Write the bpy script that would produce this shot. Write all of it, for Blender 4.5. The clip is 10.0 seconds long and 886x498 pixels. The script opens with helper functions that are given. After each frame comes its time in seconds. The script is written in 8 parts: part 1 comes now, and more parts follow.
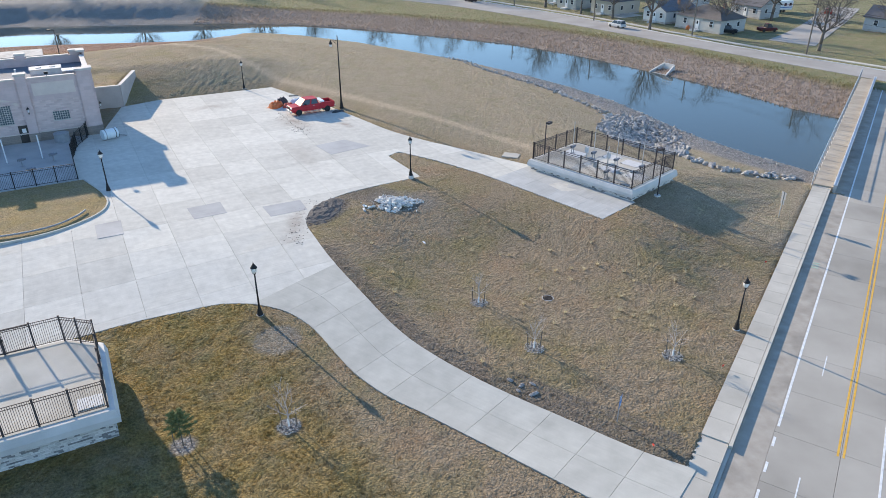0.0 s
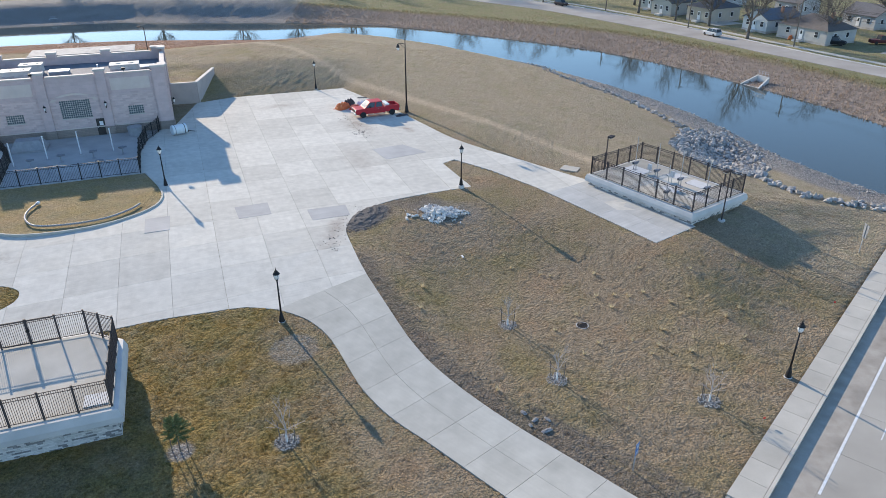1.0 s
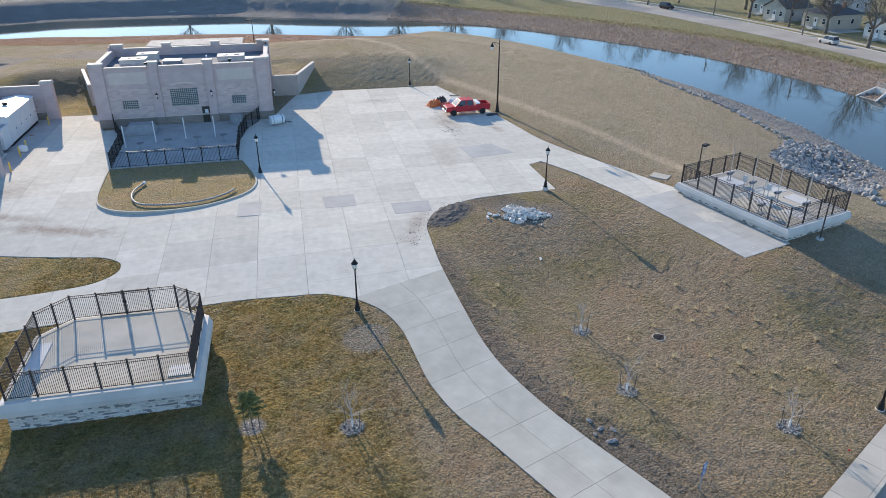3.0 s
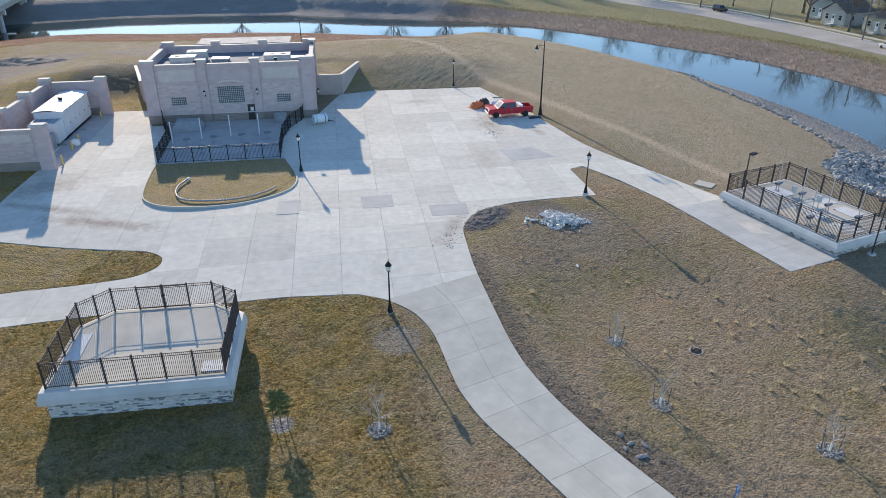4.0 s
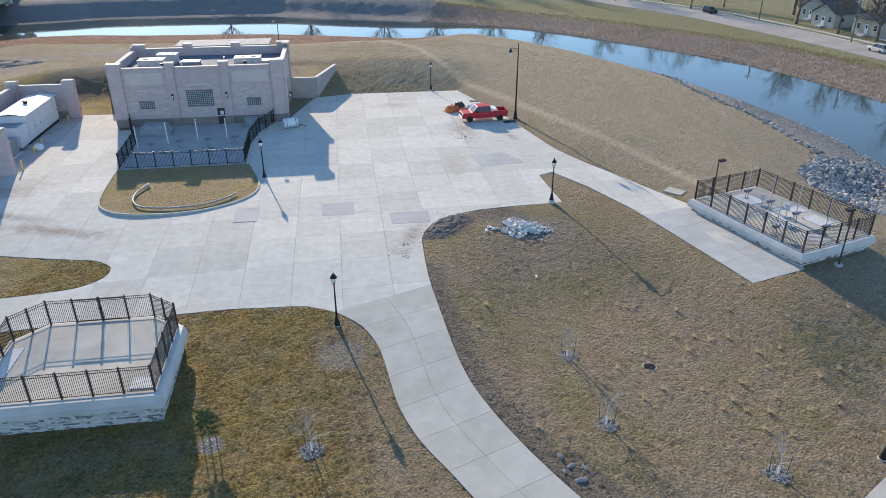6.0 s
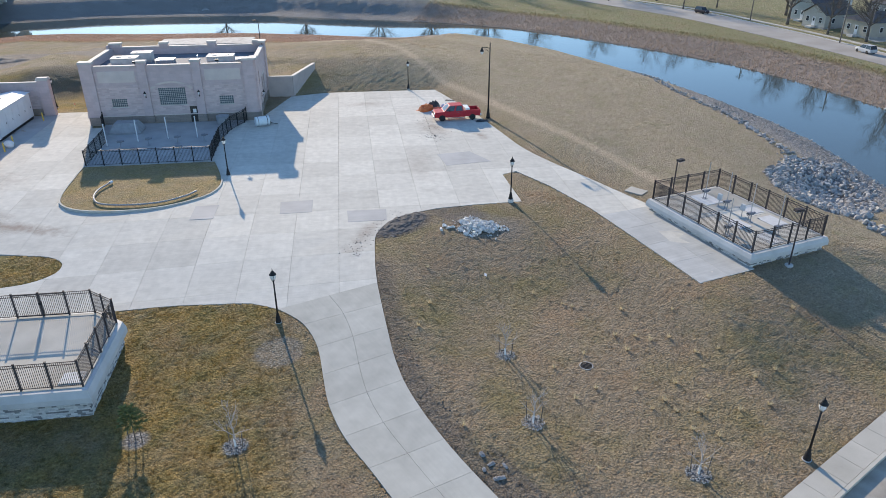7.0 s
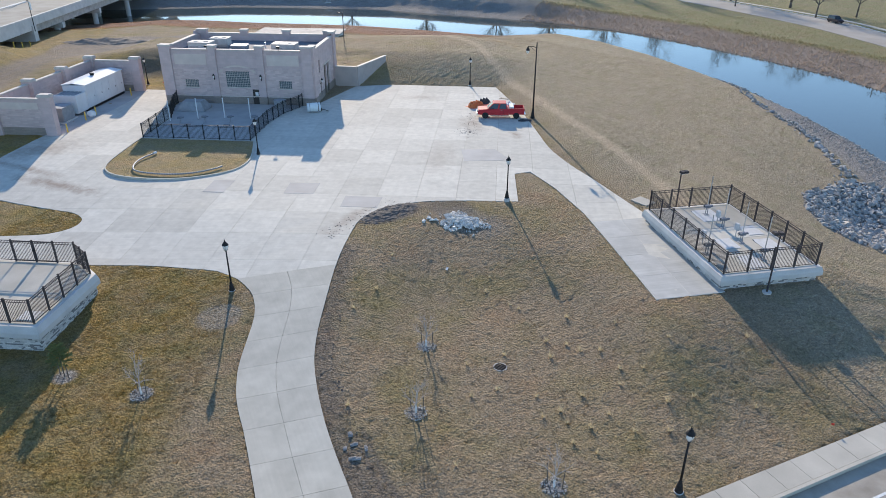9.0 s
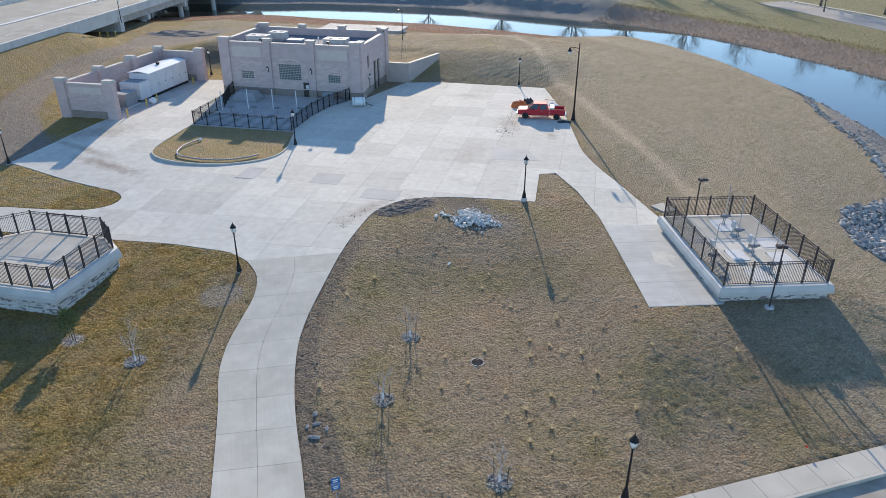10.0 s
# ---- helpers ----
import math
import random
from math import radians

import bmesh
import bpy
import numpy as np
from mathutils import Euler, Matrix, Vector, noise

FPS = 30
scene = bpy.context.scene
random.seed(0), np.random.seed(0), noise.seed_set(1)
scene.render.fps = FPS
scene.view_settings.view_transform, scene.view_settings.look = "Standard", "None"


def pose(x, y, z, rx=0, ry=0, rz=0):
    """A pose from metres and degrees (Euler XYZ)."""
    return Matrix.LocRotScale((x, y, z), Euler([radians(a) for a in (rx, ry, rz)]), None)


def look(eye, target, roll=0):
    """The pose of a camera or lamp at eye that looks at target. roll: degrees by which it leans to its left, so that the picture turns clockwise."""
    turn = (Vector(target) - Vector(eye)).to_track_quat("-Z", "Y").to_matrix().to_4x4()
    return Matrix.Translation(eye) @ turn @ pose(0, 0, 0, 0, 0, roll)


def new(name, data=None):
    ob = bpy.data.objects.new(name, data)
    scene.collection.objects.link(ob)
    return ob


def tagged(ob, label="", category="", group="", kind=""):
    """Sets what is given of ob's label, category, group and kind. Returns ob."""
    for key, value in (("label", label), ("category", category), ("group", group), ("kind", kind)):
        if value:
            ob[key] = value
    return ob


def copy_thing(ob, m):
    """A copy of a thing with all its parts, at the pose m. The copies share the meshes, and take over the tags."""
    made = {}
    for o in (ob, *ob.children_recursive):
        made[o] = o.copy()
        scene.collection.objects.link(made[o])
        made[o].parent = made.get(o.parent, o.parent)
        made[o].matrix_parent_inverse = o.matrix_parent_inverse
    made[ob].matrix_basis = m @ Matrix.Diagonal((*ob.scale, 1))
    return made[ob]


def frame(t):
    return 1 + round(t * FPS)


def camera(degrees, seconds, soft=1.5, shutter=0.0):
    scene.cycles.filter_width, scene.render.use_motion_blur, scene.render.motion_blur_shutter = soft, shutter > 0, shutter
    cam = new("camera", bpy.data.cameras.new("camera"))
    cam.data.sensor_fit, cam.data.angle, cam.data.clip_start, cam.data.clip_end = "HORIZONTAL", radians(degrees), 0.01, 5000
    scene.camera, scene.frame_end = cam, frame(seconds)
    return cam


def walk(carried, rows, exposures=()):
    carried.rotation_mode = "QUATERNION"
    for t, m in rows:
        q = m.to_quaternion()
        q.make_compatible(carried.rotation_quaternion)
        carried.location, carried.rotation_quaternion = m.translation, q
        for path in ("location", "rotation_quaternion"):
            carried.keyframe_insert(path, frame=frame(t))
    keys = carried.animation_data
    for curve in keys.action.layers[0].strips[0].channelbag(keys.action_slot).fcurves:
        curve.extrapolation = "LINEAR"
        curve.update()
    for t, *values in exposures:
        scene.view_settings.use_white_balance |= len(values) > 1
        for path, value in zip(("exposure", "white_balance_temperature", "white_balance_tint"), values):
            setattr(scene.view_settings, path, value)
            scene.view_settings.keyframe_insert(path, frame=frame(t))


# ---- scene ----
cam = camera(65.1, 10.0, soft=0.7)
METRES, EYE, TILT, LEAN, TURN = 36.0, 27.1, -26.75, 0.0, 0.0
ROWS = [
    (0.0, 0.0, 0.0, 0.0, 0.0, 0.0, -0.0),
    (0.5, 0.0765, 0.0466, 0.0283, 4.15, -0.03, -2.07),
    (1.0, 0.1158, 0.0671, 0.0336, 7.27, -0.09, -3.54),
    (1.5, 0.1263, 0.0687, 0.0318, 9.06, -0.22, -4.41),
    (2.0, 0.1324, 0.0658, 0.0308, 10.74, -0.36, -5.24),
    (3.5, 0.1425, 0.0702, 0.0351, 16.61, -1.06, -8.14),
    (4.0, 0.15, 0.0793, 0.0426, 18.08, -1.28, -8.8),
    (4.5, 0.1568, 0.0936, 0.0516, 18.1, -1.27, -8.8),
    (5.0, 0.1678, 0.1144, 0.0636, 18.09, -1.26, -8.81),
    (6.5, 0.2859, 0.1693, 0.086, 18.28, -1.26, -8.94),
    (7.0, 0.354, 0.1914, 0.0953, 18.71, -1.33, -9.18),
    (7.5, 0.4335, 0.2176, 0.1056, 20.38, -1.62, -9.99),
    (8.0, 0.5206, 0.248, 0.1195, 23.07, -2.12, -11.26),
    (8.5, 0.6141, 0.285, 0.1366, 26.29, -2.79, -12.7),
    (9.0, 0.7115, 0.3294, 0.1583, 30.26, -3.74, -14.4),
    (9.5, 0.7984, 0.3712, 0.1803, 34.14, -4.77, -15.99),
    (10.0, 0.8665, 0.4066, 0.1967, 37.32, -5.68, -17.18),
]
walk(cam, [(t, pose(0, 0, EYE, TILT, LEAN, TURN) @ pose(METRES * x, METRES * y, METRES * z, 90 + pitch, roll, yaw)) for t, x, y, z, yaw, pitch, roll in ROWS],
     [(0.0, 1.09), (0.5, 1.00), (1.0, 0.96), (2.0, 0.925), (3.5, 0.87), (10.0, 0.86)])

# ---- light ----
SUN_TO = Vector((-0.645, 0.70, 0.325)).normalized()
world = bpy.data.worlds.new("sky")
scene.world = world
world.use_nodes = True
_n = world.node_tree.nodes
_sky = _n.new("ShaderNodeTexSky")
_sky.sky_type = 'NISHITA'
_sky.sun_disc = False
_sky.sun_elevation = math.asin(SUN_TO.z)
_sky.sun_rotation = math.atan2(SUN_TO.x, SUN_TO.y) % (2 * math.pi)
_sky.air_density, _sky.dust_density, _sky.ozone_density = 1.0, 0.1, 4.0
_n["Background"].inputs["Strength"].default_value = 0.15
world.node_tree.links.new(_sky.outputs[0], _n["Background"].inputs["Color"])
sun = new("sun", bpy.data.lights.new("sun", 'SUN'))
sun.data.energy = 3.85
sun.data.angle = radians(0.55)
sun.data.color = (1.0, 0.855, 0.685)
sun.matrix_world = look(SUN_TO * 300, (0, 0, 0))


# ---- materials ----
def nodes_of(name):
    m = bpy.data.materials.new(name)
    m.use_nodes = True
    nt = m.node_tree
    return m, nt, nt.nodes["Principled BSDF"]


def surface(name, dark, light, scale=3.0, rough=0.8, bump=0.15, fine=25.0, metal=0.0, vary=0.0, dist=0.02, spec=0.5, stains=0.0):
    """Two scales of noise between two base colours, fine relief, and tint from piece to piece."""
    m, nt, b = nodes_of(name)
    N, L = nt.nodes, nt.links
    tc = N.new("ShaderNodeTexCoord")
    big = N.new("ShaderNodeTexNoise")
    big.inputs["Scale"].default_value, big.inputs["Detail"].default_value = scale, 5
    small = N.new("ShaderNodeTexNoise")
    small.inputs["Scale"].default_value, small.inputs["Detail"].default_value = fine, 6
    for k in (big, small):
        L.new(tc.outputs["Object"], k.inputs["Vector"])
    add = N.new("ShaderNodeMath")
    add.operation = 'MULTIPLY_ADD'
    add.inputs[1].default_value = 0.45
    L.new(small.outputs[0], add.inputs[0])
    L.new(big.outputs[0], add.inputs[2])
    ramp = N.new("ShaderNodeMapRange")
    ramp.inputs[1].default_value, ramp.inputs[2].default_value = 0.45, 1.0
    L.new(add.outputs[0], ramp.inputs[0])
    mix = N.new("ShaderNodeMix")
    mix.data_type = 'RGBA'
    mix.inputs[6].default_value, mix.inputs[7].default_value = (*dark, 1), (*light, 1)
    L.new(ramp.outputs[0], mix.inputs[0])
    out = mix.outputs[2]
    if stains:
        st = N.new("ShaderNodeTexNoise")
        st.inputs["Scale"].default_value, st.inputs["Detail"].default_value = scale * 0.35, 8
        L.new(tc.outputs["Object"], st.inputs["Vector"])
        sr = N.new("ShaderNodeMapRange")
        sr.inputs[1].default_value, sr.inputs[2].default_value, sr.inputs[3].default_value, sr.inputs[4].default_value = 0.5, 0.75, 1.0, 1.0 - stains
        L.new(st.outputs[0], sr.inputs[0])
        hs = N.new("ShaderNodeHueSaturation")
        L.new(sr.outputs[0], hs.inputs["Value"])
        L.new(out, hs.inputs["Color"])
        out = hs.outputs[0]
    if vary:
        oi = N.new("ShaderNodeObjectInfo")
        vr = N.new("ShaderNodeMapRange")
        vr.inputs[3].default_value, vr.inputs[4].default_value = 1.0 - vary, 1.0 + vary
        L.new(oi.outputs["Random"], vr.inputs[0])
        hv = N.new("ShaderNodeHueSaturation")
        L.new(vr.outputs[0], hv.inputs["Value"])
        L.new(out, hv.inputs["Color"])
        out = hv.outputs[0]
    L.new(out, b.inputs["Base Color"])
    b.inputs["Roughness"].default_value, b.inputs["Metallic"].default_value = rough, metal
    b.inputs["Specular IOR Level"].default_value = spec
    if bump:
        bp = N.new("ShaderNodeBump")
        bp.inputs["Strength"].default_value, bp.inputs["Distance"].default_value = bump, dist
        L.new(small.outputs[0], bp.inputs["Height"])
        L.new(bp.outputs[0], b.inputs["Normal"])
    return m


def broomed(m, turn, depth, grain=(5.0, 0.2)):
    """Streaks of the broom across a cast surface, at an angle in degrees."""
    nt = m.node_tree
    N, L = nt.nodes, nt.links
    b = N["Principled BSDF"]
    src = b.inputs["Base Color"].links[0].from_socket
    tc, mp, tx = N.new("ShaderNodeTexCoord"), N.new("ShaderNodeMapping"), N.new("ShaderNodeTexNoise")
    mp.vector_type = 'TEXTURE'
    mp.inputs["Rotation"].default_value[2] = radians(turn)
    mp.inputs["Scale"].default_value = (*grain, 1.0)
    tx.inputs["Scale"].default_value, tx.inputs["Detail"].default_value, tx.inputs["Roughness"].default_value = 1.0, 6, 0.7
    L.new(tc.outputs["Object"], mp.inputs["Vector"])
    L.new(mp.outputs[0], tx.inputs["Vector"])
    mr, hs = N.new("ShaderNodeMapRange"), N.new("ShaderNodeHueSaturation")
    mr.inputs[1].default_value, mr.inputs[2].default_value, mr.inputs[3].default_value, mr.inputs[4].default_value = 0.3, 0.7, 1 - depth, 1 + depth
    L.new(tx.outputs[0], mr.inputs[0])
    L.new(mr.outputs[0], hs.inputs["Value"])
    L.new(src, hs.inputs["Color"])
    L.new(hs.outputs[0], b.inputs["Base Color"])
    return m


CONCRETE = broomed(surface("lot_concrete", (0.50, 0.477, 0.418), (0.615, 0.588, 0.518), 1.4, 0.9, 0.12, 30, vary=0.085, stains=0.10, spec=0.2), 28.5, 0.06, (7.0, 0.11))
broomed(CONCRETE, 28.5, 0.028, (14.0, 0.8))
broomed(CONCRETE, 118.5, 0.035, (9.0, 0.5))
CONCRETE_PATH = broomed(surface("path_concrete", (0.43, 0.41, 0.352), (0.55, 0.525, 0.455), 0.9, 0.9, 0.12, 30, vary=0.05, stains=0.12, spec=0.2), -33, 0.04, (6.0, 0.2))
CONCRETE_APRON = broomed(surface("apron_concrete", (0.39, 0.385, 0.36), (0.49, 0.485, 0.455), 0.9, 0.85, 0.12, 30, vary=0.03, stains=0.1, spec=0.3), 44.4, 0.09, (6.0, 0.16))


def soiled(m, spots, colour):
    """Smears of dried mud on paving: spots are (x, y, radius along, radius across, turn in degrees)."""
    nt = m.node_tree
    N, L = nt.nodes, nt.links
    b = N["Principled BSDF"]
    tc, tx = N.new("ShaderNodeTexCoord"), N.new("ShaderNodeTexNoise")
    tx.inputs["Scale"].default_value, tx.inputs["Detail"].default_value, tx.inputs["Roughness"].default_value = 0.9, 8, 0.75
    L.new(tc.outputs["Object"], tx.inputs["Vector"])
    for x, y, ra, rb, turn, much in spots:
        mp, ln, mr, mu, mx = N.new("ShaderNodeMapping"), N.new("ShaderNodeVectorMath"), N.new("ShaderNodeMapRange"), N.new("ShaderNodeMath"), N.new("ShaderNodeMix")
        mp.vector_type = 'TEXTURE'
        mp.inputs["Location"].default_value = (x, y, 0)
        mp.inputs["Rotation"].default_value[2] = radians(turn)
        mp.inputs["Scale"].default_value = (ra, rb, 1000)
        L.new(tc.outputs["Object"], mp.inputs["Vector"])
        ln.operation = 'LENGTH'
        L.new(mp.outputs[0], ln.inputs[0])
        ad = N.new("ShaderNodeMath")
        ad.operation = 'MULTIPLY_ADD'
        ad.inputs[1].default_value = -0.55
        L.new(ln.outputs["Value"], ad.inputs[0])
        L.new(tx.outputs[0], ad.inputs[2])
        mr.inputs[1].default_value, mr.inputs[2].default_value, mr.inputs[4].default_value = 0.1, 0.5, much
        L.new(ad.outputs[0], mr.inputs[0])
        mx.data_type = 'RGBA'
        mx.inputs[7].default_value = (*colour, 1)
        L.new(mr.outputs[0], mx.inputs[0])
        L.new(b.inputs["Base Color"].links[0].from_socket, mx.inputs[6])
        L.new(mx.outputs[2], b.inputs["Base Color"])
    return m


soiled(CONCRETE, [(-45, 47.6, 11, 1.6, 8, 0.8), (-52, 48.5, 9, 1.2, 6, 0.7), (-57, 52, 9, 5, 60, 0.55), (-19.5, 89.5, 6, 3, -55, 0.6), (-12.8, 88.5, 3, 1.2, -48, 0.7), (-13.4, 57, 1.5, 7, 5, 0.5), (-33, 97, 6, 2, 30, 0.35), (-16, 76, 10, 3, 120, 0.3)], (0.25, 0.19, 0.15))
CONCRETE_DARK = broomed(surface("patched_concrete", (0.34, 0.335, 0.325), (0.45, 0.445, 0.43), 0.5, 0.85, 0.12, 30, vary=0.04, stains=0.15, spec=0.3), 28.5, 0.05)
CONCRETE_WALK = surface("walk_concrete", (0.425, 0.394, 0.332), (0.555, 0.515, 0.44), 0.5, 0.9, 0.12, 30, vary=0.05, stains=0.22, spec=0.2)
CAST = surface("cast_concrete", (0.50, 0.49, 0.465), (0.64, 0.62, 0.59), 0.8, 0.75, 0.12, 20, stains=0.12)
ASPHALT = surface("road_surface", (0.17, 0.17, 0.17), (0.27, 0.27, 0.268), 0.3, 0.85, 0.25, 60, stains=0.2)
FAR_ASPHALT = surface("street_surface", (0.30, 0.275, 0.245), (0.42, 0.39, 0.35), 0.15, 0.92, 0.2, 20, stains=0.15, spec=0.15)
WHITE_PAINT = surface("road_paint_white", (0.55, 0.55, 0.53), (0.8, 0.8, 0.78), 4, 0.7, 0.1, 40)
YELLOW_PAINT = surface("road_paint_yellow", (0.55, 0.30, 0.04), (0.75, 0.43, 0.06), 4, 0.7, 0.1, 40)
BRONZE = surface("bronze_metal", (0.052, 0.044, 0.043), (0.085, 0.072, 0.071), 6, 0.65, 0.05, 60, spec=0.2)
BLACK = surface("black_iron", (0.012, 0.012, 0.013), (0.028, 0.027, 0.026), 6, 0.55, 0.05, 60, spec=0.25)
ROCK = surface("riprap_rock", (0.255, 0.24, 0.22), (0.47, 0.447, 0.412), 2.0, 0.9, 0.4, 14, vary=0.2)
GRAVEL = surface("gravel", (0.25, 0.24, 0.22), (0.47, 0.45, 0.42), 6, 0.95, 0.8, 18)

# ---- shape of the land ----
def ss(a):
    a = np.clip(a, 0.0, 1.0)
    return a * a * (3 - 2 * a)


NEAR_SHORE = [(121, 13), (79, 43), (55, 67), (45.8, 80.2), (41.8, 85.2), (37.4, 93.1), (32.8, 105), (30.6, 110.4), (25.4, 119.4), (17.2, 130.6), (8.3, 140.6), (-3.4, 151.2), (-16.2, 162), (-31, 171.2),
              (-46.5, 176.6), (-58.8, 172.8), (-66, 171.5), (-80, 169.5), (-95, 166.5), (-108, 161.5), (-124, 154.0), (-138, 149.5), (-150, 142.0), (-158, 128), (-176, 104), (-215, 48)]
FAR_SHORE = [(150, 30), (100, 62), (74, 84), (60.9, 104.6), (56, 110.2), (51, 120.8), (44.4, 131.4), (36.2, 143.2), (27, 154.8), (16, 165.6), (2.2, 174.4), (-11.5, 181.6), (-23, 187.5), (-40, 193.8),
             (-59, 196), (-75, 194.7), (-95, 191.8), (-114, 190.2), (-136, 180), (-157, 168), (-162, 162), (-174, 150), (-205, 122), (-260, 60)]
WATER_Z = -3.2


def along(x, y, line):
    """Distance to a polyline, positive on its left side going along it."""
    best = np.full(np.shape(x), 1e9)
    sign = np.ones(np.shape(x))
    for (ax, ay), (bx, by) in zip(line, line[1:]):
        dx, dy = bx - ax, by - ay
        t = np.clip(((x - ax) * dx + (y - ay) * dy) / (dx * dx + dy * dy), 0, 1)
        ex, ey = x - ax - t * dx, y - ay - t * dy
        d = np.hypot(ex, ey)
        s = np.where(dx * ey - dy * ex > 0, 1.0, -1.0)
        take = d < best
        best, sign = np.where(take, d, best), np.where(take, s, sign)
    return best * sign


U, V = np.array((0.879, 0.477)), np.array((-0.477, 0.879))      # the site's grid
FR = np.array((-42.9, 84.8))                                    # front right corner of the pump house


def site(s, w, z=0.0):
    p = FR + U * s + V * w
    return Vector((p[0], p[1], z))


EDGE_E = [(-12.6, 60.4), (-12.5, 57.6), (-11.2, 54.6), (-9.3, 50.9), (-7.1, 47.3), (-5.5, 44.8), (-4.0, 42.5), (-2.3, 40.3), (-0.6, 38.6), (1.0, 37.2), (2.5, 36.0), (4.6, 34.5), (7.0, 32.9), (9.4, 31.2), (11.6, 29.7), (13.9, 28.5)]
EDGE_W = [(-14.2, 44.4), (-11.7, 43.6), (-9.4, 41.7), (-7.7, 39.4), (-5.8, 36.8), (-3.5, 34.6), (-1, 32.9), (1.9, 30.8), (5.0, 28.5), (8, 26.2), (10.6, 24.2)]
ST_LINE = [(-60, 258), (-40, 246), (-14.8, 227.5), (2, 214), (12.5, 203), (24.4, 189), (33, 178.5), (41, 167.5), (50, 154.5), (59, 142.5), (66, 133), (72, 125), (96, 92)]
ROAD_W = [(-172, 150.3), (-126, 90.9), (-99.5, 57.0), (-60.2, 6.5), (-13, -54)]


YARD_RIM = [(-45.6, 97.0), (-41.6, 100.9), (-26.9, 108.6), (-15.6, 96.6), (-6.6, 85.6), (1.9, 78.7), (9.6, 72.6)]        # outer edge of the yard
SHOULDER = [(20, 68), (9.7, 79.5), (4.1, 85.2), (-3, 91.2), (-10, 97), (-18.5, 104.8), (-26.8, 112.5), (-33.5, 119.0), (-40, 119.5), (-47, 113.8), (-55, 106.5), (-79.8, 92.1), (-91, 85), (-102, 79)]


def land(x, y):
    x, y = np.asarray(x, float), np.asarray(y, float)
    z = -0.75 + 1.5 * ss((y - 30) / 26)
    p = -(0.645 * (x - 14.7) + 0.76 * (y - 58.4))
    q = 0.699 * (x - 18.4) - 0.715 * (y - 62.2)
    edge = (x + 11.6) * 0.594 - (y - 62.6) * 0.804
    low = np.maximum(ss((p - 0.4) / 7) * ss((along(x, y, EDGE_E) - 0.3) / 8) * ss((edge - 0.3) / 18), ss((q - 0.8) / 8) * ss((0.715 * (x - 18.4) + 0.699 * (y - 62.2) + 3) / 5))
    low = np.maximum(low, ss((0.8417 * (x - 14.1) - 0.54 * (y - 29.8) + 14) / 13))
    z = z + (-0.8 - z) * low
    z = z + 0.35 * np.exp(-((x - 18) ** 2 + (y - 74) ** 2) / 60.0)
    # the levee: a low ridge along the river that swells to a broad top behind the pump house
    s, w = (x - FR[0]) * U[0] + (y - FR[1]) * U[1], (x - FR[0]) * V[0] + (y - FR[1]) * V[1]
    d, dl, out = along(x, y, NEAR_SHORE), along(x, y, SHOULDER), along(x, y, YARD_RIM)
    swell = ss((46 - s) / 30) * ss((s + 52) / 16)
    front, back = 1 - ss((dl + 1.5) / 12), 1 - ss((-dl - 2 - 10 * swell) / 18)
    ramp = np.clip(out / 12.5, 0, 1)
    ramp = ramp + 0.12 * np.sin(np.pi * np.clip(ramp, 0, 1)) * ramp
    behind = ss((4.5 - s) / 2)
    rise = ramp * (1 - behind) + front * behind
    z = z + 2.9 * swell * np.where(dl > 0, rise, np.minimum(rise, back))
    z = z + 0.5 * np.exp(-(dl / 7.0) ** 2) * ss((8 - x) / 12) * ss(out / 5) * (1 - swell)
    fill = ss((w - 12.4) / 0.8) * ss((3.7 + 0.26 * (w - 12.2) - s) / 0.8) * ss((s + 25.2 - 0.3 * (12.2 - w)) / 0.8) * (1 - ss((w - 40) / 12))
    z = z + np.maximum(0, 3.25 - z) * fill
    shelf = 13 * ss((-42 - x) / 20)
    reedy = ss((-42 - x) / 20)
    bank = -3.9 + (2.75 - 1.75 * reedy) * ss((d + 1.0) / 6.5) + 1.75 * reedy * ss((d - 3) / 14) + 2.6 * ss((d - 5 - shelf) / 26)
    bank = bank + np.maximum(d - 25 - shelf, 0) * 1.0
    z = np.minimum(z, bank)
    # stone-lined scour hole below the platform
    z = np.where(d > 0, np.maximum(z - 1.3 * np.exp(-((x - 27.5) / 4.0) ** 2 - ((y - 88) / 5.0) ** 2), np.minimum(z, -3.0)), z)
    # embankment of the western road
    e = along(x, y, ROAD_W)
    run = -0.6136 * (x + 99.5) + 0.7896 * (y - 57.0)
    z = z + np.maximum(0, 4.5 - z) * np.clip((7.0 - e) / 7.2, 0, 1) * ss((37 - run) / 18) * ss((d - 14) / 10)
    # far bank and the town
    f = -along(x, y, FAR_SHORE)
    far = -3.9 + 1.0 * ss((f + 2) / 4) + 2.0 * ss((f - 1) / 15) + 0.25 * ss((f - 20) / 40) + 2.1 * ss((-35 - x) / 50) * ss((f - 2) / 13)
    z = np.where(d < 0, np.where(f > -4, far, -4.2), z)
    return z


def h(x, y):
    return float(land(np.array([x]), np.array([y]))[0])


# ---- building helpers ----
def mesh_object(name, bm, material, smooth=False):
    bmesh.ops.recalc_face_normals(bm, faces=bm.faces)
    me = bpy.data.meshes.new(name)
    bm.to_mesh(me)
    bm.free()
    for m in (material if isinstance(material, (list, tuple)) else [material]):
        me.materials.append(m)
    if smooth:
        me.polygons.foreach_set("use_smooth", [True] * len(me.polygons))
    return new(name, me)


def part(name, bm, material, parent, label="", smooth=False):
    ob = mesh_object(name, bm, material, smooth)
    ob.parent = parent
    return tagged(ob, label)


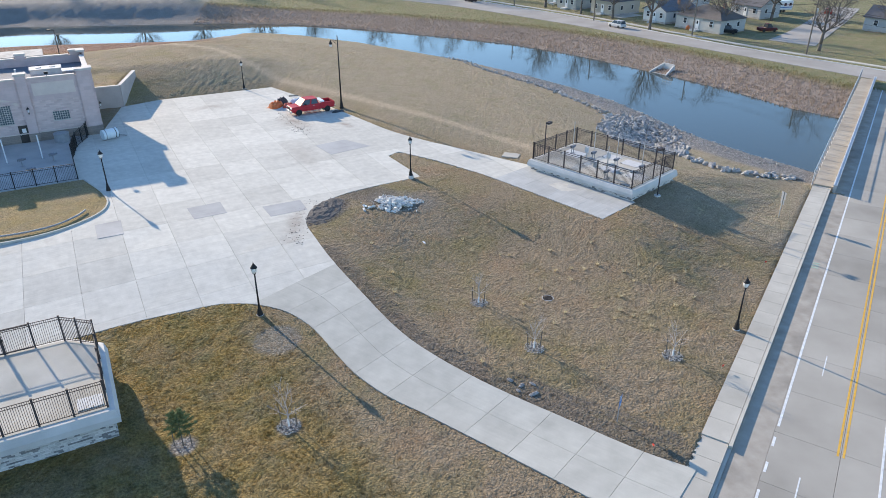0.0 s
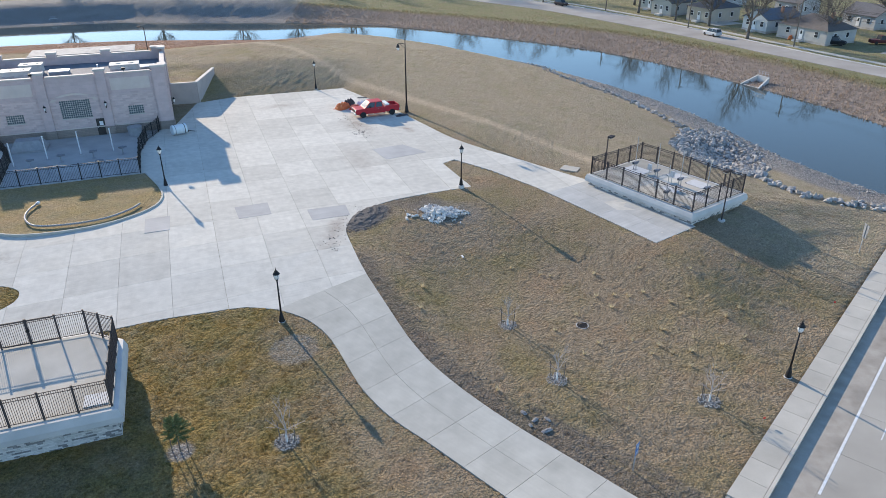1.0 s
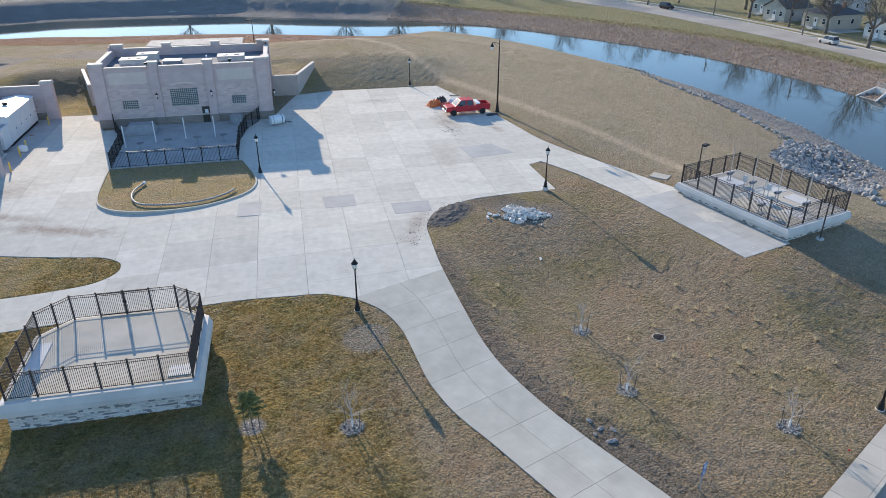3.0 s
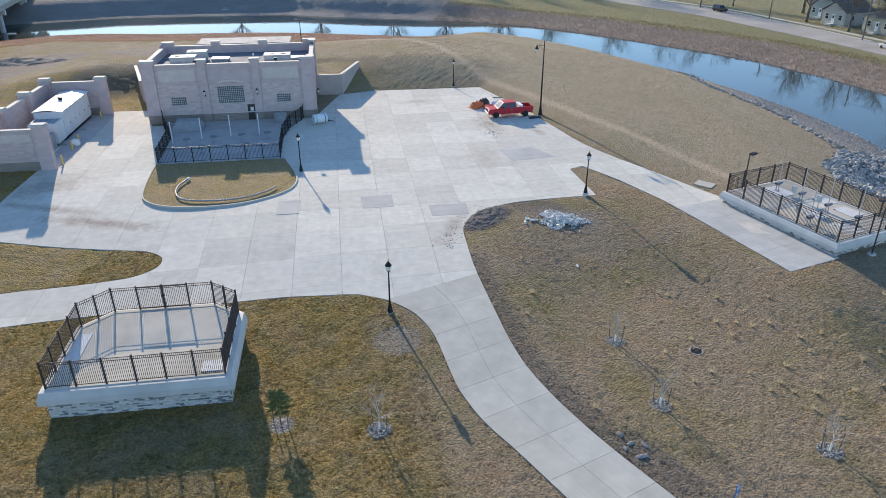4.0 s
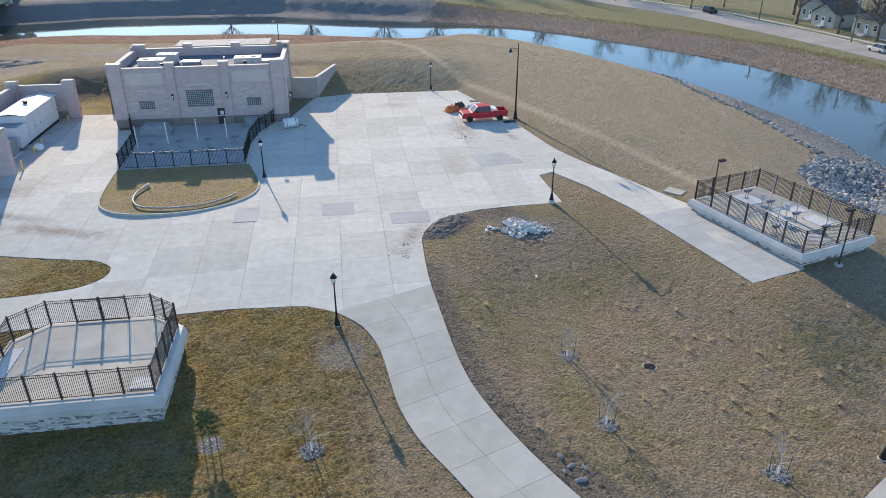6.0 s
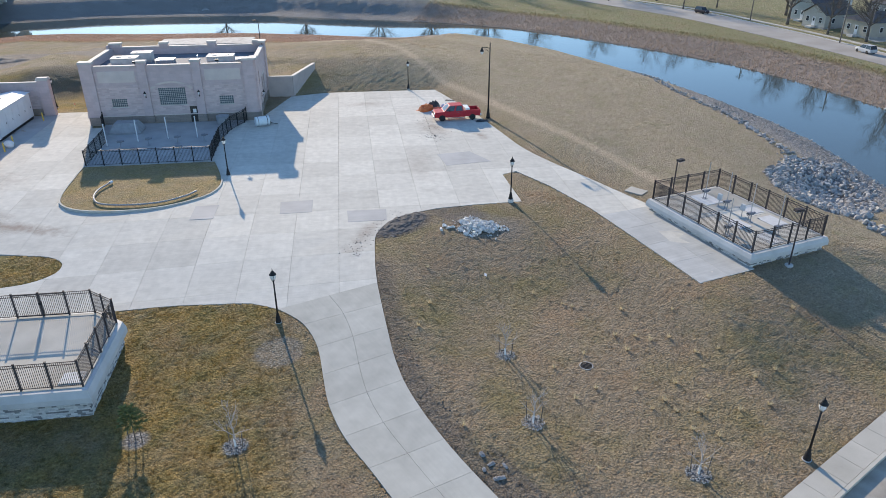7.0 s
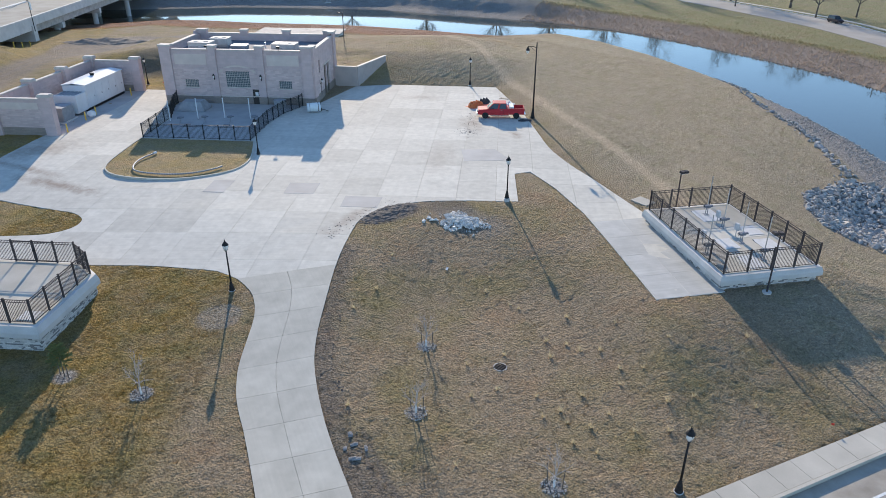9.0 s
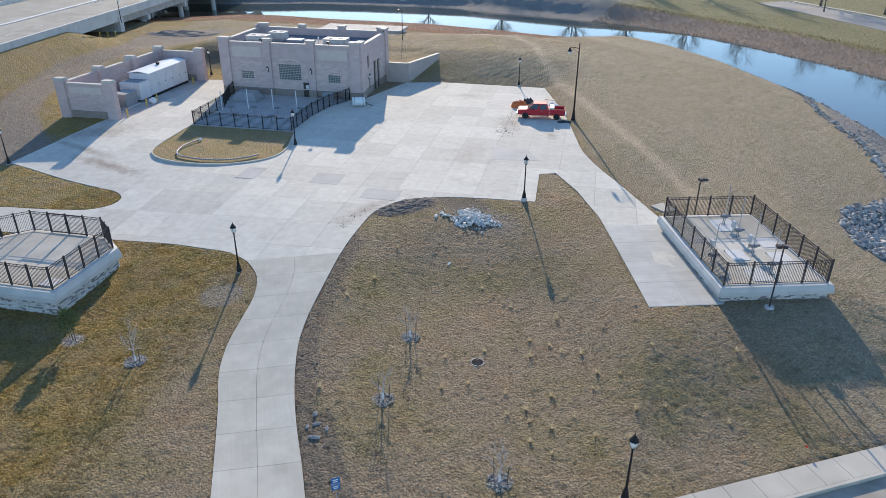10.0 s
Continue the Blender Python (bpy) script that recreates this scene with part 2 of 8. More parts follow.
def empty(name, m, label, category, group="", kind=""):
    ob = new(name)
    ob.matrix_world = m
    return tagged(ob, label, category, group, kind)


def box(bm, x0, y0, z0, x1, y1, z1, m=None):
    v = [bm.verts.new((x, y, z)) for z in (z0, z1) for y in (y0, y1) for x in (x0, x1)]
    for f in ((0, 2, 3, 1), (4, 5, 7, 6), (0, 1, 5, 4), (2, 6, 7, 3), (0, 4, 6, 2), (1, 3, 7, 5)):
        bm.faces.new([v[i] for i in f])
    if m is not None:
        bmesh.ops.transform(bm, matrix=m, verts=v)
    return v


def bx(*a, m=None, bevel=0.0):
    bm = bmesh.new()
    box(bm, *a, m=m)
    if bevel:
        bmesh.ops.bevel(bm, geom=list(bm.edges), offset=bevel, segments=2, affect='EDGES')
    return bm


def tube(bm, a, b, r0, r1=None, n=8, caps=True):
    a, b = Vector(a), Vector(b)
    r1 = r0 if r1 is None else r1
    d = (b - a).normalized()
    s = d.orthogonal().normalized()
    t = d.cross(s)
    rings = []
    for c, r in ((a, r0), (b, r1)):
        rings.append([bm.verts.new(c + (s * math.cos(2 * math.pi * k / n) + t * math.sin(2 * math.pi * k / n)) * r) for k in range(n)])
    for k in range(n):
        bm.faces.new((rings[0][k], rings[0][(k + 1) % n], rings[1][(k + 1) % n], rings[1][k]))
    if caps:
        bm.faces.new(rings[0][::-1])
        bm.faces.new(rings[1])


def swept(bm, pts, r, n=4):
    """One unbroken round bar through points."""
    rings = []
    for k, p in enumerate(pts):
        d = (pts[min(k + 1, len(pts) - 1)] - pts[max(k - 1, 0)]).normalized()
        s = d.cross(Vector((0, 0, 1))).normalized()
        t = s.cross(d)
        rings.append([bm.verts.new(p + (s * math.cos(2 * math.pi * i / n) + t * math.sin(2 * math.pi * i / n)) * r) for i in range(n)])
    for a, b in zip(rings, rings[1:]):
        for i in range(n):
            bm.faces.new((a[i], a[(i + 1) % n], b[(i + 1) % n], b[i]))


def tb(*a, **k):
    bm = bmesh.new()
    tube(bm, *a, **k)
    return bm


def turned(profile, n=16):
    """A solid of revolution about z from (radius, height) pairs."""
    bm = bmesh.new()
    rings = []
    for r, z in profile:
        rings.append([bm.verts.new((r * math.cos(2 * math.pi * k / n), r * math.sin(2 * math.pi * k / n), z)) for k in range(n)])
    for a, b in zip(rings, rings[1:]):
        for k in range(n):
            bm.faces.new((a[k], a[(k + 1) % n], b[(k + 1) % n], b[k]))
    bm.faces.new(rings[0][::-1])
    bm.faces.new(rings[-1])
    return bm


def prism(bm, poly, z0, z1):
    """poly: points (x, y); z0, z1: numbers or functions of x, y."""
    f0 = z0 if callable(z0) else (lambda x, y: z0)
    f1 = z1 if callable(z1) else (lambda x, y: z1)
    a = [bm.verts.new((x, y, f0(x, y))) for x, y in poly]
    b = [bm.verts.new((x, y, f1(x, y))) for x, y in poly]
    n = len(poly)
    for k in range(n):
        bm.faces.new((a[k], a[(k + 1) % n], b[(k + 1) % n], b[k]))
    bm.faces.new(a[::-1])
    top = bm.faces.new(b)
    return top


def area(p):
    return 0.5 * sum(a[0] * b[1] - b[0] * a[1] for a, b in zip(p, p[1:] + p[:1]))


def clip(poly, inside, cut):
    out = []
    for a, b in zip(poly, poly[1:] + poly[:1]):
        ia, ib = inside(a), inside(b)
        if ia >= 0:
            out.append(a)
        if (ia >= 0) != (ib >= 0):
            t = ia / (ia - ib)
            out.append((a[0] + (b[0] - a[0]) * t, a[1] + (b[1] - a[1]) * t))
    return out


def clip_cell(poly, o, e1, e2, a0, a1, b0, b1):
    """The part of poly within a cell of a grid with origin o and axes e1, e2."""
    def co(p, e):
        return (p[0] - o[0]) * e[0] + (p[1] - o[1]) * e[1]
    for fn in (lambda p: co(p, e1) - a0, lambda p: a1 - co(p, e1), lambda p: co(p, e2) - b0, lambda p: b1 - co(p, e2)):
        poly = clip(poly, fn, None)
        if len(poly) < 3:
            return []
    out = []
    for p in poly:
        if not out or math.hypot(p[0] - out[-1][0], p[1] - out[-1][1]) > 0.02:
            out.append(p)
    if len(out) > 2 and math.hypot(out[0][0] - out[-1][0], out[0][1] - out[-1][1]) < 0.02:
        out.pop()
    return out if len(out) > 2 else []


def curve_through(points, step=1.0):
    """A smooth line through points (Catmull-Rom), sampled about every step metres."""
    P = [Vector((*p, 0)) for p in points]
    out = []
    for k in range(len(P) - 1):
        p0, p1, p2, p3 = P[max(k - 1, 0)], P[k], P[k + 1], P[min(k + 2, len(P) - 1)]
        n = max(1, int((p2 - p1).length / step))
        for i in range(n):
            t = i / n
            q = 0.5 * ((2 * p1) + (p2 - p0) * t + (2 * p0 - 5 * p1 + 4 * p2 - p3) * t * t + (3 * p1 - p0 - 3 * p2 + p3) * t ** 3)
            out.append((q.x, q.y))
    out.append((P[-1].x, P[-1].y))
    return out


# ---- outlines of the paving ----
PATH_E = curve_through(EDGE_E)
LOT_W = curve_through([(-24.7, 40.9), (-22, 42.3), (-19, 43.5), (-16.6, 44.4), (-14.2, 44.4)])
PATH_W = curve_through(EDGE_W)
MOUTH = min(range(len(PATH_E)), key=lambda k: abs(PATH_E[k][1] - 50.2))
LAWN_W = curve_through([(-55.4, 41.4), (-51.1, 42.1), (-45.0, 43.0), (-39.4, 44.2), (-37.2, 44.7), (-35.5, 44.5), (-34.7, 43.9), (-34.4, 42.8), (-35.3, 41.1), (-37.5, 39.5), (-41.2, 37.3), (-44.5, 35.3), (-62, 23)], 0.4)
LAWN_SW = curve_through([(-62, 16), (-45, 28.4), (-39.2, 32.8), (-33, 36.6), (-29, 38.6), (-24.7, 40.9)])
LOT = ([(-45.6, 97.0), (-41.6, 100.9), (-26.9, 108.6), (-21.5, 103), (-15.6, 96.6)] + curve_through([(-10.4, 90.2), (-6.6, 85.6), (-2.3, 81.8), (1.9, 78.7), (9.6, 72.6)])
       + [(18.7, 62.3), (14.75, 58.4), (9.2, 64.6), (4.1, 70.2), (-0.8, 74.5)] + [(-5.2, 77.5), (-6.3, 76), (-2.4, 69.4), (-6.6, 66.9), (-9.6, 64.8), (-11.6, 62.6)]
       + PATH_E[:MOUTH + 1] + LOT_W[::-1] + LAWN_SW[-2::-1] + LAWN_W[::-1] + [(-57.3, 46.8), (-60.6, 54.4), (-71, 77.5), (-66, 80), (-61, 73.5), (-43, 84.5)])


def inside(poly, x, y):
    x, y = np.asarray(x), np.asarray(y)
    c = np.zeros(x.shape, bool)
    for (ax, ay), (bx_, by_) in zip(poly, poly[1:] + poly[:1]):
        if ay == by_:
            continue
        k = ((ay > y) != (by_ > y)) & (x < (bx_ - ax) * (y - ay) / (by_ - ay) + ax)
        c ^= k
    return c


SW0, SWD, SWN = np.array((14.1, 29.8)), np.array((0.54, 0.8417)), np.array((0.8417, -0.54))


def street(t, n, z=0.0):
    p = SW0 + SWD * t + SWN * n
    return Vector((p[0], p[1], z))


# ---- ground ----
def steps(spans):
    out = []
    for a, b, d in spans:
        out += list(np.arange(a, b - d * 0.5, d))
    return np.array(out + [spans[-1][1]])


DIRT_TRACK = [(-57, 43.5), (-64, 45.3), (-73.8, 48.4), (-82.3, 53.6), (-89.8, 60.7), (-96.6, 67.2), (-102, 75.5), (-107, 83), (-111, 92), (-108, 101), (-98, 105), (-84, 106)]


MOWN = [(14, 75), (9.7, 79.5), (4.1, 85.2), (-3, 91.2), (-10, 97), (-18.5, 104.8), (-26.8, 112), (-34, 118.5), (-40.5, 126), (-50, 130), (-62, 129)]


def masks(x, y):
    """Zones of growth: green, bare, brush."""
    d, f = along(x, y, NEAR_SHORE), -along(x, y, FAR_SHORE)
    sw = ss((-4 - x - 0.6 * (y - 34)) / 7) * (y < 46)
    green = 0.75 * sw + 0.45 * ss((f - 12) / 5)
    s, w = (x - FR[0]) * U[0] + (y - FR[1]) * U[1], (x - FR[0]) * V[0] + (y - FR[1]) * V[1]
    green = np.maximum(green, 0.45 * np.exp(-((w - 18) / 3.5) ** 2) * ss((s - 2) / 6) * ss((36 - s) / 14))
    dirt = along(x, y, DIRT_TRACK)
    wide = 3.7 + 3.8 * ss((y - 82) / 10)
    bare = ss((wide - np.abs(dirt)) / 1.1)
    for off in (-2.6, -1.0, 1.2, 2.9):
        bare = bare * (1 - 0.35 * np.exp(-((dirt - off) / 0.45) ** 2) * ss((-66 - x) / 4))
    e = along(x, y, ROAD_W)
    green = np.maximum(green, 0.55 * ss((13 - e) / 3) * (e > -1) * ss((d - 20) / 8))
    green = np.maximum(green, 0.85 * ss((s + 52) / 5) * ss((-22 - s) / 2) * ss((w + 26) / 4) * ss((26 - w) / 5) * (1 - bare))
    green = green * (1 - 0.35 * ss((f - 34) / 10))
    brush = ss((9 - np.abs(f - 5)) / 3) * (f > -2)
    brush = np.maximum(brush, ss((1 - np.abs(d - 9) / 7) * 2) * ss((-42 - x) / 12))
    return np.clip(green, 0, 1), np.clip(bare, 0, 1), np.clip(brush, 0, 1)


def masks3(x, y):
    """Pale meadow, green of the far side, mown track."""
    d, f = along(x, y, NEAR_SHORE), -along(x, y, FAR_SHORE)
    meadow = ss((along(x, y, YARD_RIM + [(30, 52)]) + 1) / 6) * ss(d / 3) * ss((x + 48) / 12)
    far = ss((f - 11) / 4)
    mown = 0.85 * np.exp(-(along(x, y, MOWN) / 0.85) ** 4)
    return np.clip(meadow, 0, 1), np.clip(far, 0, 1), np.clip(mown, 0, 1)


SCOUR = [(20.2, 89.0), (21.9, 93.0), (24.0, 98.8), (29.0, 98.5), (32, 91), (31.4, 85), (29.6, 80.4), (26.0, 79.4), (23.2, 81.2), (21.0, 85.0)]


def masks2(x, y):
    """Gravel and stone, dark soil with one slope's shade painted in, red reeds."""
    d, f = along(x, y, NEAR_SHORE), -along(x, y, FAR_SHORE)
    gravel = ss((1.8 + 8.0 * ss((x - 0) / 15) - d) / 1.2) * (d > -3) * ss((x + 55) / 8)
    gravel = np.maximum(gravel, ss((26 - f) / 5) * (f > -3) * ss((-58 - x) / 20))
    gravel = np.maximum(gravel, inside(SCOUR, x, y) * 1.0)
    gravel = np.maximum(gravel, 0.38 * ss((1.3 - np.hypot((x + 4.2) / 3.6, (y - 63.1) / 2.3)) * 1.6))
    for a, b, r_ in ((2.75, 46.05, .5), (6.3, 39.8, .5), (15.7, 39.1, .55), (-9.1, 31.9, .65), (-14.8, 30.3, .7), (-11.5, 40.2, 1.6)):
        gravel = np.maximum(gravel, (0.55 if r_ > 1.2 else 1.0) * ss((r_ + 0.25 - np.hypot(x - a, y - b)) / 0.4))
    soil_and_shade = 0.85 * ss((1.2 - np.hypot((x + 10.8 - 0.2 * (y - 60.4)) / 1.6, (y - 60.4) / 3.4)) * 2)
    soil_and_shade = np.maximum(soil_and_shade, 0.55 * ss((1.2 - np.hypot((x + 7.6) / 3.2, (y - 64.6) / 1.9)) * 2))
    for off in (0.55, 1.3, 1.9):
        rut = along(x, y, [(4.6, 34.9 + off), (8.0, 32.7 + off), (11.4, 30.9 + off), (13.8, 29.9 + off * 0.6)])
        soil_and_shade = np.maximum(soil_and_shade, 0.75 * np.exp(-(rut / 0.2) ** 2))
    # shade of the slope behind the generator wall, painted in as dark ground colour
    soil_and_shade = np.maximum(soil_and_shade, 0.6 * ss((1.2 - np.hypot((x + 80.5) / 6, (y - 87.5) / 6.5)) * 2))
    strip = along(x, y, PATH_E[8:])
    soil_and_shade = np.maximum(soil_and_shade, 0.55 * ss((1.9 - strip) / 1.2) * (strip > -0.5))
    reed = 0.9 * ss(d / 2) * ss((37 - d) / 6) * ss((-50 - x) / 14)
    return np.clip(gravel, 0, 1), np.clip(soil_and_shade, 0, 1), np.clip(reed, 0, 1)


def ground_material():
    m, nt, b = nodes_of("dormant_grass")
    N, L = nt.nodes, nt.links
    tc = N.new("ShaderNodeTexCoord")

    def tex(scale, detail=6, rough=0.6):
        t = N.new("ShaderNodeTexNoise")
        t.inputs["Scale"].default_value, t.inputs["Detail"].default_value, t.inputs["Roughness"].default_value = scale, detail, rough
        L.new(tc.outputs["Object"], t.inputs["Vector"])
        return t

    def mix(fac, a, c, lo=None, hi=None):
        k = N.new("ShaderNodeMix")
        k.data_type = 'RGBA'
        if lo is not None:
            r = N.new("ShaderNodeMapRange")
            r.inputs[1].default_value, r.inputs[2].default_value = lo, hi
            L.new(fac, r.inputs[0])
            fac = r.outputs[0]
        L.new(fac, k.inputs[0])
        for i, v in ((6, a), (7, c)):
            if isinstance(v, tuple):
                k.inputs[i].default_value = (*v, 1)
            else:
                L.new(v, k.inputs[i])
        return k.outputs[2]
    at = N.new("ShaderNodeVertexColor")
    at.layer_name = "zone"
    sep = N.new("ShaderNodeSeparateColor")
    L.new(at.outputs[0], sep.inputs[0])
    big, mid, fine, patch = tex(0.14, 5, 0.65), tex(5.5, 8, 0.7), tex(13, 4, 0.8), tex(0.5, 6, 0.7)
    tan = mix(mid.outputs[0], (0.276, 0.214, 0.14), (0.418, 0.332, 0.226), 0.36, 0.64)
    olive = mix(mid.outputs[0], (0.135, 0.116, 0.04), (0.32, 0.262, 0.088), 0.34, 0.66)
    gold = mix(mid.outputs[0], (0.235, 0.158, 0.045), (0.475, 0.33, 0.108), 0.34, 0.66)
    olive = mix(patch.outputs[0], olive, gold, 0.36, 0.56)
    tan = mix(big.outputs[0], tan, mix(mid.outputs[0], (0.23, 0.188, 0.092), (0.355, 0.29, 0.15), 0.36, 0.64), 0.44, 0.66)
    rust = mix(mid.outputs[0], (0.29, 0.203, 0.125), (0.455, 0.323, 0.203), 0.36, 0.64)
    tan = mix(tex(0.22, 5, 0.65).outputs[0], tan, rust, 0.52, 0.72)
    blotch = N.new("ShaderNodeMath")
    blotch.operation = 'MULTIPLY'
    bl = N.new("ShaderNodeMapRange")
    bl.inputs[1].default_value, bl.inputs[2].default_value, bl.inputs[3].default_value, bl.inputs[4].default_value = 0.35, 0.6, 0.55, 1.2
    L.new(tex(0.35, 5).outputs[0], bl.inputs[0])
    L.new(bl.outputs[0], blotch.inputs[0])
    L.new(sep.outputs[0], blotch.inputs[1])
    blotch.use_clamp = True
    col = mix(blotch.outputs[0], tan, olive)
    col = mix(sep.outputs[2], col, mix(mid.outputs[0], (0.245, 0.195, 0.158), (0.47, 0.385, 0.315), 0.38, 0.62))
    col = mix(sep.outputs[1], col, mix(mid.outputs[0], (0.235, 0.195, 0.155), (0.37, 0.31, 0.255), 0.35, 0.65))
    at3 = N.new("ShaderNodeVertexColor")
    at3.layer_name = "zone3"
    sep3 = N.new("ShaderNodeSeparateColor")
    L.new(at3.outputs[0], sep3.inputs[0])
    half = N.new("ShaderNodeMath")
    half.operation = 'MULTIPLY'
    half.inputs[1].default_value = 0.8
    L.new(sep3.outputs[0], half.inputs[0])
    meadow = mix(mid.outputs[0], (0.325, 0.265, 0.182), (0.51, 0.425, 0.305), 0.36, 0.64)
    meadow = mix(patch.outputs[0], meadow, mix(mid.outputs[0], (0.25, 0.228, 0.135), (0.41, 0.37, 0.225), 0.36, 0.64), 0.48, 0.7)
    col = mix(half.outputs[0], col, meadow)
    far_green = mix(mid.outputs[0], (0.17, 0.165, 0.075), (0.36, 0.345, 0.19), 0.36, 0.64)
    col = mix(sep3.outputs[1], col, mix(patch.outputs[0], far_green, tan, 0.45, 0.72))
    col = mix(sep3.outputs[2], col, mix(mid.outputs[0], (0.46, 0.355, 0.24), (0.61, 0.485, 0.34), 0.36, 0.64))
    at2 = N.new("ShaderNodeVertexColor")
    at2.layer_name = "zone2"
    sep2 = N.new("ShaderNodeSeparateColor")
    L.new(at2.outputs[0], sep2.inputs[0])
    col = mix(sep2.outputs[2], col, mix(mid.outputs[0], (0.285, 0.185, 0.14), (0.43, 0.295, 0.235), 0.35, 0.65))
    # dark soil colour, which also paints the shade on the slope by the generator
    col = mix(sep2.outputs[1], col, mix(mid.outputs[0], (0.10, 0.09, 0.083), (0.20, 0.18, 0.165), 0.38, 0.62))
    stones = N.new("ShaderNodeTexVoronoi")
    stones.inputs["Scale"].default_value = 6.0
    L.new(tc.outputs["Object"], stones.inputs["Vector"])
    col = mix(sep2.outputs[0], col, mix(stones.outputs["Distance"], (0.50, 0.48, 0.445), (0.22, 0.205, 0.19), 0.1, 0.6))
    speck = N.new("ShaderNodeHueSaturation")
    r = N.new("ShaderNodeMapRange")
    r.inputs[1].default_value, r.inputs[2].default_value, r.inputs[3].default_value, r.inputs[4].default_value = 0.38, 0.62, 0.84, 1.15
    L.new(fine.outputs[0], r.inputs[0])
    L.new(r.outputs[0], speck.inputs["Value"])
    L.new(col, speck.inputs["Color"])
    tufts = N.new("ShaderNodeTexVoronoi")
    tufts.inputs["Scale"].default_value = 7.0
    tufts.feature = 'SMOOTH_F1'
    tufts.inputs["Smoothness"].default_value = 0.6
    warp = N.new("ShaderNodeVectorMath")
    warp.operation = 'MULTIPLY_ADD'
    warp.inputs[1].default_value = (0.12, 0.12, 0.12)
    L.new(mid.outputs["Color"], warp.inputs[0])
    L.new(tc.outputs["Object"], warp.inputs[2])
    L.new(warp.outputs[0], tufts.inputs["Vector"])
    tv, tr = N.new("ShaderNodeHueSaturation"), N.new("ShaderNodeMapRange")
    tr.inputs[1].default_value, tr.inputs[2].default_value, tr.inputs[3].default_value, tr.inputs[4].default_value = 0.1, 0.75, 1.10, 0.84
    L.new(tufts.outputs["Distance"], tr.inputs[0])
    L.new(tr.outputs[0], tv.inputs["Value"])
    L.new(speck.outputs[0], tv.inputs["Color"])
    speck = tv
    tuft_, rt = N.new("ShaderNodeHueSaturation"), N.new("ShaderNodeMapRange")
    rt.inputs[3].default_value, rt.inputs[4].default_value = 0.86, 1.14
    L.new(at.outputs["Alpha"], rt.inputs[0])
    L.new(rt.outputs[0], tuft_.inputs["Value"])
    L.new(speck.outputs[0], tuft_.inputs["Color"])
    L.new(tuft_.outputs[0], b.inputs["Base Color"])
    b.inputs["Roughness"].default_value = 0.95
    b.inputs["Specular IOR Level"].default_value = 0.15
    bump = N.new("ShaderNodeBump")
    bump.inputs["Strength"].default_value, bump.inputs["Distance"].default_value = 1.0, 0.13
    ad = N.new("ShaderNodeMath")
    ad.operation = 'ADD'
    L.new(fine.outputs[0], ad.inputs[0])
    L.new(mid.outputs[0], ad.inputs[1])
    sb = N.new("ShaderNodeMath")
    sb.operation = 'MULTIPLY_ADD'
    sb.inputs[1].default_value = -1.5
    L.new(tufts.outputs["Distance"], sb.inputs[0])
    L.new(ad.outputs[0], sb.inputs[2])
    L.new(sb.outputs[0], bump.inputs["Height"])
    L.new(bump.outputs[0], b.inputs["Normal"])
    return m


GRASS = ground_material()
TURF = GRASS.copy()
TURF.name = "turf_blades"
_nt = TURF.node_tree
_b = _nt.nodes["Principled BSDF"]
_tr, _mx = _nt.nodes.new("ShaderNodeBsdfTranslucent"), _nt.nodes.new("ShaderNodeMixShader")
_mx.inputs[0].default_value = 0.5
_nt.links.new(_b.inputs["Base Color"].links[0].from_socket, _tr.inputs["Color"])
for _l in list(_b.inputs["Normal"].links):
    _nt.links.remove(_l)
_nt.links.new(_b.outputs[0], _mx.inputs[1])
_nt.links.new(_tr.outputs[0], _mx.inputs[2])
_nt.links.new(_mx.outputs[0], _nt.nodes["Material Output"].inputs["Surface"])
gx = steps([(-3000, -400, 325), (-400, -200, 20), (-200, -125, 2.5), (-125, -70, 0.9), (-70, -40, 0.55), (-40, 27, 0.2), (27, 46, 0.55), (46, 130, 1.6), (130, 300, 15), (300, 3000, 300)])
gy = steps([(-3000, -200, 350), (-200, -60, 14), (-60, 10, 1.4), (10, 16, 0.55), (16, 72, 0.2), (72, 112, 0.55), (112, 240, 1.4), (240, 400, 12), (400, 3000, 325)])
X, Y = np.meshgrid(gx, gy)
Z = land(X, Y)
rng = np.random.default_rng(4)
Z = Z + rng.normal(0, 0.024, Z.shape) * (Z > WATER_Z)
_lump = rng.normal(0, 1, Z.shape)
for _k in (0, 1):
    _lump = (np.roll(_lump, 1, _k) + np.roll(_lump, -1, _k) + 2 * _lump) / 4
Z = Z + 0.022 * _lump * (Z > WATER_Z)
PATH = PATH_E[MOUTH:] + PATH_W[::-1]
paved = inside(LOT, X, Y) | inside(PATH, X, Y)
tt, nn = (X - SW0[0]) * SWD[0] + (Y - SW0[1]) * SWD[1], (X - SW0[0]) * SWN[0] + (Y - SW0[1]) * SWN[1]
roadbed = (nn > 0.15) & (nn < 15) & (tt < 47.5) & (tt > -64)
Z = np.where(paved, Z - 0.12, Z)
Z = np.where(roadbed, np.minimum(Z, -1.25), Z)
g_me = bpy.data.meshes.new("ground")
ny, nx = X.shape
idx = np.arange(nx * ny).reshape(ny, nx)
g_faces = np.stack([idx[:-1, :-1], idx[:-1, 1:], idx[1:, 1:], idx[1:, :-1]], -1).reshape(-1, 4)
g_me.from_pydata(np.stack([X, Y, Z], -1).reshape(-1, 3).tolist(), [], g_faces.tolist())
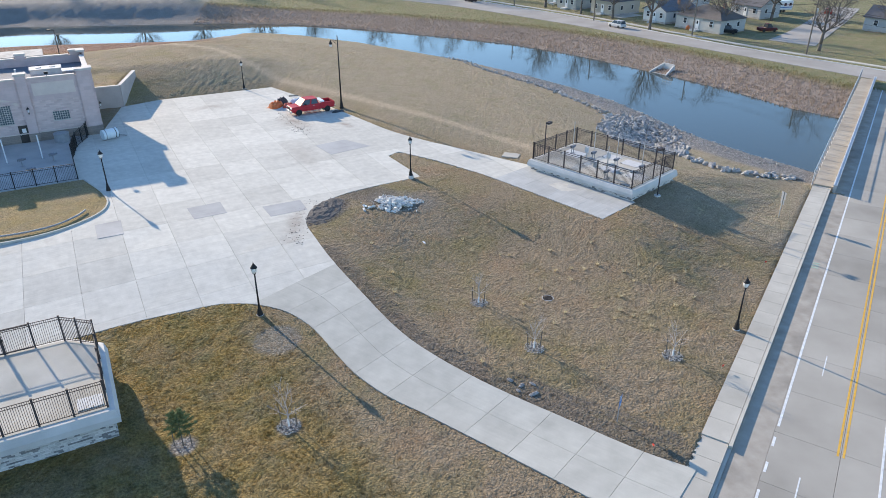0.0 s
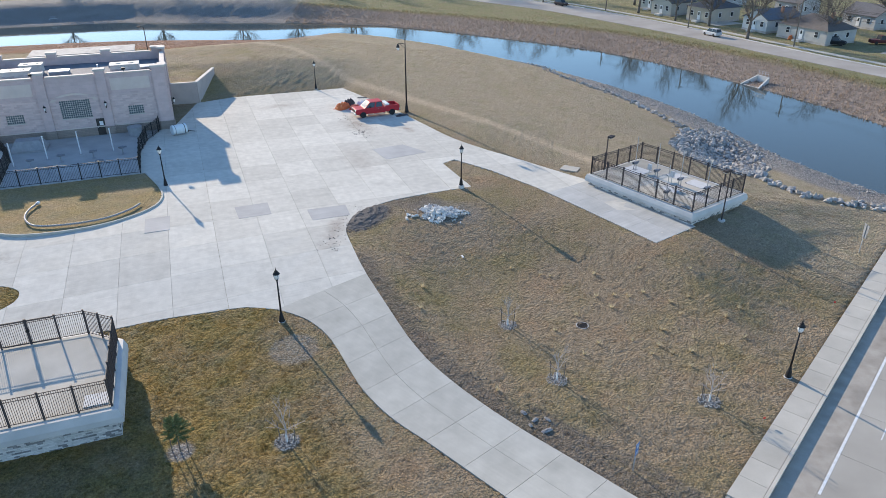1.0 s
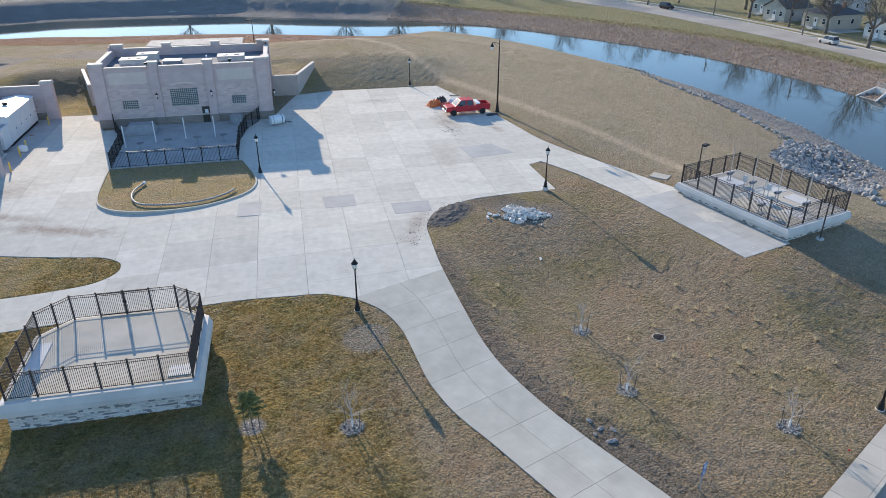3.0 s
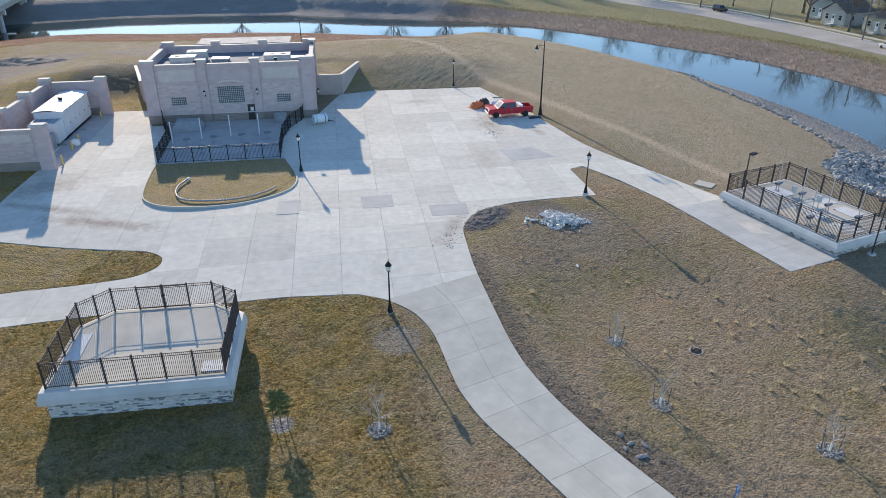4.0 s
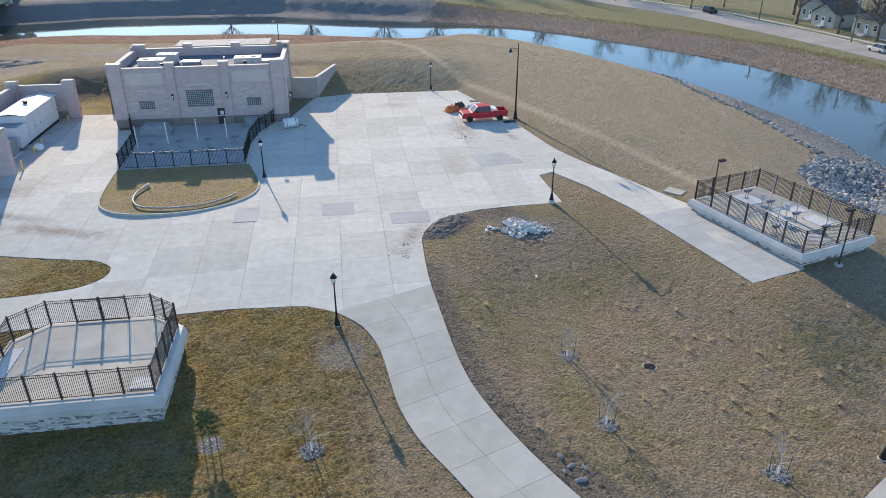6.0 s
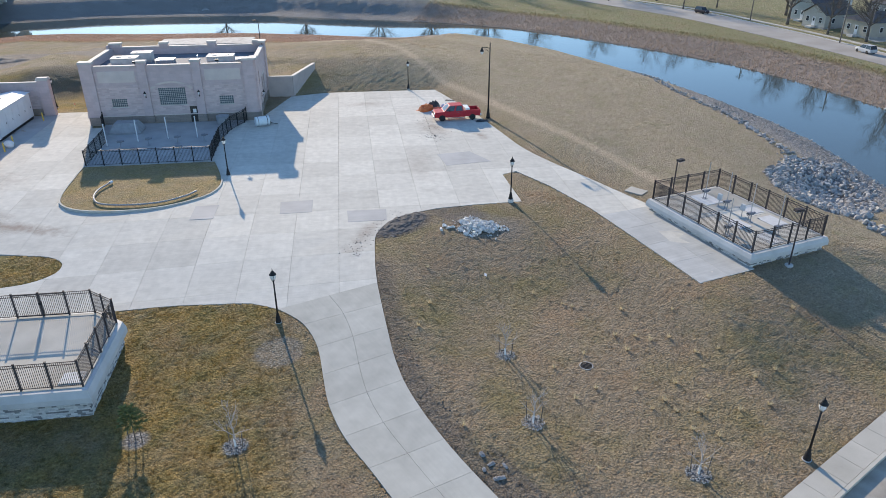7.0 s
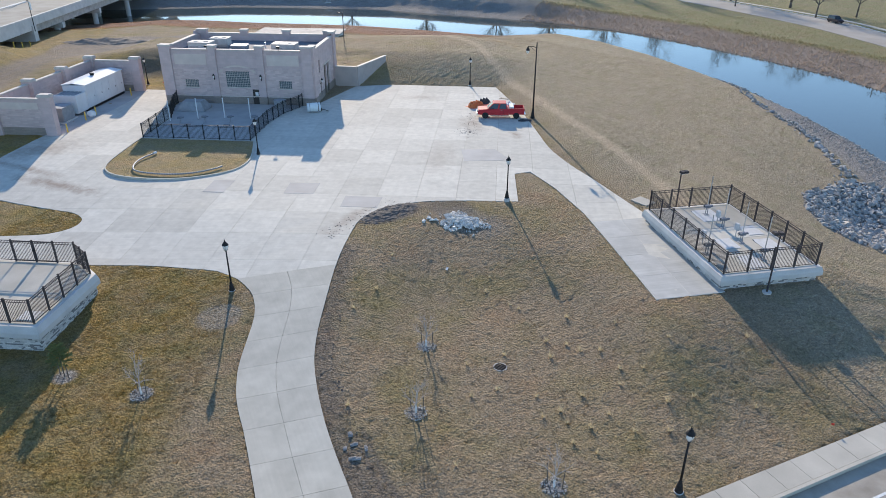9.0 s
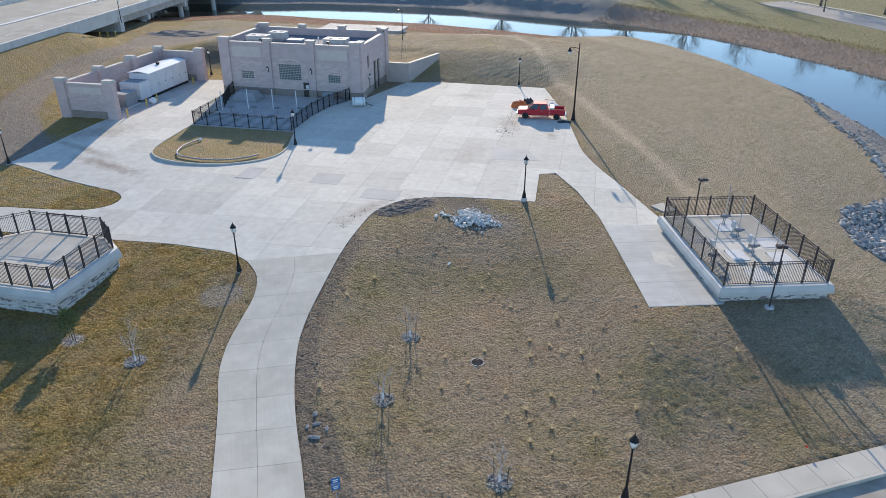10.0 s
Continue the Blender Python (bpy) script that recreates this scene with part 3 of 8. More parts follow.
def paint_zones(me, x, y, tone):
    """Gives a mesh of growing things the zones of the land at its points, and a tone from tuft to tuft."""
    for nm, mk in (("zone", masks(x, y)), ("zone2", masks2(x, y)), ("zone3", masks3(x, y))):
        at = me.color_attributes.new(nm, 'FLOAT_COLOR', 'POINT')
        at.data.foreach_set("color", np.stack([*mk, tone], -1).reshape(-1).astype(np.float32))


paint_zones(g_me, X.ravel(), Y.ravel(), np.clip(rng.normal(0.5, 0.2, X.size), 0, 1))
g_me.polygons.foreach_set("use_smooth", [True] * len(g_me.polygons))
g_me.materials.append(GRASS)
tagged(new("ground", g_me), "dormant brown and olive grass over rolling land", "ground", kind="structure")


# ---- river ----
def water_material():
    m, nt, b = nodes_of("river_water")
    N, L = nt.nodes, nt.links
    tc = N.new("ShaderNodeTexCoord")
    b.inputs["Base Color"].default_value = (0.052, 0.066, 0.062, 1)
    b.inputs["Roughness"].default_value = 0.04
    b.inputs["IOR"].default_value = 1.32
    n1 = N.new("ShaderNodeTexNoise")
    n1.inputs["Scale"].default_value, n1.inputs["Detail"].default_value = 0.7, 4
    L.new(tc.outputs["Object"], n1.inputs["Vector"])
    bp = N.new("ShaderNodeBump")
    bp.inputs["Strength"].default_value, bp.inputs["Distance"].default_value = 0.05, 0.1
    L.new(n1.outputs[0], bp.inputs["Height"])
    L.new(bp.outputs[0], b.inputs["Normal"])
    return m


bm = bmesh.new()
bm.faces.new([bm.verts.new((x, y, WATER_Z)) for x, y in [(-300, 20), (160, 0), (160, 215), (-300, 215)]])
tagged(mesh_object("water", bm, water_material()), "still blue-green river water reflecting bare trees", "river", kind="structure")

# ---- paving ----
def panels(outline, o, e1, e2, g1, g2, s1, s2, material, parent, name="concrete_panel", lift=0.03, deep=0.3, gap=0.008):
    """Cuts an outline into cast panels along a grid: spacing g1, g2 along e1, e2, one joint through s1, s2."""
    bm = bmesh.new()
    bm.faces.new([bm.verts.new((x, y, 0)) for x, y in outline])
    bmesh.ops.triangulate(bm, faces=list(bm.faces))
    co1 = [(x - o[0]) * e1[0] + (y - o[1]) * e1[1] for x, y in outline]
    co2 = [(x - o[0]) * e2[0] + (y - o[1]) * e2[1] for x, y in outline]
    for e, g, s, co in ((e1, g1, s1, co1), (e2, g2, s2, co2)):
        for k in range(math.floor((min(co) - s) / g), math.ceil((max(co) - s) / g) + 1):
            for off in (-gap, gap):
                c = s + k * g + off
                bmesh.ops.bisect_plane(bm, geom=list(bm.verts) + list(bm.edges) + list(bm.faces), plane_co=(o[0] + e[0] * c, o[1] + e[1] * c, 0), plane_no=(e[0], e[1], 0))
    cells = {}
    for f in bm.faces:
        c = f.calc_center_median()
        a, b = (c.x - o[0]) * e1[0] + (c.y - o[1]) * e1[1] - s1, (c.x - o[0]) * e2[0] + (c.y - o[1]) * e2[1] - s2
        i, j = math.floor(a / g1), math.floor(b / g2)
        if min(a - i * g1, (i + 1) * g1 - a) < gap or min(b - j * g2, (j + 1) * g2 - b) < gap:
            continue
        cells.setdefault((i, j), []).append([(v.co.x, v.co.y) for v in f.verts])
    bm.free()
    for key in sorted(cells):
        pb = bmesh.new()
        made = {}
        for tri in cells[key]:
            vs = []
            for x, y in tri:
                kk = (round(x, 3), round(y, 3))
                if kk not in made:
                    made[kk] = pb.verts.new((x, y, h(x, y) + lift))
                if made[kk] not in vs:
                    vs.append(made[kk])
            if len(vs) > 2:
                try:
                    pb.faces.new(vs)
                except ValueError:
                    pass
        rim = [ed for ed in pb.edges if len(ed.link_faces) == 1]
        ex = bmesh.ops.extrude_edge_only(pb, edges=rim)
        for v in ex["geom"]:
            if isinstance(v, bmesh.types.BMVert):
                v.co.z -= deep
        part(name, pb, material, parent)


lot = empty("pavement_lot", Matrix(), "pale jointed concrete yard and driveways", "pavement", kind="structure")
panels(LOT, FR, U, V, 3.9, 4.6, 6.55, -14.1, CONCRETE, lot)
# the curving walk down to the street, cut across every three metres
walk_ = empty("pavement_walk", Matrix(), "broad curving concrete walk with sawn joints", "pavement", kind="structure")


def on_line(line, s_):
    """The point at the share s_ of a polyline's length."""
    L_ = [math.hypot(b[0] - a[0], b[1] - a[1]) for a, b in zip(line, line[1:])]
    d = s_ * sum(L_)
    for (a, b), l_ in zip(zip(line, line[1:]), L_):
        if d <= l_ or l_ is L_[-1]:
            t = min(1.0, d / l_)
            return Vector((a[0] + (b[0] - a[0]) * t, a[1] + (b[1] - a[1]) * t, 0))
        d -= l_
    return Vector((*line[-1], 0))


NW = 11
for k in range(NW):
    for c0, c1 in ((0.0, 0.5), (0.5, 1.0)):
        pb = bmesh.new()
        grid = []
        for i in range(5):
            s_ = (k + 0.0035 + 0.993 * i / 4) / NW
            a, b = on_line(PATH_W, s_), on_line(PATH_E[MOUTH:], s_)
            row = []
            for j in range(3):
                q = a.lerp(b, c0 + (c1 - c0) * (0.003 + 0.994 * j / 2))
                row.append(pb.verts.new((q.x, q.y, h(q.x, q.y) + 0.03)))
            grid.append(row)
        for r0, r1 in zip(grid, grid[1:]):
            for j in range(2):
                pb.faces.new((r0[j], r0[j + 1], r1[j + 1], r1[j]))
        ex = bmesh.ops.extrude_edge_only(pb, edges=[ed for ed in pb.edges if len(ed.link_faces) == 1])
        for v in ex["geom"]:
            if isinstance(v, bmesh.types.BMVert):
                v.co.z -= 0.3
        part("concrete_panel", pb, CONCRETE_PATH, walk_)
# darker replaced panels
for poly, m_ in (([(-24.4, 60.8), (-21.7, 62.4), (-20.3, 59.8), (-22.9, 58.3)], CONCRETE_DARK), ([(-17.3, 61.2), (-14.0, 62.9), (-12.9, 60.6), (-16.0, 58.9)], CONCRETE_DARK),
                 ([(-31.5, 57.0), (-29.6, 58.1), (-28.1, 55.2), (-30.0, 54.2)], CONCRETE_DARK), ([(-15.3, 79.7), (-12.1, 82.0), (-8.7, 79.6), (-12.9, 76.4)], CONCRETE_DARK)):
    bm = bmesh.new()
    prism(bm, poly, lambda x, y: h(x, y) - 0.1, lambda x, y: h(x, y) + 0.042)
    part("patched_panel", bm, m_, lot)
# the later pour in front of the valve platform
for k in range(4):
    a0, a1 = (k + 0.004) / 4, (k + 0.996) / 4
    for b0, b1 in ((0.0, 0.497), (0.503, 1.0)):
        q = []
        for a_, b_ in ((a0, b0), (a0, b1), (a1, b1), (a1, b0)):
            lo_ = Vector((5.5, 68.75)).lerp(Vector((14.78, 58.47)), a_)
            q.append(tuple(lo_.lerp(Vector((9.55, 72.5)).lerp(Vector((18.62, 62.32)), a_), b_)))
        bm = bmesh.new()
        prism(bm, q, lambda x, y: h(x, y) - 0.1, lambda x, y: h(x, y) + 0.038)
        part("concrete_panel", bm, CONCRETE_APRON, lot)


# ---- more materials ----
def brickwork(name, c1, c2, mortar, scale=1.0, bw=0.4, bh=0.1, bump=0.4):
    m, nt, b = nodes_of(name)
    N, L = nt.nodes, nt.links
    tc = N.new("ShaderNodeTexCoord")
    sp = N.new("ShaderNodeSeparateXYZ")
    L.new(tc.outputs["Object"], sp.inputs[0])
    ad = N.new("ShaderNodeMath")
    ad.operation = 'ADD'
    L.new(sp.outputs[0], ad.inputs[0])
    L.new(sp.outputs[1], ad.inputs[1])
    cb = N.new("ShaderNodeCombineXYZ")
    L.new(ad.outputs[0], cb.inputs[0])
    L.new(sp.outputs[2], cb.inputs[1])
    t = N.new("ShaderNodeTexBrick")
    t.inputs["Color1"].default_value, t.inputs["Color2"].default_value, t.inputs["Mortar"].default_value = (*c1, 1), (*c2, 1), (*mortar, 1)
    t.inputs["Scale"].default_value = scale
    t.inputs["Brick Width"].default_value, t.inputs["Row Height"].default_value, t.inputs["Mortar Size"].default_value = bw, bh, 0.008
    L.new(cb.outputs[0], t.inputs["Vector"])
    nz = N.new("ShaderNodeTexNoise")
    nz.inputs["Scale"].default_value, nz.inputs["Detail"].default_value = 1.2, 6
    L.new(tc.outputs["Object"], nz.inputs["Vector"])
    mr = N.new("ShaderNodeMapRange")
    mr.inputs[1].default_value, mr.inputs[2].default_value, mr.inputs[3].default_value, mr.inputs[4].default_value = 0.3, 0.7, 0.95, 1.05
    L.new(nz.outputs[0], mr.inputs[0])
    hs = N.new("ShaderNodeHueSaturation")
    L.new(mr.outputs[0], hs.inputs["Value"])
    L.new(t.outputs[0], hs.inputs["Color"])
    L.new(hs.outputs[0], b.inputs["Base Color"])
    b.inputs["Roughness"].default_value = 0.9
    bp = N.new("ShaderNodeBump")
    bp.inputs["Strength"].default_value, bp.inputs["Distance"].default_value = bump, 0.015
    bp.invert = True
    L.new(t.outputs["Fac"], bp.inputs["Height"])
    L.new(bp.outputs[0], b.inputs["Normal"])
    return m


TAN_BRICK = brickwork("tan_brick", (0.63, 0.495, 0.462), (0.50, 0.38, 0.355), (0.52, 0.455, 0.42), 1, 0.6, 0.2)
PINK_BLOCK = brickwork("smooth_block", (0.57, 0.445, 0.425), (0.51, 0.395, 0.375), (0.47, 0.395, 0.37), 1, 0.8, 0.4, 0.25)
BASE_BLOCK = brickwork("ribbed_base_block", (0.32, 0.265, 0.225), (0.27, 0.225, 0.19), (0.2, 0.17, 0.15), 1, 0.8, 0.2, 0.8)
PANEL = surface("cast_panel", (0.57, 0.475, 0.42), (0.65, 0.555, 0.49), 1.2, 0.85, 0.1, 20, stains=0.1)
COPING = surface("cast_coping", (0.47, 0.425, 0.385), (0.60, 0.55, 0.50), 1.5, 0.8, 0.1, 20, stains=0.1)
ROOF = surface("roof_membrane", (0.13, 0.14, 0.16), (0.23, 0.24, 0.26), 0.6, 0.85, 0.1, 12, stains=0.3, spec=0.2)
WHITE_METAL = surface("white_metal", (0.66, 0.67, 0.67), (0.76, 0.77, 0.77), 1.0, 0.4, 0.03, 30, stains=0.06)
ROOF_UNIT = surface("weathered_unit_paint", (0.40, 0.40, 0.395), (0.52, 0.52, 0.51), 1.5, 0.7, 0.05, 30, stains=0.2, spec=0.2)
GREY_METAL = surface("grey_metal", (0.25, 0.26, 0.27), (0.35, 0.36, 0.37), 2.0, 0.6, 0.05, 30, spec=0.3)
GALV = surface("galvanized_steel", (0.42, 0.43, 0.44), (0.6, 0.61, 0.62), 6.0, 0.4, 0.05, 30, metal=0.6)
DARK_GLASS = surface("dark_glass", (0.02, 0.025, 0.03), (0.05, 0.06, 0.07), 1.0, 0.08, 0.0)
DOOR_BROWN = surface("brown_steel_door", (0.035, 0.028, 0.024), (0.055, 0.045, 0.038), 3.0, 0.5, 0.03)
PAPER = surface("white_notice", (0.7, 0.7, 0.68), (0.8, 0.8, 0.78), 5, 0.7, 0.0)
STONE = surface("split_stone", (0.52, 0.495, 0.46), (0.68, 0.65, 0.61), 5.0, 0.9, 0.5, 22, vary=0.16)
STONE_DARK = surface("dark_split_stone", (0.17, 0.165, 0.16), (0.29, 0.28, 0.27), 5.0, 0.9, 0.5, 22, vary=0.18)
MORTAR = surface("mortar", (0.38, 0.365, 0.34), (0.47, 0.45, 0.42), 4, 0.95, 0.3, 40)
LIGHT_HATCH = surface("aluminium_hatch", (0.52, 0.52, 0.51), (0.63, 0.63, 0.62), 2.5, 0.8, 0.08, 40, spec=0.2)
SAFETY_YELLOW = surface("yellow_bollard_paint", (0.62, 0.42, 0.05), (0.75, 0.55, 0.1), 3, 0.5, 0.03)
LAMP_GLASS = surface("frosted_lamp_glass", (0.70, 0.70, 0.68), (0.82, 0.82, 0.8), 3, 0.25, 0.0)
GREEN_BOX = surface("dark_green_cabinet", (0.03, 0.05, 0.035), (0.05, 0.075, 0.055), 3, 0.5, 0.03)


def glass_block():
    m, nt, b = nodes_of("glass_block")
    b.inputs["Base Color"].default_value = (0.11, 0.14, 0.15, 1)
    b.inputs["Roughness"].default_value = 0.12
    b.inputs["Specular IOR Level"].default_value = 0.8
    n = nt.nodes.new("ShaderNodeTexNoise")
    n.inputs["Scale"].default_value = 9
    bp = nt.nodes.new("ShaderNodeBump")
    bp.inputs["Strength"].default_value = 0.25
    nt.links.new(n.outputs[0], bp.inputs["Height"])
    nt.links.new(bp.outputs[0], b.inputs["Normal"])
    return m


GLASS_BLOCK = glass_block()
A = math.degrees(math.atan2(0.477, 0.879))


def shared(name, bm, material):
    """A mesh that several pieces share."""
    bmesh.ops.recalc_face_normals(bm, faces=bm.faces)
    me = bpy.data.meshes.new(name)
    bm.to_mesh(me)
    bm.free()
    me.materials.append(material)
    return me


def piece(name, me, parent, m, label=""):
    ob = new(name, me)
    ob.parent = parent
    ob.matrix_basis = m
    return tagged(ob, label)


# ---- fences ----
PICKETS = {}


def picket_mesh(hgt, mat_):
    key = (round(hgt, 2), mat_.name)
    if key not in PICKETS:
        PICKETS[key] = shared("picket", bx(-0.011, -0.011, 0.0, 0.011, 0.011, hgt), mat_)
    return PICKETS[key]


def fence(name, m, line, bays, z, label, height=1.83, gap=0.13, mat_=None, group="", gates=()):
    """A steel picket fence along a line of local points; bays: number of bays on each stretch."""
    mat_ = mat_ or BRONZE
    root = empty(name, m, label, "fence", group)
    post = shared("post", bx(-0.05, -0.05, 0, 0.05, 0.05, height + 0.05), mat_)
    cap = shared("post_cap", bx(-0.06, -0.06, height + 0.05, 0.06, 0.06, height + 0.08), mat_)
    zf = z if callable(z) else (lambda x, y: z)
    first = True
    for (p, q), n in zip(zip(line, line[1:]), bays):
        p, q = Vector((*p, 0)), Vector((*q, 0))
        for k in range(n + 1):
            if k == 0 and not first:
                continue
            c = p.lerp(q, k / n)
            c.z = zf(c.x, c.y)
            ob = piece("post", post, root, Matrix.Translation(c))
            piece("post_cap", cap, ob, Matrix())
        first = False
        ang = math.atan2(q.y - p.y, q.x - p.x)
        for k in range(n):
            a, b = p.lerp(q, k / n), p.lerp(q, (k + 1) / n)
            a.z, b.z = zf(a.x, a.y), zf(b.x, b.y)
            d = b - a
            for zz in (0.12, height - 0.2, height - 0.02):
                bm = bmesh.new()
                up, sd = Vector((0, 0, 0.02)), Vector((-d.y, d.x, 0)).normalized() * 0.018
                v = [bm.verts.new(c + Vector((0, 0, zz)) + i * sd + j * up) for c in (a, b) for i in (-1, 1) for j in (-1, 1)]
                for f in ((0, 1, 3, 2), (4, 6, 7, 5), (0, 4, 5, 1), (2, 3, 7, 6), (0, 2, 6, 4), (1, 5, 7, 3)):
                    bm.faces.new([v[i] for i in f])
                part("rail", bm, mat_, root)
            cnt = max(2, int(d.length / gap))
            for i in range(1, cnt):
                c = a.lerp(b, i / cnt)
                piece("picket", picket_mesh(height - 0.1, mat_), root, Matrix.Translation(c + Vector((0, 0, 0.08))) @ pose(0, 0, 0, 0, 0, math.degrees(ang)))
    return root


# ---- pump house ----
HZ = 0.75
HM = pose(FR[0], FR[1], HZ, 0, 0, A)
house = empty("pump_house", HM, "tan and pink masonry pump house with flat parapet roof", "building")
W_, D_ = 21.6, 13.8
H_ = 7.5
FRONT_WIN = [(-18.55, -16.65, 2.35, 3.4), (-12.55, -9.15, 2.45, 4.65), (-4.95, -3.15, 2.35, 3.4)]
DOOR = (-8.95, -7.95, 0.0, 2.15)


def wall_with_holes(a0, a1, z0, z1, holes, put):
    """Boxes round rectangular holes; put(a0, z0, a1, z1) adds one."""
    xs = sorted({a0, a1, *[v for q in holes for v in q[:2] if a0 < v < a1]})
    zs = sorted({z0, z1, *[v for q in holes for v in q[2:] if z0 < v < z1]})
    for i in range(len(xs) - 1):
        run = None
        for j in range(len(zs) - 1):
            cx, cz = (xs[i] + xs[i + 1]) / 2, (zs[j] + zs[j + 1]) / 2
            if any(q[0] < cx < q[1] and q[2] < cz < q[3] for q in holes):
                if run is not None:
                    put(xs[i], run, xs[i + 1], zs[j])
                run = None
            elif run is None:
                run = zs[j]
        if run is not None:
            put(xs[i], run, xs[i + 1], zs[-1])


holes = FRONT_WIN + [DOOR]
for z0, z1, m_, nm in ((0.0, 1.1, BASE_BLOCK, "base_course"), (1.1, 4.95, TAN_BRICK, "brick_wall"), (4.95, H_, PINK_BLOCK, "upper_wall")):
    wall_with_holes(-W_, 0, z0, z1, holes, lambda a, b, c, d: part(nm, bx(a, 0, b, c, 0.4, d), m_, house))
    eh = [(0.9, 2.1, 0, 2.3), (3.3, 4.1, 3.9, 5.7), (3.7, 4.4, 0.9, 2.4), (6.2, 7.5, 0, 4.4), (8.0, 9.3, 0, 4.4)]
    wall_with_holes(0.4, D_, z0, z1, eh, lambda a, b, c, d: part(nm, bx(-0.4, a, b, 0, c, d), m_, house))
    part(nm, bx(-W_, 0.4, z0, -W_ + 0.4, D_, z1), m_, house)
    part(nm, bx(-W_ + 0.4, D_ - 0.4, z0, -0.4, D_, z1), m_, house)
# sunk panels and string courses between the pilasters
PIL = [(-W_ + 0.75, 1.5), (-14.15, 1.1), (-7.4, 1.1), (-0.75, 1.5)]
for a, b in ((-W_ + 1.75, -14.95), (-13.35, -8.2), (-6.6, -1.75)):
    part("string_course", bx(a - 0.25, -0.07, 4.9, b + 0.25, 0.02, 5.12, bevel=0.015), PINK_BLOCK, house)
    part("plinth_cap", bx(a - 0.25, -0.06, 1.06, b + 0.25, 0.02, 1.2, bevel=0.015), PANEL, house)
for a, b in ((-W_ + 1.75, -14.95), (-6.6, -1.75)):
    part("cast_panel", bx(a + 0.15, -0.045, 5.5, b - 0.15, 0.02, 6.95, bevel=0.012), PANEL, house)
# arched brick head over the middle window
bm = bmesh.new()
for k in range(20):
    t0, t1 = math.pi * (0.12 + 0.76 * k / 20), math.pi * (0.12 + 0.76 * (k + 1) / 20)
    v = []
    for t in (t0, t1):
        for r in (2.25, 2.65):
            v.append((-10.85 - r * 1.1 * math.cos(t), 4.05 + r * 0.55 * math.sin(t)))
    q = [v[0], v[1], v[3], v[2]]
    f = [bm.verts.new((x, -0.05, z)) for x, z in q]
    g = [bm.verts.new((x, 0.01, z)) for x, z in q]
    bm.faces.new(f)
    for i in range(4):
        bm.faces.new((f[i], f[(i + 1) % 4], g[(i + 1) % 4], g[i]))
part("arch_band", bm, PANEL, house)
for x, w in PIL:
    p = part("pilaster", bx(x - w / 2, -0.22, 0, x + w / 2, 0.0, 8.0, bevel=0.02), PINK_BLOCK, house)
    part("pilaster_base", bx(x - w / 2 - 0.06, -0.28, 0, x + w / 2 + 0.06, 0.0, 1.1, bevel=0.02), BASE_BLOCK, p)
    part("pilaster_cap", bx(x - w / 2 - 0.12, -0.34, 7.95, x + w / 2 + 0.12, 0.75, 8.2, bevel=0.03), COPING, p)
    part("pilaster_head", bx(x - w / 2, 0.003, H_, x + w / 2, 0.6, 7.96), PINK_BLOCK, p)
for y in (0.75, D_ - 0.75):
    p = part("pilaster", bx(0.0, y - 0.75, 0, 0.22, y + 0.75, 8.0, bevel=0.02), PINK_BLOCK, house)
    part("pilaster_base", bx(0.0, y - 0.8, 0, 0.28, y + 0.8, 1.1, bevel=0.02), BASE_BLOCK, p)
    part("pilaster_cap", bx(-0.72, y - 0.87, 7.96, 0.34, y + 0.87, 8.21, bevel=0.03), COPING, p)
    part("pilaster", bx(-W_ - 0.22, y - 0.75, 0, -W_, y + 0.75, 8.0, bevel=0.02), PINK_BLOCK, house)
for x, w in PIL:
    p = part("pilaster", bx(x - w / 2, D_, 0, x + w / 2, D_ + 0.22, 7.96), PINK_BLOCK, house)
    part("pilaster_head", bx(x - w / 2, D_ - 0.55, H_, x + w / 2, D_ - 0.003, 7.96), PINK_BLOCK, p)
    part("pilaster_cap", bx(x - w / 2 - 0.12, D_ - 0.66, 7.96, x + w / 2 + 0.12, D_ + 0.34, 8.2, bevel=0.03), COPING, p)
# coping between the caps
for a, b in ((-W_ + 1.65, -14.85), (-13.45, -8.1), (-6.7, -1.65)):
    part("coping", bx(a, -0.1, H_, b, 0.5, H_ + 0.14, bevel=0.02), COPING, house)
    part("coping", bx(a, D_ - 0.5, H_, b, D_ + 0.1, H_ + 0.14, bevel=0.02), COPING, house)
for x in (-0.5, -W_ - 0.1):
    part("coping", bx(x, 1.66, H_, x + 0.6, D_ - 1.66, H_ + 0.14, bevel=0.02), COPING, house)
part("roof", bx(-W_ + 0.4, 0.4, 6.2, -0.4, D_ - 0.4, 6.5), ROOF, house, "grey membrane roof")
for a0, a1, z0, z1 in FRONT_WIN:
    w = part("window", bx(a0, 0.07, z0, a1, 0.3, z1), COPING, house, "glass block window")
    part("window_sill", bx(a0 - 0.1, -0.06, z0 - 0.12, a1 + 0.1, 0.1, z0, bevel=0.01), COPING, w)
    nx_, nz_ = round((a1 - a0) / 0.25), round((z1 - z0) / 0.25)
    dx, dz = (a1 - a0) / nx_, (z1 - z0) / nz_
    gb = shared("pane", bx(0.026, 0.03, 0.026, dx - 0.026, 0.1, dz - 0.026, bevel=0.012), GLASS_BLOCK)
    for i in range(nx_):
        for j in range(nz_):
            piece("pane", gb, w, Matrix.Translation((a0 + i * dx, 0, z0 + j * dz)))
d = part("door", bx(DOOR[0], 0.1, 0, DOOR[1], 0.16, DOOR[3]), DOOR_BROWN, house, "brown steel door with notices")
part("notice", bx(DOOR[0] + 0.35, 0.085, 1.25, DOOR[1] - 0.22, 0.099, 1.75), PAPER, d)
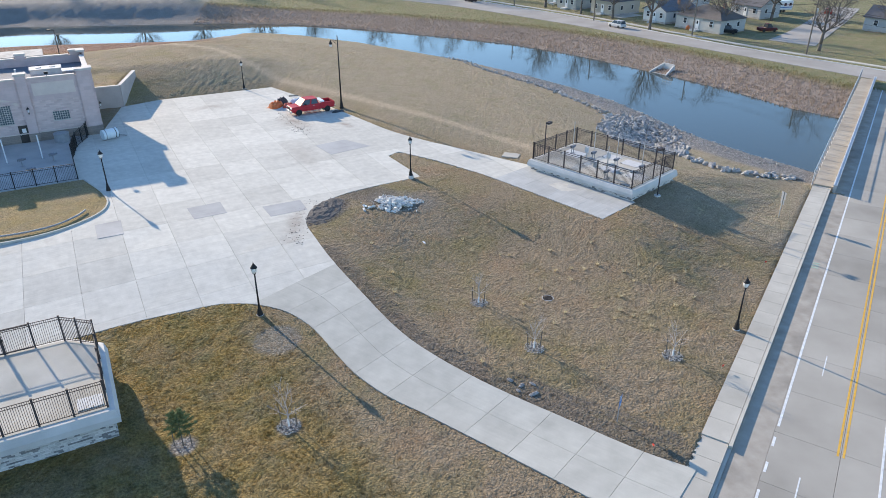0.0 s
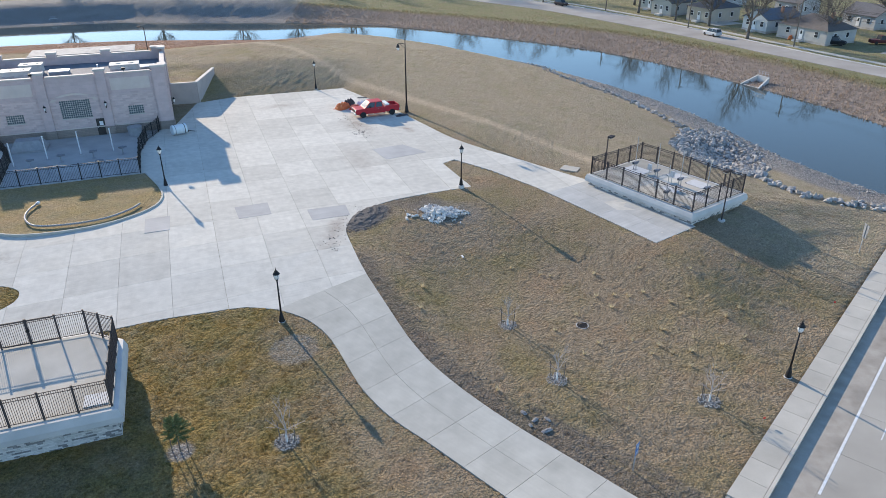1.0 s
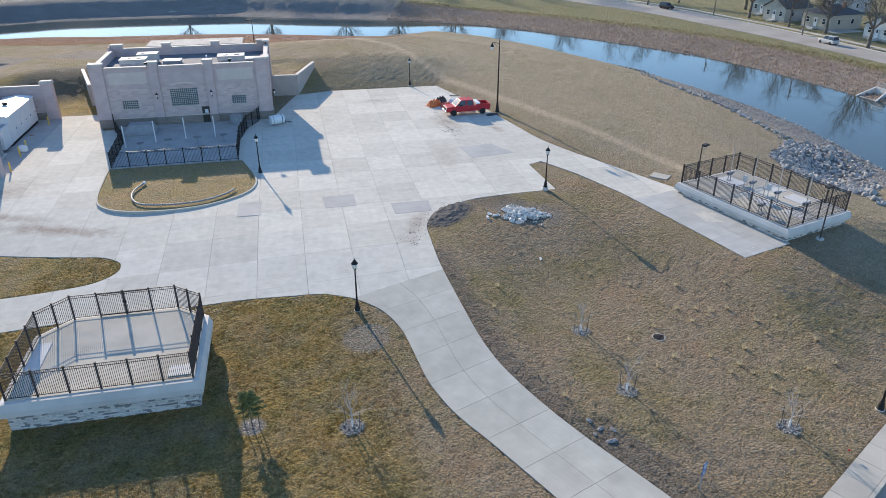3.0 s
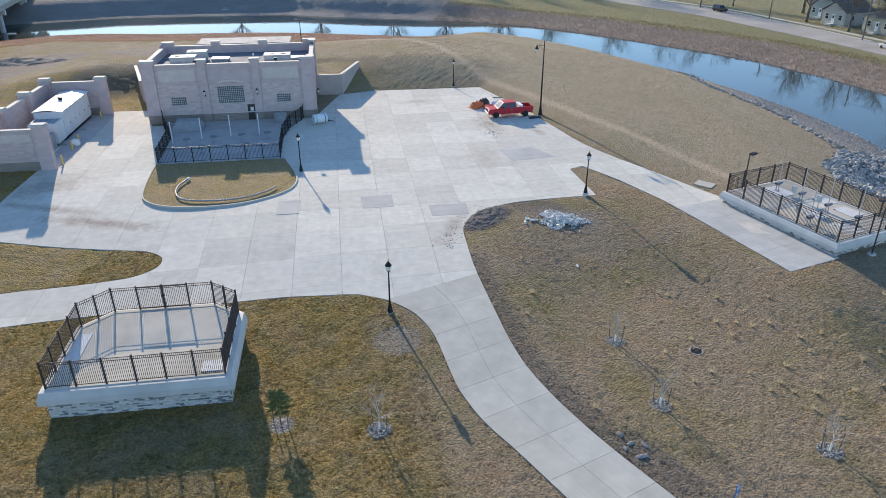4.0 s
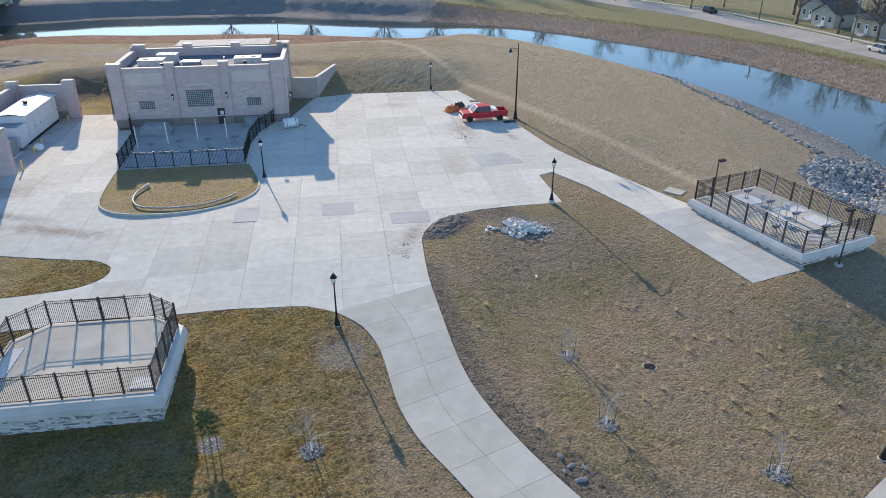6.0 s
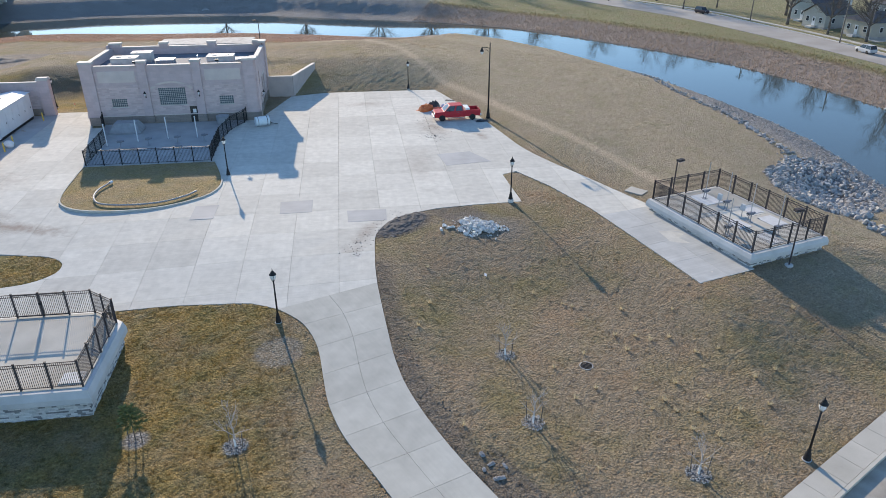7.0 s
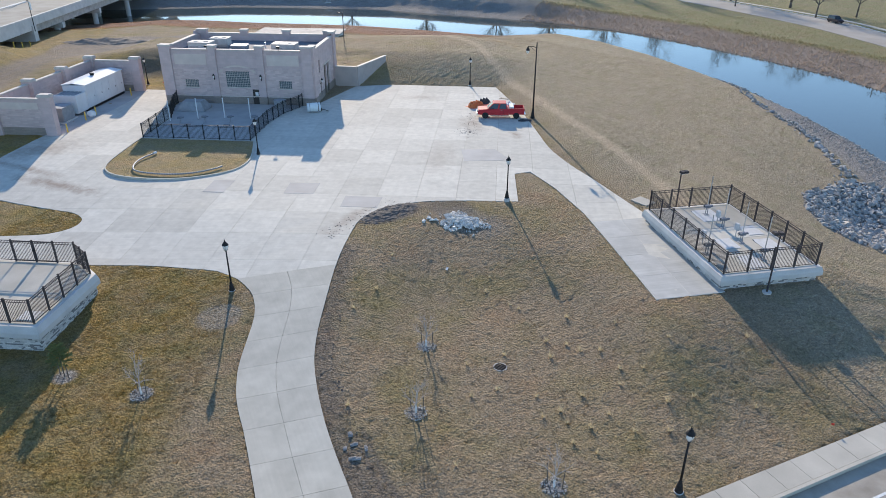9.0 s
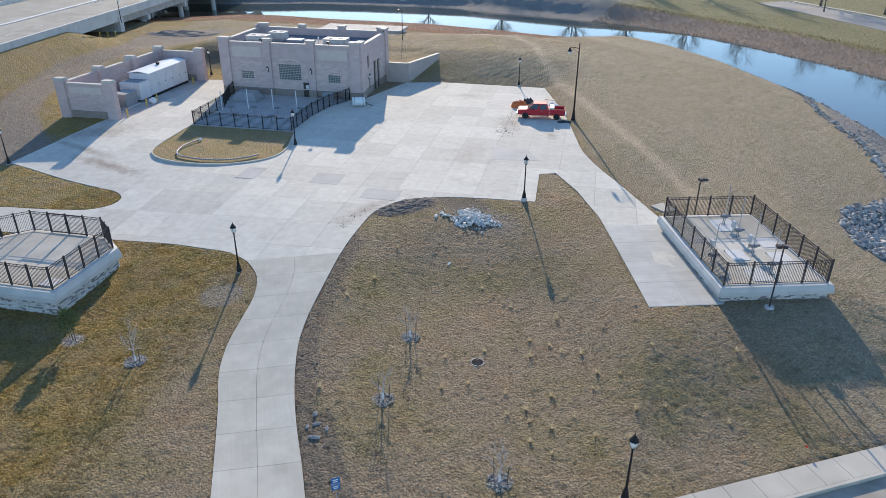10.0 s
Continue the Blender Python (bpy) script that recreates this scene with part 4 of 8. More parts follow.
part("handle", bx(DOOR[0] + 0.08, 0.03, 0.98, DOOR[0] + 0.14, 0.099, 1.12), GALV, d)
for b0, b1, z0, z1 in eh:
    tall = z0 < 0.5
    o = part("door" if tall else "window", bx(-0.3, b0, z0, -0.2, b1, z1), DOOR_BROWN if tall else DARK_GLASS, house)
    if tall:
        part("handle", bx(-0.2, b0 + 0.1, 1.0, -0.14, b0 + 0.16, 1.15), GALV, o)
for b0, b1, zz in ((0.7, 2.3, 2.3), (6.0, 9.5, 4.4)):
    part("lintel", bx(-0.1, b0, zz, 0.05, b1, zz + 0.22), PANEL, house)


def wall_lantern(m, label):
    """An iron bracket lantern, back against the wall at y = 0."""
    r = empty("wall_lantern", m, label, "lamp", "lanterns on the facade")
    part("back_plate", bx(-0.06, -0.03, -0.45, 0.06, 0.0, 0.15), BLACK, r)
    bm = bmesh.new()
    tube(bm, (0, -0.02, -0.35), (0, -0.3, -0.15), 0.025)
    part("bracket", bm, BLACK, r)
    bm = turned([(0.06, -0.15), (0.11, 0.2), (0.14, 0.22)], 8)
    bmesh.ops.translate(bm, vec=(0, -0.3, 0), verts=bm.verts)
    part("glass", bm, LAMP_GLASS, r)
    bm = turned([(0.18, 0.22), (0.13, 0.32), (0.05, 0.42), (0.02, 0.52)], 8)
    bmesh.ops.translate(bm, vec=(0, -0.3, 0), verts=bm.verts)
    part("hood", bm, BLACK, r)
    return r


for x in (-14.15, -7.4):
    wall_lantern(HM @ pose(x, -0.22, 3.9), "black iron wall lantern on a pilaster")
wall_lantern(HM @ pose(0.22, 2.6, 2.9, 0, 0, 90), "black iron wall lantern on a pilaster")


def rooftop_unit(m, sx, sy, sz, label):
    r = empty("rooftop_unit", m, label, "air handler", "rooftop units")
    part("curb", bx(-sx / 2 + 0.1, -sy / 2 + 0.1, 0, sx / 2 - 0.1, sy / 2 - 0.1, 0.3), GREY_METAL, r)
    b = part("cabinet", bx(-sx / 2, -sy / 2, 0.3, sx / 2, sy / 2, sz, bevel=0.02), ROOF_UNIT, r)
    part("lid", bx(-sx / 2 - 0.06, -sy / 2 - 0.06, sz, sx / 2 + 0.06, sy / 2 + 0.06, sz + 0.08, bevel=0.015), ROOF_UNIT, r)
    for k in range(6):
        part("louver_slat", bx(-sx / 2 + 0.2, -sy / 2 - 0.02, 0.5 + k * 0.1, -0.1, -sy / 2 + 0.01, 0.55 + k * 0.1), GREY_METAL, b)
    for x in (-sx * 0.22, sx * 0.22):
        bm = turned([(0.32, sz + 0.08), (0.32, sz + 0.14), (0.28, sz + 0.15)], 20)
        bmesh.ops.translate(bm, vec=(x, 0, 0), verts=bm.verts)
        part("fan_guard", bm, GREY_METAL, r)
    return r


RZ = 6.5
rooftop_unit(HM @ pose(-16.9, 3.4, RZ), 3.2, 2.0, 1.5, "white metal rooftop air unit behind the parapet")
rooftop_unit(HM @ pose(-15.9, 8.2, RZ), 2.6, 1.8, 1.25, "white metal rooftop air unit behind the parapet")
rooftop_unit(HM @ pose(-4.6, 3.2, RZ), 3.4, 2.1, 1.5, "white metal rooftop air unit behind the parapet")
for x, y, sx, sy, sz in ((-12.7, 7.2, 2.4, 1.6, 0.5), (-2.3, 6.4, 2.2, 1.6, 0.5)):
    r = empty("roof_hatch", HM @ pose(x, y, RZ), "low white roof hatch on the membrane roof", "hatch", "roof hatches")
    part("curb", bx(-sx / 2 + 0.06, -sy / 2 + 0.06, 0, sx / 2 - 0.06, sy / 2 - 0.06, sz - 0.12), GREY_METAL, r)
    part("lid", bx(-sx / 2, -sy / 2, sz - 0.12, sx / 2, sy / 2, sz, bevel=0.03), WHITE_METAL, r)
r = empty("vent_pipe", HM @ pose(-7.9, 4.6, RZ), "thin white plumbing vent on the roof", "pipe")
part("riser", tb((0, 0, 0), (0, 0, 1.3), 0.07), WHITE_METAL, r)
part("rain_cap", tb((0, 0, 1.3), (0, 0, 1.38), 0.12), WHITE_METAL, r)
for x, y in ((-W_ - 0.1, 1.0), (-0.2, 12.6), (-14.8, -0.05), (-4.6, -0.05)):
    r = empty("floodlight", HM @ pose(x, y, 7.64), "small black floodlight on the parapet", "lamp", "parapet floodlights")
    part("stem", tb((0, 0, 0), (0, 0, 0.35), 0.03), BLACK, r)
    part("head", bx(-0.22, -0.3, 0.3, 0.22, 0.0, 0.55, bevel=0.03), BLACK, r)

# wing walls that hold the dyke
WING = surface("tinted_cast_wall", (0.40, 0.34, 0.31), (0.50, 0.43, 0.395), 0.8, 0.85, 0.15, 20, stains=0.15)


def wing(name, line, z1):
    r = empty(name, HM, "buff concrete retaining wing wall with capping", "wall", kind="structure")
    for (a, b), (c, d), in zip(line, line[1:]):
        v = Vector((c - a, d - b, 0))
        n = Vector((-v.y, v.x, 0)).normalized() * 0.18
        q = [(a + n.x, b + n.y), (a - n.x, b - n.y), (c - n.x, d - n.y), (c + n.x, d + n.y)]
        bm = bmesh.new()
        prism(bm, q, -1.0, z1)
        part("wall_panel", bm, WING, r)
        n *= 1.35
        q = [(a + n.x, b + n.y), (a - n.x, b - n.y), (c - n.x, d - n.y), (c + n.x, d + n.y)]
        bm = bmesh.new()
        prism(bm, q, z1, z1 + 0.12)
        part("capping", bm, COPING, r)


wing("wall_wing_east", [(0.22, 12.4), (3.7, 12.2), (6.7, 21.4)], 2.95)
wing("wall_wing_west", [(-W_ - 0.22, 12.4), (-25.2, 12.2), (-28.6, 23.5)], 2.95)

# ---- generator enclosure ----
EM = pose(*site(-28.8, -16.7, 0.72), 0, 0, A)
encl = empty("generator_enclosure", EM, "U-shaped tan masonry screen wall with capped pilasters", "wall")
EW, EL, EH = 7.1, 23.0, 4.5
for nm, z0, z1, m_ in (("base_course", -0.4, 1.0, BASE_BLOCK), ("brick_wall", 1.0, 3.4, TAN_BRICK), ("upper_wall", 3.4, EH, PINK_BLOCK)):
    part(nm, bx(-EW, 0, z0, 0, 0.35, z1), m_, encl)
    part(nm, bx(-EW, 0.35, z0, -EW + 0.35, EL, z1), m_, encl)
    part(nm, bx(-EW + 0.35, EL - 0.35, z0, 0, EL, z1), m_, encl)
part("coping", bx(-EW + 0.8, -0.1, EH, -0.8, 0.45, EH + 0.14, bevel=0.02), COPING, encl)
part("coping", bx(-EW - 0.1, 0.9, EH, -EW + 0.45, EL - 0.9, EH + 0.14, bevel=0.02), COPING, encl)
part("coping", bx(-EW + 0.8, EL - 0.45, EH, -0.8, EL + 0.1, EH + 0.14, bevel=0.02), COPING, encl)
part("cast_panel", bx(-EW + 1.1, -0.045, 3.3, -1.1, 0.0, 4.1, bevel=0.01), PANEL, encl)
for x, y in ((0, 0.17), (-EW, 0.17), (-EW + 0.17, 7.6), (-EW + 0.17, 15.2), (-EW, EL - 0.17), (0, EL - 0.17)):
    p = part("pilaster", bx(x - 0.72, y - 0.45, -0.4, x + 0.72, y + 0.45, 4.85, bevel=0.02), PINK_BLOCK, encl)
    part("pilaster_cap", bx(x - 0.8, y - 0.53, 4.85, x + 0.8, y + 0.53, 5.05, bevel=0.02), COPING, p)
    part("pilaster_top", bx(x - 0.72, y - 0.45, 5.05, x + 0.72, y + 0.45, 5.2, bevel=0.03), COPING, p)

part("floor_slab", bx(-EW + 0.36, 0.46, -0.3, 1.3, EL - 0.36, 0.07), CONCRETE_DARK, encl, "concrete floor slab")
gen = empty("generator", EM @ pose(-3.2, 16.2, 0.05), "large white enclosed standby generator on its skid", "generator")
part("skid", bx(-1.5, -5.2, 0, 1.5, 5.0, 0.4), BLACK, gen)
body = part("housing", bx(-1.65, -5.0, 0.4, 1.65, 5.0, 3.5, bevel=0.04), WHITE_METAL, gen)
bm = bmesh.new()
for s_ in (-1, 1):
    f = [bm.verts.new(p) for p in ((0, -5.15, 3.72), (s_ * 1.75, -5.15, 3.48), (s_ * 1.75, 5.15, 3.48), (0, 5.15, 3.72))]
    g = [bm.verts.new(p) for p in ((0, -5.15, 3.8), (s_ * 1.75, -5.15, 3.56), (s_ * 1.75, 5.15, 3.56), (0, 5.15, 3.8))]
    bm.faces.new(f)
    bm.faces.new(g)
    for i in range(4):
        bm.faces.new((f[i], f[(i + 1) % 4], g[(i + 1) % 4], g[i]))
part("roof", bm, WHITE_METAL, gen)
for k in range(5):
    p = part("access_door", bx(1.65, -4.7 + k * 1.9, 0.55, 1.68, -3.0 + k * 1.9, 3.0, bevel=0.01), WHITE_METAL, gen)
    part("latch", bx(1.68, -3.2 + k * 1.9, 1.6, 1.72, -3.12 + k * 1.9, 1.8), BLACK, p)
part("exhaust_cap", turned([(0.25, 3.75), (0.25, 4.0), (0.33, 4.02), (0.33, 4.1), (0.1, 4.14)], 12), BLACK, gen)
part("intake_plenum", bx(-1.6, -7.6, 0.3, 1.6, -5.02, 2.7, bevel=0.04), WHITE_METAL, gen)
for k in range(5):
    part("louver_slat", bx(-1.4 + k * 0.58, -7.3, 2.7, -0.98 + k * 0.58, -5.3, 2.76), GREY_METAL, gen)
r = empty("switchgear_cabinet", EM @ pose(-2.6, 6.4, 0.05), "grey steel electrical cabinet beside the generator", "cabinet")
part("pad", bx(-1.2, -1.5, 0, 1.2, 1.5, 0.15), CAST, r)
part("housing", bx(-1.0, -1.3, 0.15, 1.0, 1.3, 1.9, bevel=0.03), GREY_METAL, r)
part("lid", bx(-1.05, -1.35, 1.9, 1.05, 1.35, 1.97, bevel=0.01), GREY_METAL, r)
r = empty("transformer_box", EM @ pose(-2.2, 2.7, 0.05), "dark green padmount transformer by the screen wall", "transformer")
part("pad", bx(-1.0, -1.0, 0, 1.0, 1.0, 0.12), CAST, r)
part("housing", bx(-0.8, -0.8, 0.12, 0.8, 0.8, 1.5, bevel=0.05), GREEN_BOX, r)
part("door", bx(0.8, -0.7, 0.2, 0.83, 0.7, 1.4, bevel=0.01), GREEN_BOX, r)
boll = empty("bollard", EM @ pose(1.0, 1.4, 0.02), "yellow painted steel bollard at the generator pad", "bollard", "yellow bollards")
part("post", tb((0, 0, 0), (0, 0, 1.1), 0.085, n=12), SAFETY_YELLOW, boll)
part("dome", turned([(0.085, 1.1), (0.07, 1.14), (0.03, 1.17)], 12), SAFETY_YELLOW, boll)
for y in (6.7, 9.4, 19.9):
    copy_thing(boll, EM @ pose(0.6 - 0.03 * y, y, 0.02))
bm = bmesh.new()
bmesh.ops.create_icosphere(bm, subdivisions=3, radius=0.55)
for v in bm.verts:
    v.co *= 1 + 0.25 * noise.noise(v.co * 2.3)
    v.co.z = max(v.co.z * 0.85, -0.35) + 0.35
tagged(mesh_object("sand_bag", bm, PAPER, True), "crumpled white bulk bag slumped on the concrete", "bag").matrix_world = EM @ pose(0.2, 8.6, 0.05)

# ---- fenced yard in front of the pump house ----
YARD = [(-17.3, -16.7), (-3.8, -16.7), (-3.9, -9.5), (-3.2, -4.8), (-1.7, -0.9), (-1.7, 0), (-19.9, 0), (-19.4, -2.8), (-17.6, -8.0)]
slab = empty("pavement_yard", HM, "smooth concrete yard slab inside the fence", "pavement", kind="structure")
bm = bmesh.new()
prism(bm, [(x, y - 0.24 if y == 0 else y) for x, y in YARD], -0.3, 0.1)
part("yard_slab", bm, CONCRETE_DARK, slab)
fence("fence", HM, [(-1.7, -0.5), (-1.9, -1.6), (-3.2, -4.8), (-3.9, -9.5), (-3.8, -16.7), (-17.3, -16.7), (-17.6, -8.0), (-19.4, -2.8), (-19.9, -0.6)], [1, 2, 3, 4, 7, 4, 3, 1], 0.1,
      "black steel picket fence round the yard slab", 1.75, 0.14, BLACK)
pipe_ = empty("vent_pipe", HM @ pose(-17.0, -9.7, 0.1), "tall white vent pipe standing in the yard", "pipe", "white pipes")
part("riser", tb((0, 0, 0), (0, 0, 2.7), 0.065, n=12), WHITE_METAL, pipe_)
part("flange", tb((0, 0, 0), (0, 0, 0.05), 0.17, n=12), GREY_METAL, pipe_)
part("pipe_cap", tb((0, 0, 2.7), (0, 0, 2.74), 0.095, n=12), WHITE_METAL, pipe_)
for x, y in ((-13.8, -8.3), (-10.4, -7.6), (-6.9, -7.6)):
    copy_thing(pipe_, HM @ pose(x, y, 0.1))
r = empty("equipment_cover", HM @ pose(-16.2, -3.6, 0.1), "low grey hipped steel cover over a hatch", "hatch cover")
bm = bmesh.new()
lo = [bm.verts.new(p) for p in ((-1.9, -1.3, 0.25), (1.9, -1.3, 0.25), (1.9, 1.3, 0.25), (-1.9, 1.3, 0.25))]
hi = [bm.verts.new(p) for p in ((-1.3, -0.8, 1.25), (1.3, -0.8, 1.25), (1.3, 0.8, 1.25), (-1.3, 0.8, 1.25))]
bm.faces.new(lo)
bm.faces.new(hi)
for i in range(4):
    bm.faces.new((lo[i], lo[(i + 1) % 4], hi[(i + 1) % 4], hi[i]))
part("hood", bm, GREY_METAL, r)
part("frame", bx(-1.95, -1.35, 0, 1.95, 1.35, 0.25, bevel=0.02), GREY_METAL, r)
r = empty("round_tank", HM @ pose(-4.6, -1.6, 0.1), "squat grey round tank against the wall", "tank")
part("shell", tb((0, 0, 0), (0, 0, 1.0), 0.85, n=24), GREY_METAL, r)
part("lid", turned([(0.88, 1.0), (0.88, 1.06), (0.3, 1.2)], 24), GREY_METAL, r)


ACTUATOR = surface("actuator_paint", (0.15, 0.16, 0.18), (0.23, 0.245, 0.27), 3, 0.6, 0.05, spec=0.3)


def valve_stand(m, label, group, tall=0.0):
    """A gate-valve floor stand with hand wheel, and the stem cover where it has one."""
    r = empty("valve_stand", m, label, "valve stand", group)
    part("base_plate", bx(-0.3, -0.3, 0, 0.3, 0.3, 0.06), GREY_METAL, r)
    for s_ in (-1, 1):
        part("leg", tb((0, s_ * 0.2, 0.06), (0, s_ * 0.14, 0.9), 0.05, 0.045, n=8), GREY_METAL, r)
    part("gearbox", bx(-0.36, -0.24, 0.88, 0.3, 0.24, 1.16, bevel=0.04), ACTUATOR, r, "dark blue-grey actuator housing")
    part("motor", tb((0.3, 0, 1.02), (0.62, 0, 1.02), 0.12, n=12), ACTUATOR, r)
    bm = bmesh.new()
    ring = []
    for k in range(20):
        a0 = 2 * math.pi * k / 20
        ring.append([bm.verts.new((-0.42 + 0.02 * math.sin(b0), (0.2 + 0.02 * math.cos(b0)) * math.cos(a0), 1.0 + (0.2 + 0.02 * math.cos(b0)) * math.sin(a0))) for b0 in (0, 1.57, 3.14, 4.71)])
    for k in range(20):
        for j in range(4):
            bm.faces.new((ring[k][j], ring[(k + 1) % 20][j], ring[(k + 1) % 20][(j + 1) % 4], ring[k][(j + 1) % 4]))
    wheel_ = part("hand_wheel", bm, GREY_METAL, r)
    part("spoke", tb((-0.42, -0.2, 1.0), (-0.42, 0.2, 1.0), 0.016, n=5), BLACK, wheel_)
    part("spoke", tb((-0.42, 0, 0.8), (-0.42, 0, 1.2), 0.016, n=5), BLACK, wheel_)
    part("shaft", tb((-0.42, 0, 1.0), (-0.3, 0, 1.0), 0.02, n=6), BLACK, wheel_)
    if tall:
        part("stem_cover", tb((0.0, 0, 1.15), (0.0, 0, tall), 0.05, n=8), GALV, r, "thin galvanized stem cover")
    return r


for x, y in ((-15.2, -10.6), (-12.2, -9.9), (-8.9, -9.6), (-5.8, -9.2), (-13.0, -13.6), (-8.0, -13.4)):
    valve_stand(HM @ pose(x, y, 0.1, 0, 0, 15) @ Matrix.Scale(0.8, 4), "grey valve stand on the yard slab", "yard valve stands")
r = empty("poly_drum", HM @ pose(0.6, -3.2, 0.08, 0, 0, 20), "white plastic tank lying on its side by the fence", "tank")
part("shell", tb((-0.9, 0, 0.62), (0.9, 0, 0.62), 0.6, n=24), surface("white_plastic", (0.6, 0.66, 0.68), (0.74, 0.78, 0.79), 2, 0.35, 0.02), r)
part("band", tb((0.55, 0, 0.62), (0.62, 0, 0.62), 0.62, n=24), BLACK, r)
part("band", tb((-0.62, 0, 0.62), (-0.55, 0, 0.62), 0.62, n=24), GREY_METAL, r)
part("cradle", bx(-0.8, -0.4, 0, 0.8, 0.4, 0.12), GREY_METAL, r)
bm = bmesh.new()
hose = [(0.95 + 0.1 * math.sin(k), 0.55 * math.cos(0.55 * k), 0.62 + 0.55 * math.sin(0.55 * k)) for k in range(12)] + [(1.2, 0.6, 0.08), (1.6, 0.2, 0.05), (1.9, -0.3, 0.05)]
swept(bm, [Vector(p_) for p_ in hose], 0.04, 6)
part("hose", bm, BLACK, r)

# planted island with a kerb
ISLAND = curve_through([(-17.4, -17.0), (-17.3, -20), (-16.9, -25.5), (-16.0, -28.0), (-13.8, -29.6), (-10, -30.2), (-6.2, -29.6), (-3.0, -27.6), (-1.8, -25.2), (-2.0, -22), (-3.4, -17.0)], 0.8)
isl = empty("planting_island", HM, "dormant grass island with a concrete kerb", "planting bed", kind="structure")
bm = bmesh.new()
prism(bm, ISLAND, -0.3, 0.1)
bmesh.ops.triangulate(bm, faces=[f for f in bm.faces if len(f.verts) > 4])
o = part("turf", bm, GRASS, isl)
at_ = o.data.color_attributes.new("zone", 'FLOAT_COLOR', 'POINT')
at_.data.foreach_set("color", [0.45, 0.0, 0.0, 1.0] * len(o.data.vertices))
bm = bmesh.new()
c = Vector((-9.5, -23, 0))
outer = []
for k, p in enumerate(ISLAND):
    a, b = Vector((*ISLAND[max(k - 1, 0)], 0)), Vector((*ISLAND[min(k + 1, len(ISLAND) - 1)], 0))
    t = (b - a).normalized()
    n = Vector((t.y, -t.x, 0))
    outer.append((Vector((*p, 0)), Vector((*p, 0)) - n * -0.15 if (Vector((*p, 0)) + n - c).length > (Vector((*p, 0)) - c).length else Vector((*p, 0)) - n * 0.15))
for (a, b), (c_, d_) in zip(outer, outer[1:]):
    v = [bm.verts.new((p.x, p.y, z)) for z in (-0.3, 0.16) for p in (a, b, d_, c_)]
    for f in ((0, 1, 2, 3), (4, 7, 6, 5), (0, 4, 5, 1), (1, 5, 6, 2), (2, 6, 7, 3), (3, 7, 4, 0)):
        bm.faces.new([v[i] for i in f])
part("kerb", bm, CONCRETE_PATH, isl)
# corrugated pipe lying along the kerb
bm = bmesh.new()
line = curve_through([(-12.9, -22.6), (-13.6, -24.8), (-13.4, -27.0), (-12.2, -28.7), (-9.2, -29.3), (-6.5, -28.9), (-4.6, -27.6), (-3.7, -26.4)], 0.25)
for k, (a, b) in enumerate(zip(line, line[1:])):
    r0 = 0.094 if k % 2 else 0.086
    tube(bm, (*a, 0.3), (*b, 0.3), r0, 0.18 - r0, n=10)
bm2 = empty("drain_pipe", HM, "grey corrugated drain pipe curved over the island grass", "pipe")
part("corrugated_run", bm, surface("grey_plastic_pipe", (0.22, 0.225, 0.235), (0.33, 0.335, 0.345), 3, 0.55, 0.05), bm2, smooth=True)
part("end_coupling", tb((*line[0], 0.3), (*line[2], 0.3), 0.15, n=12), PAPER, bm2, "white end coupling")

# ---- viewing deck with masonry base ----
DK = np.array((-28.2, 26.1))
DM = pose(DK[0], DK[1], 0, 0, 0, A)
OUT = [(0, 0), (10.6, 0), (10.6, 7.2), (8.7, 8.8), (1.8, 8.8), (0, 7.0)]


def grow(poly, d):
    out = []
    n = len(poly)
    for k in range(n):
        p, q, r_ = Vector(poly[k - 1]), Vector(poly[k]), Vector(poly[(k + 1) % n])
        e1, e2 = (q - p).normalized(), (r_ - q).normalized()
        n1, n2 = Vector((e1.y, -e1.x)), Vector((e2.y, -e2.x))
        b = (n1 + n2).normalized()
        out.append(tuple(q + b * d / max(0.3, b.dot(n1))))
    return out


deck = empty("viewing_deck", DM, "raised concrete deck on a split stone base", "platform")
bm = bmesh.new()
prism(bm, grow(OUT, 0.0), -1.2, 0.4)
part("core", bm, MORTAR, deck)
bm = bmesh.new()
lo, hi, tp = grow(OUT, 0.38), grow(OUT, 0.38), grow(OUT, 0.22)
rings = [[bm.verts.new((x, y, z)) for x, y in pl] for pl, z in ((grow(OUT, 0.05), 0.36), (lo, 0.42), (hi, 0.78), (tp, 1.26), (grow(OUT, -0.02), 1.28))]
for a, b in zip(rings, rings[1:]):
    for k in range(6):
        bm.faces.new((a[k], a[(k + 1) % 6], b[(k + 1) % 6], b[k]))
bm.faces.new(rings[0][::-1])
bm.faces.new(rings[-1])
part("cast_band", bm, CAST, deck, "sloped cast concrete band")
bm = bmesh.new()
prism(bm, grow(OUT, -0.05), 1.2, 1.32)
part("deck_slab", bm, CONCRETE_WALK, deck)
for a0, b0, a1, b1 in ((8.95, 0.45, 10.3, 1.6), (0.25, 2.7, 1.15, 5.9)):
    p = part("hatch", bx(a0, b0, 1.32, a1, b1, 1.37, bevel=0.01), LIGHT_HATCH, deck, "pale aluminium floor hatch")
    part("hinge", bx(a0 + 0.1, b0 - 0.02, 1.34, a0 + 0.3, b0 + 0.02, 1.38), GREY_METAL, p)
random.seed(11)
stone_sizes = [0.2, 0.28, 0.38, 0.46]
stone_me = {(L_, dk): shared("stone", bx(0.005, 0.0, 0.005, L_ - 0.005, 0.07, 0.105, bevel=0.01), STONE_DARK if dk else STONE) for L_ in stone_sizes for dk in (0, 1)}
ROW_ = 0.11


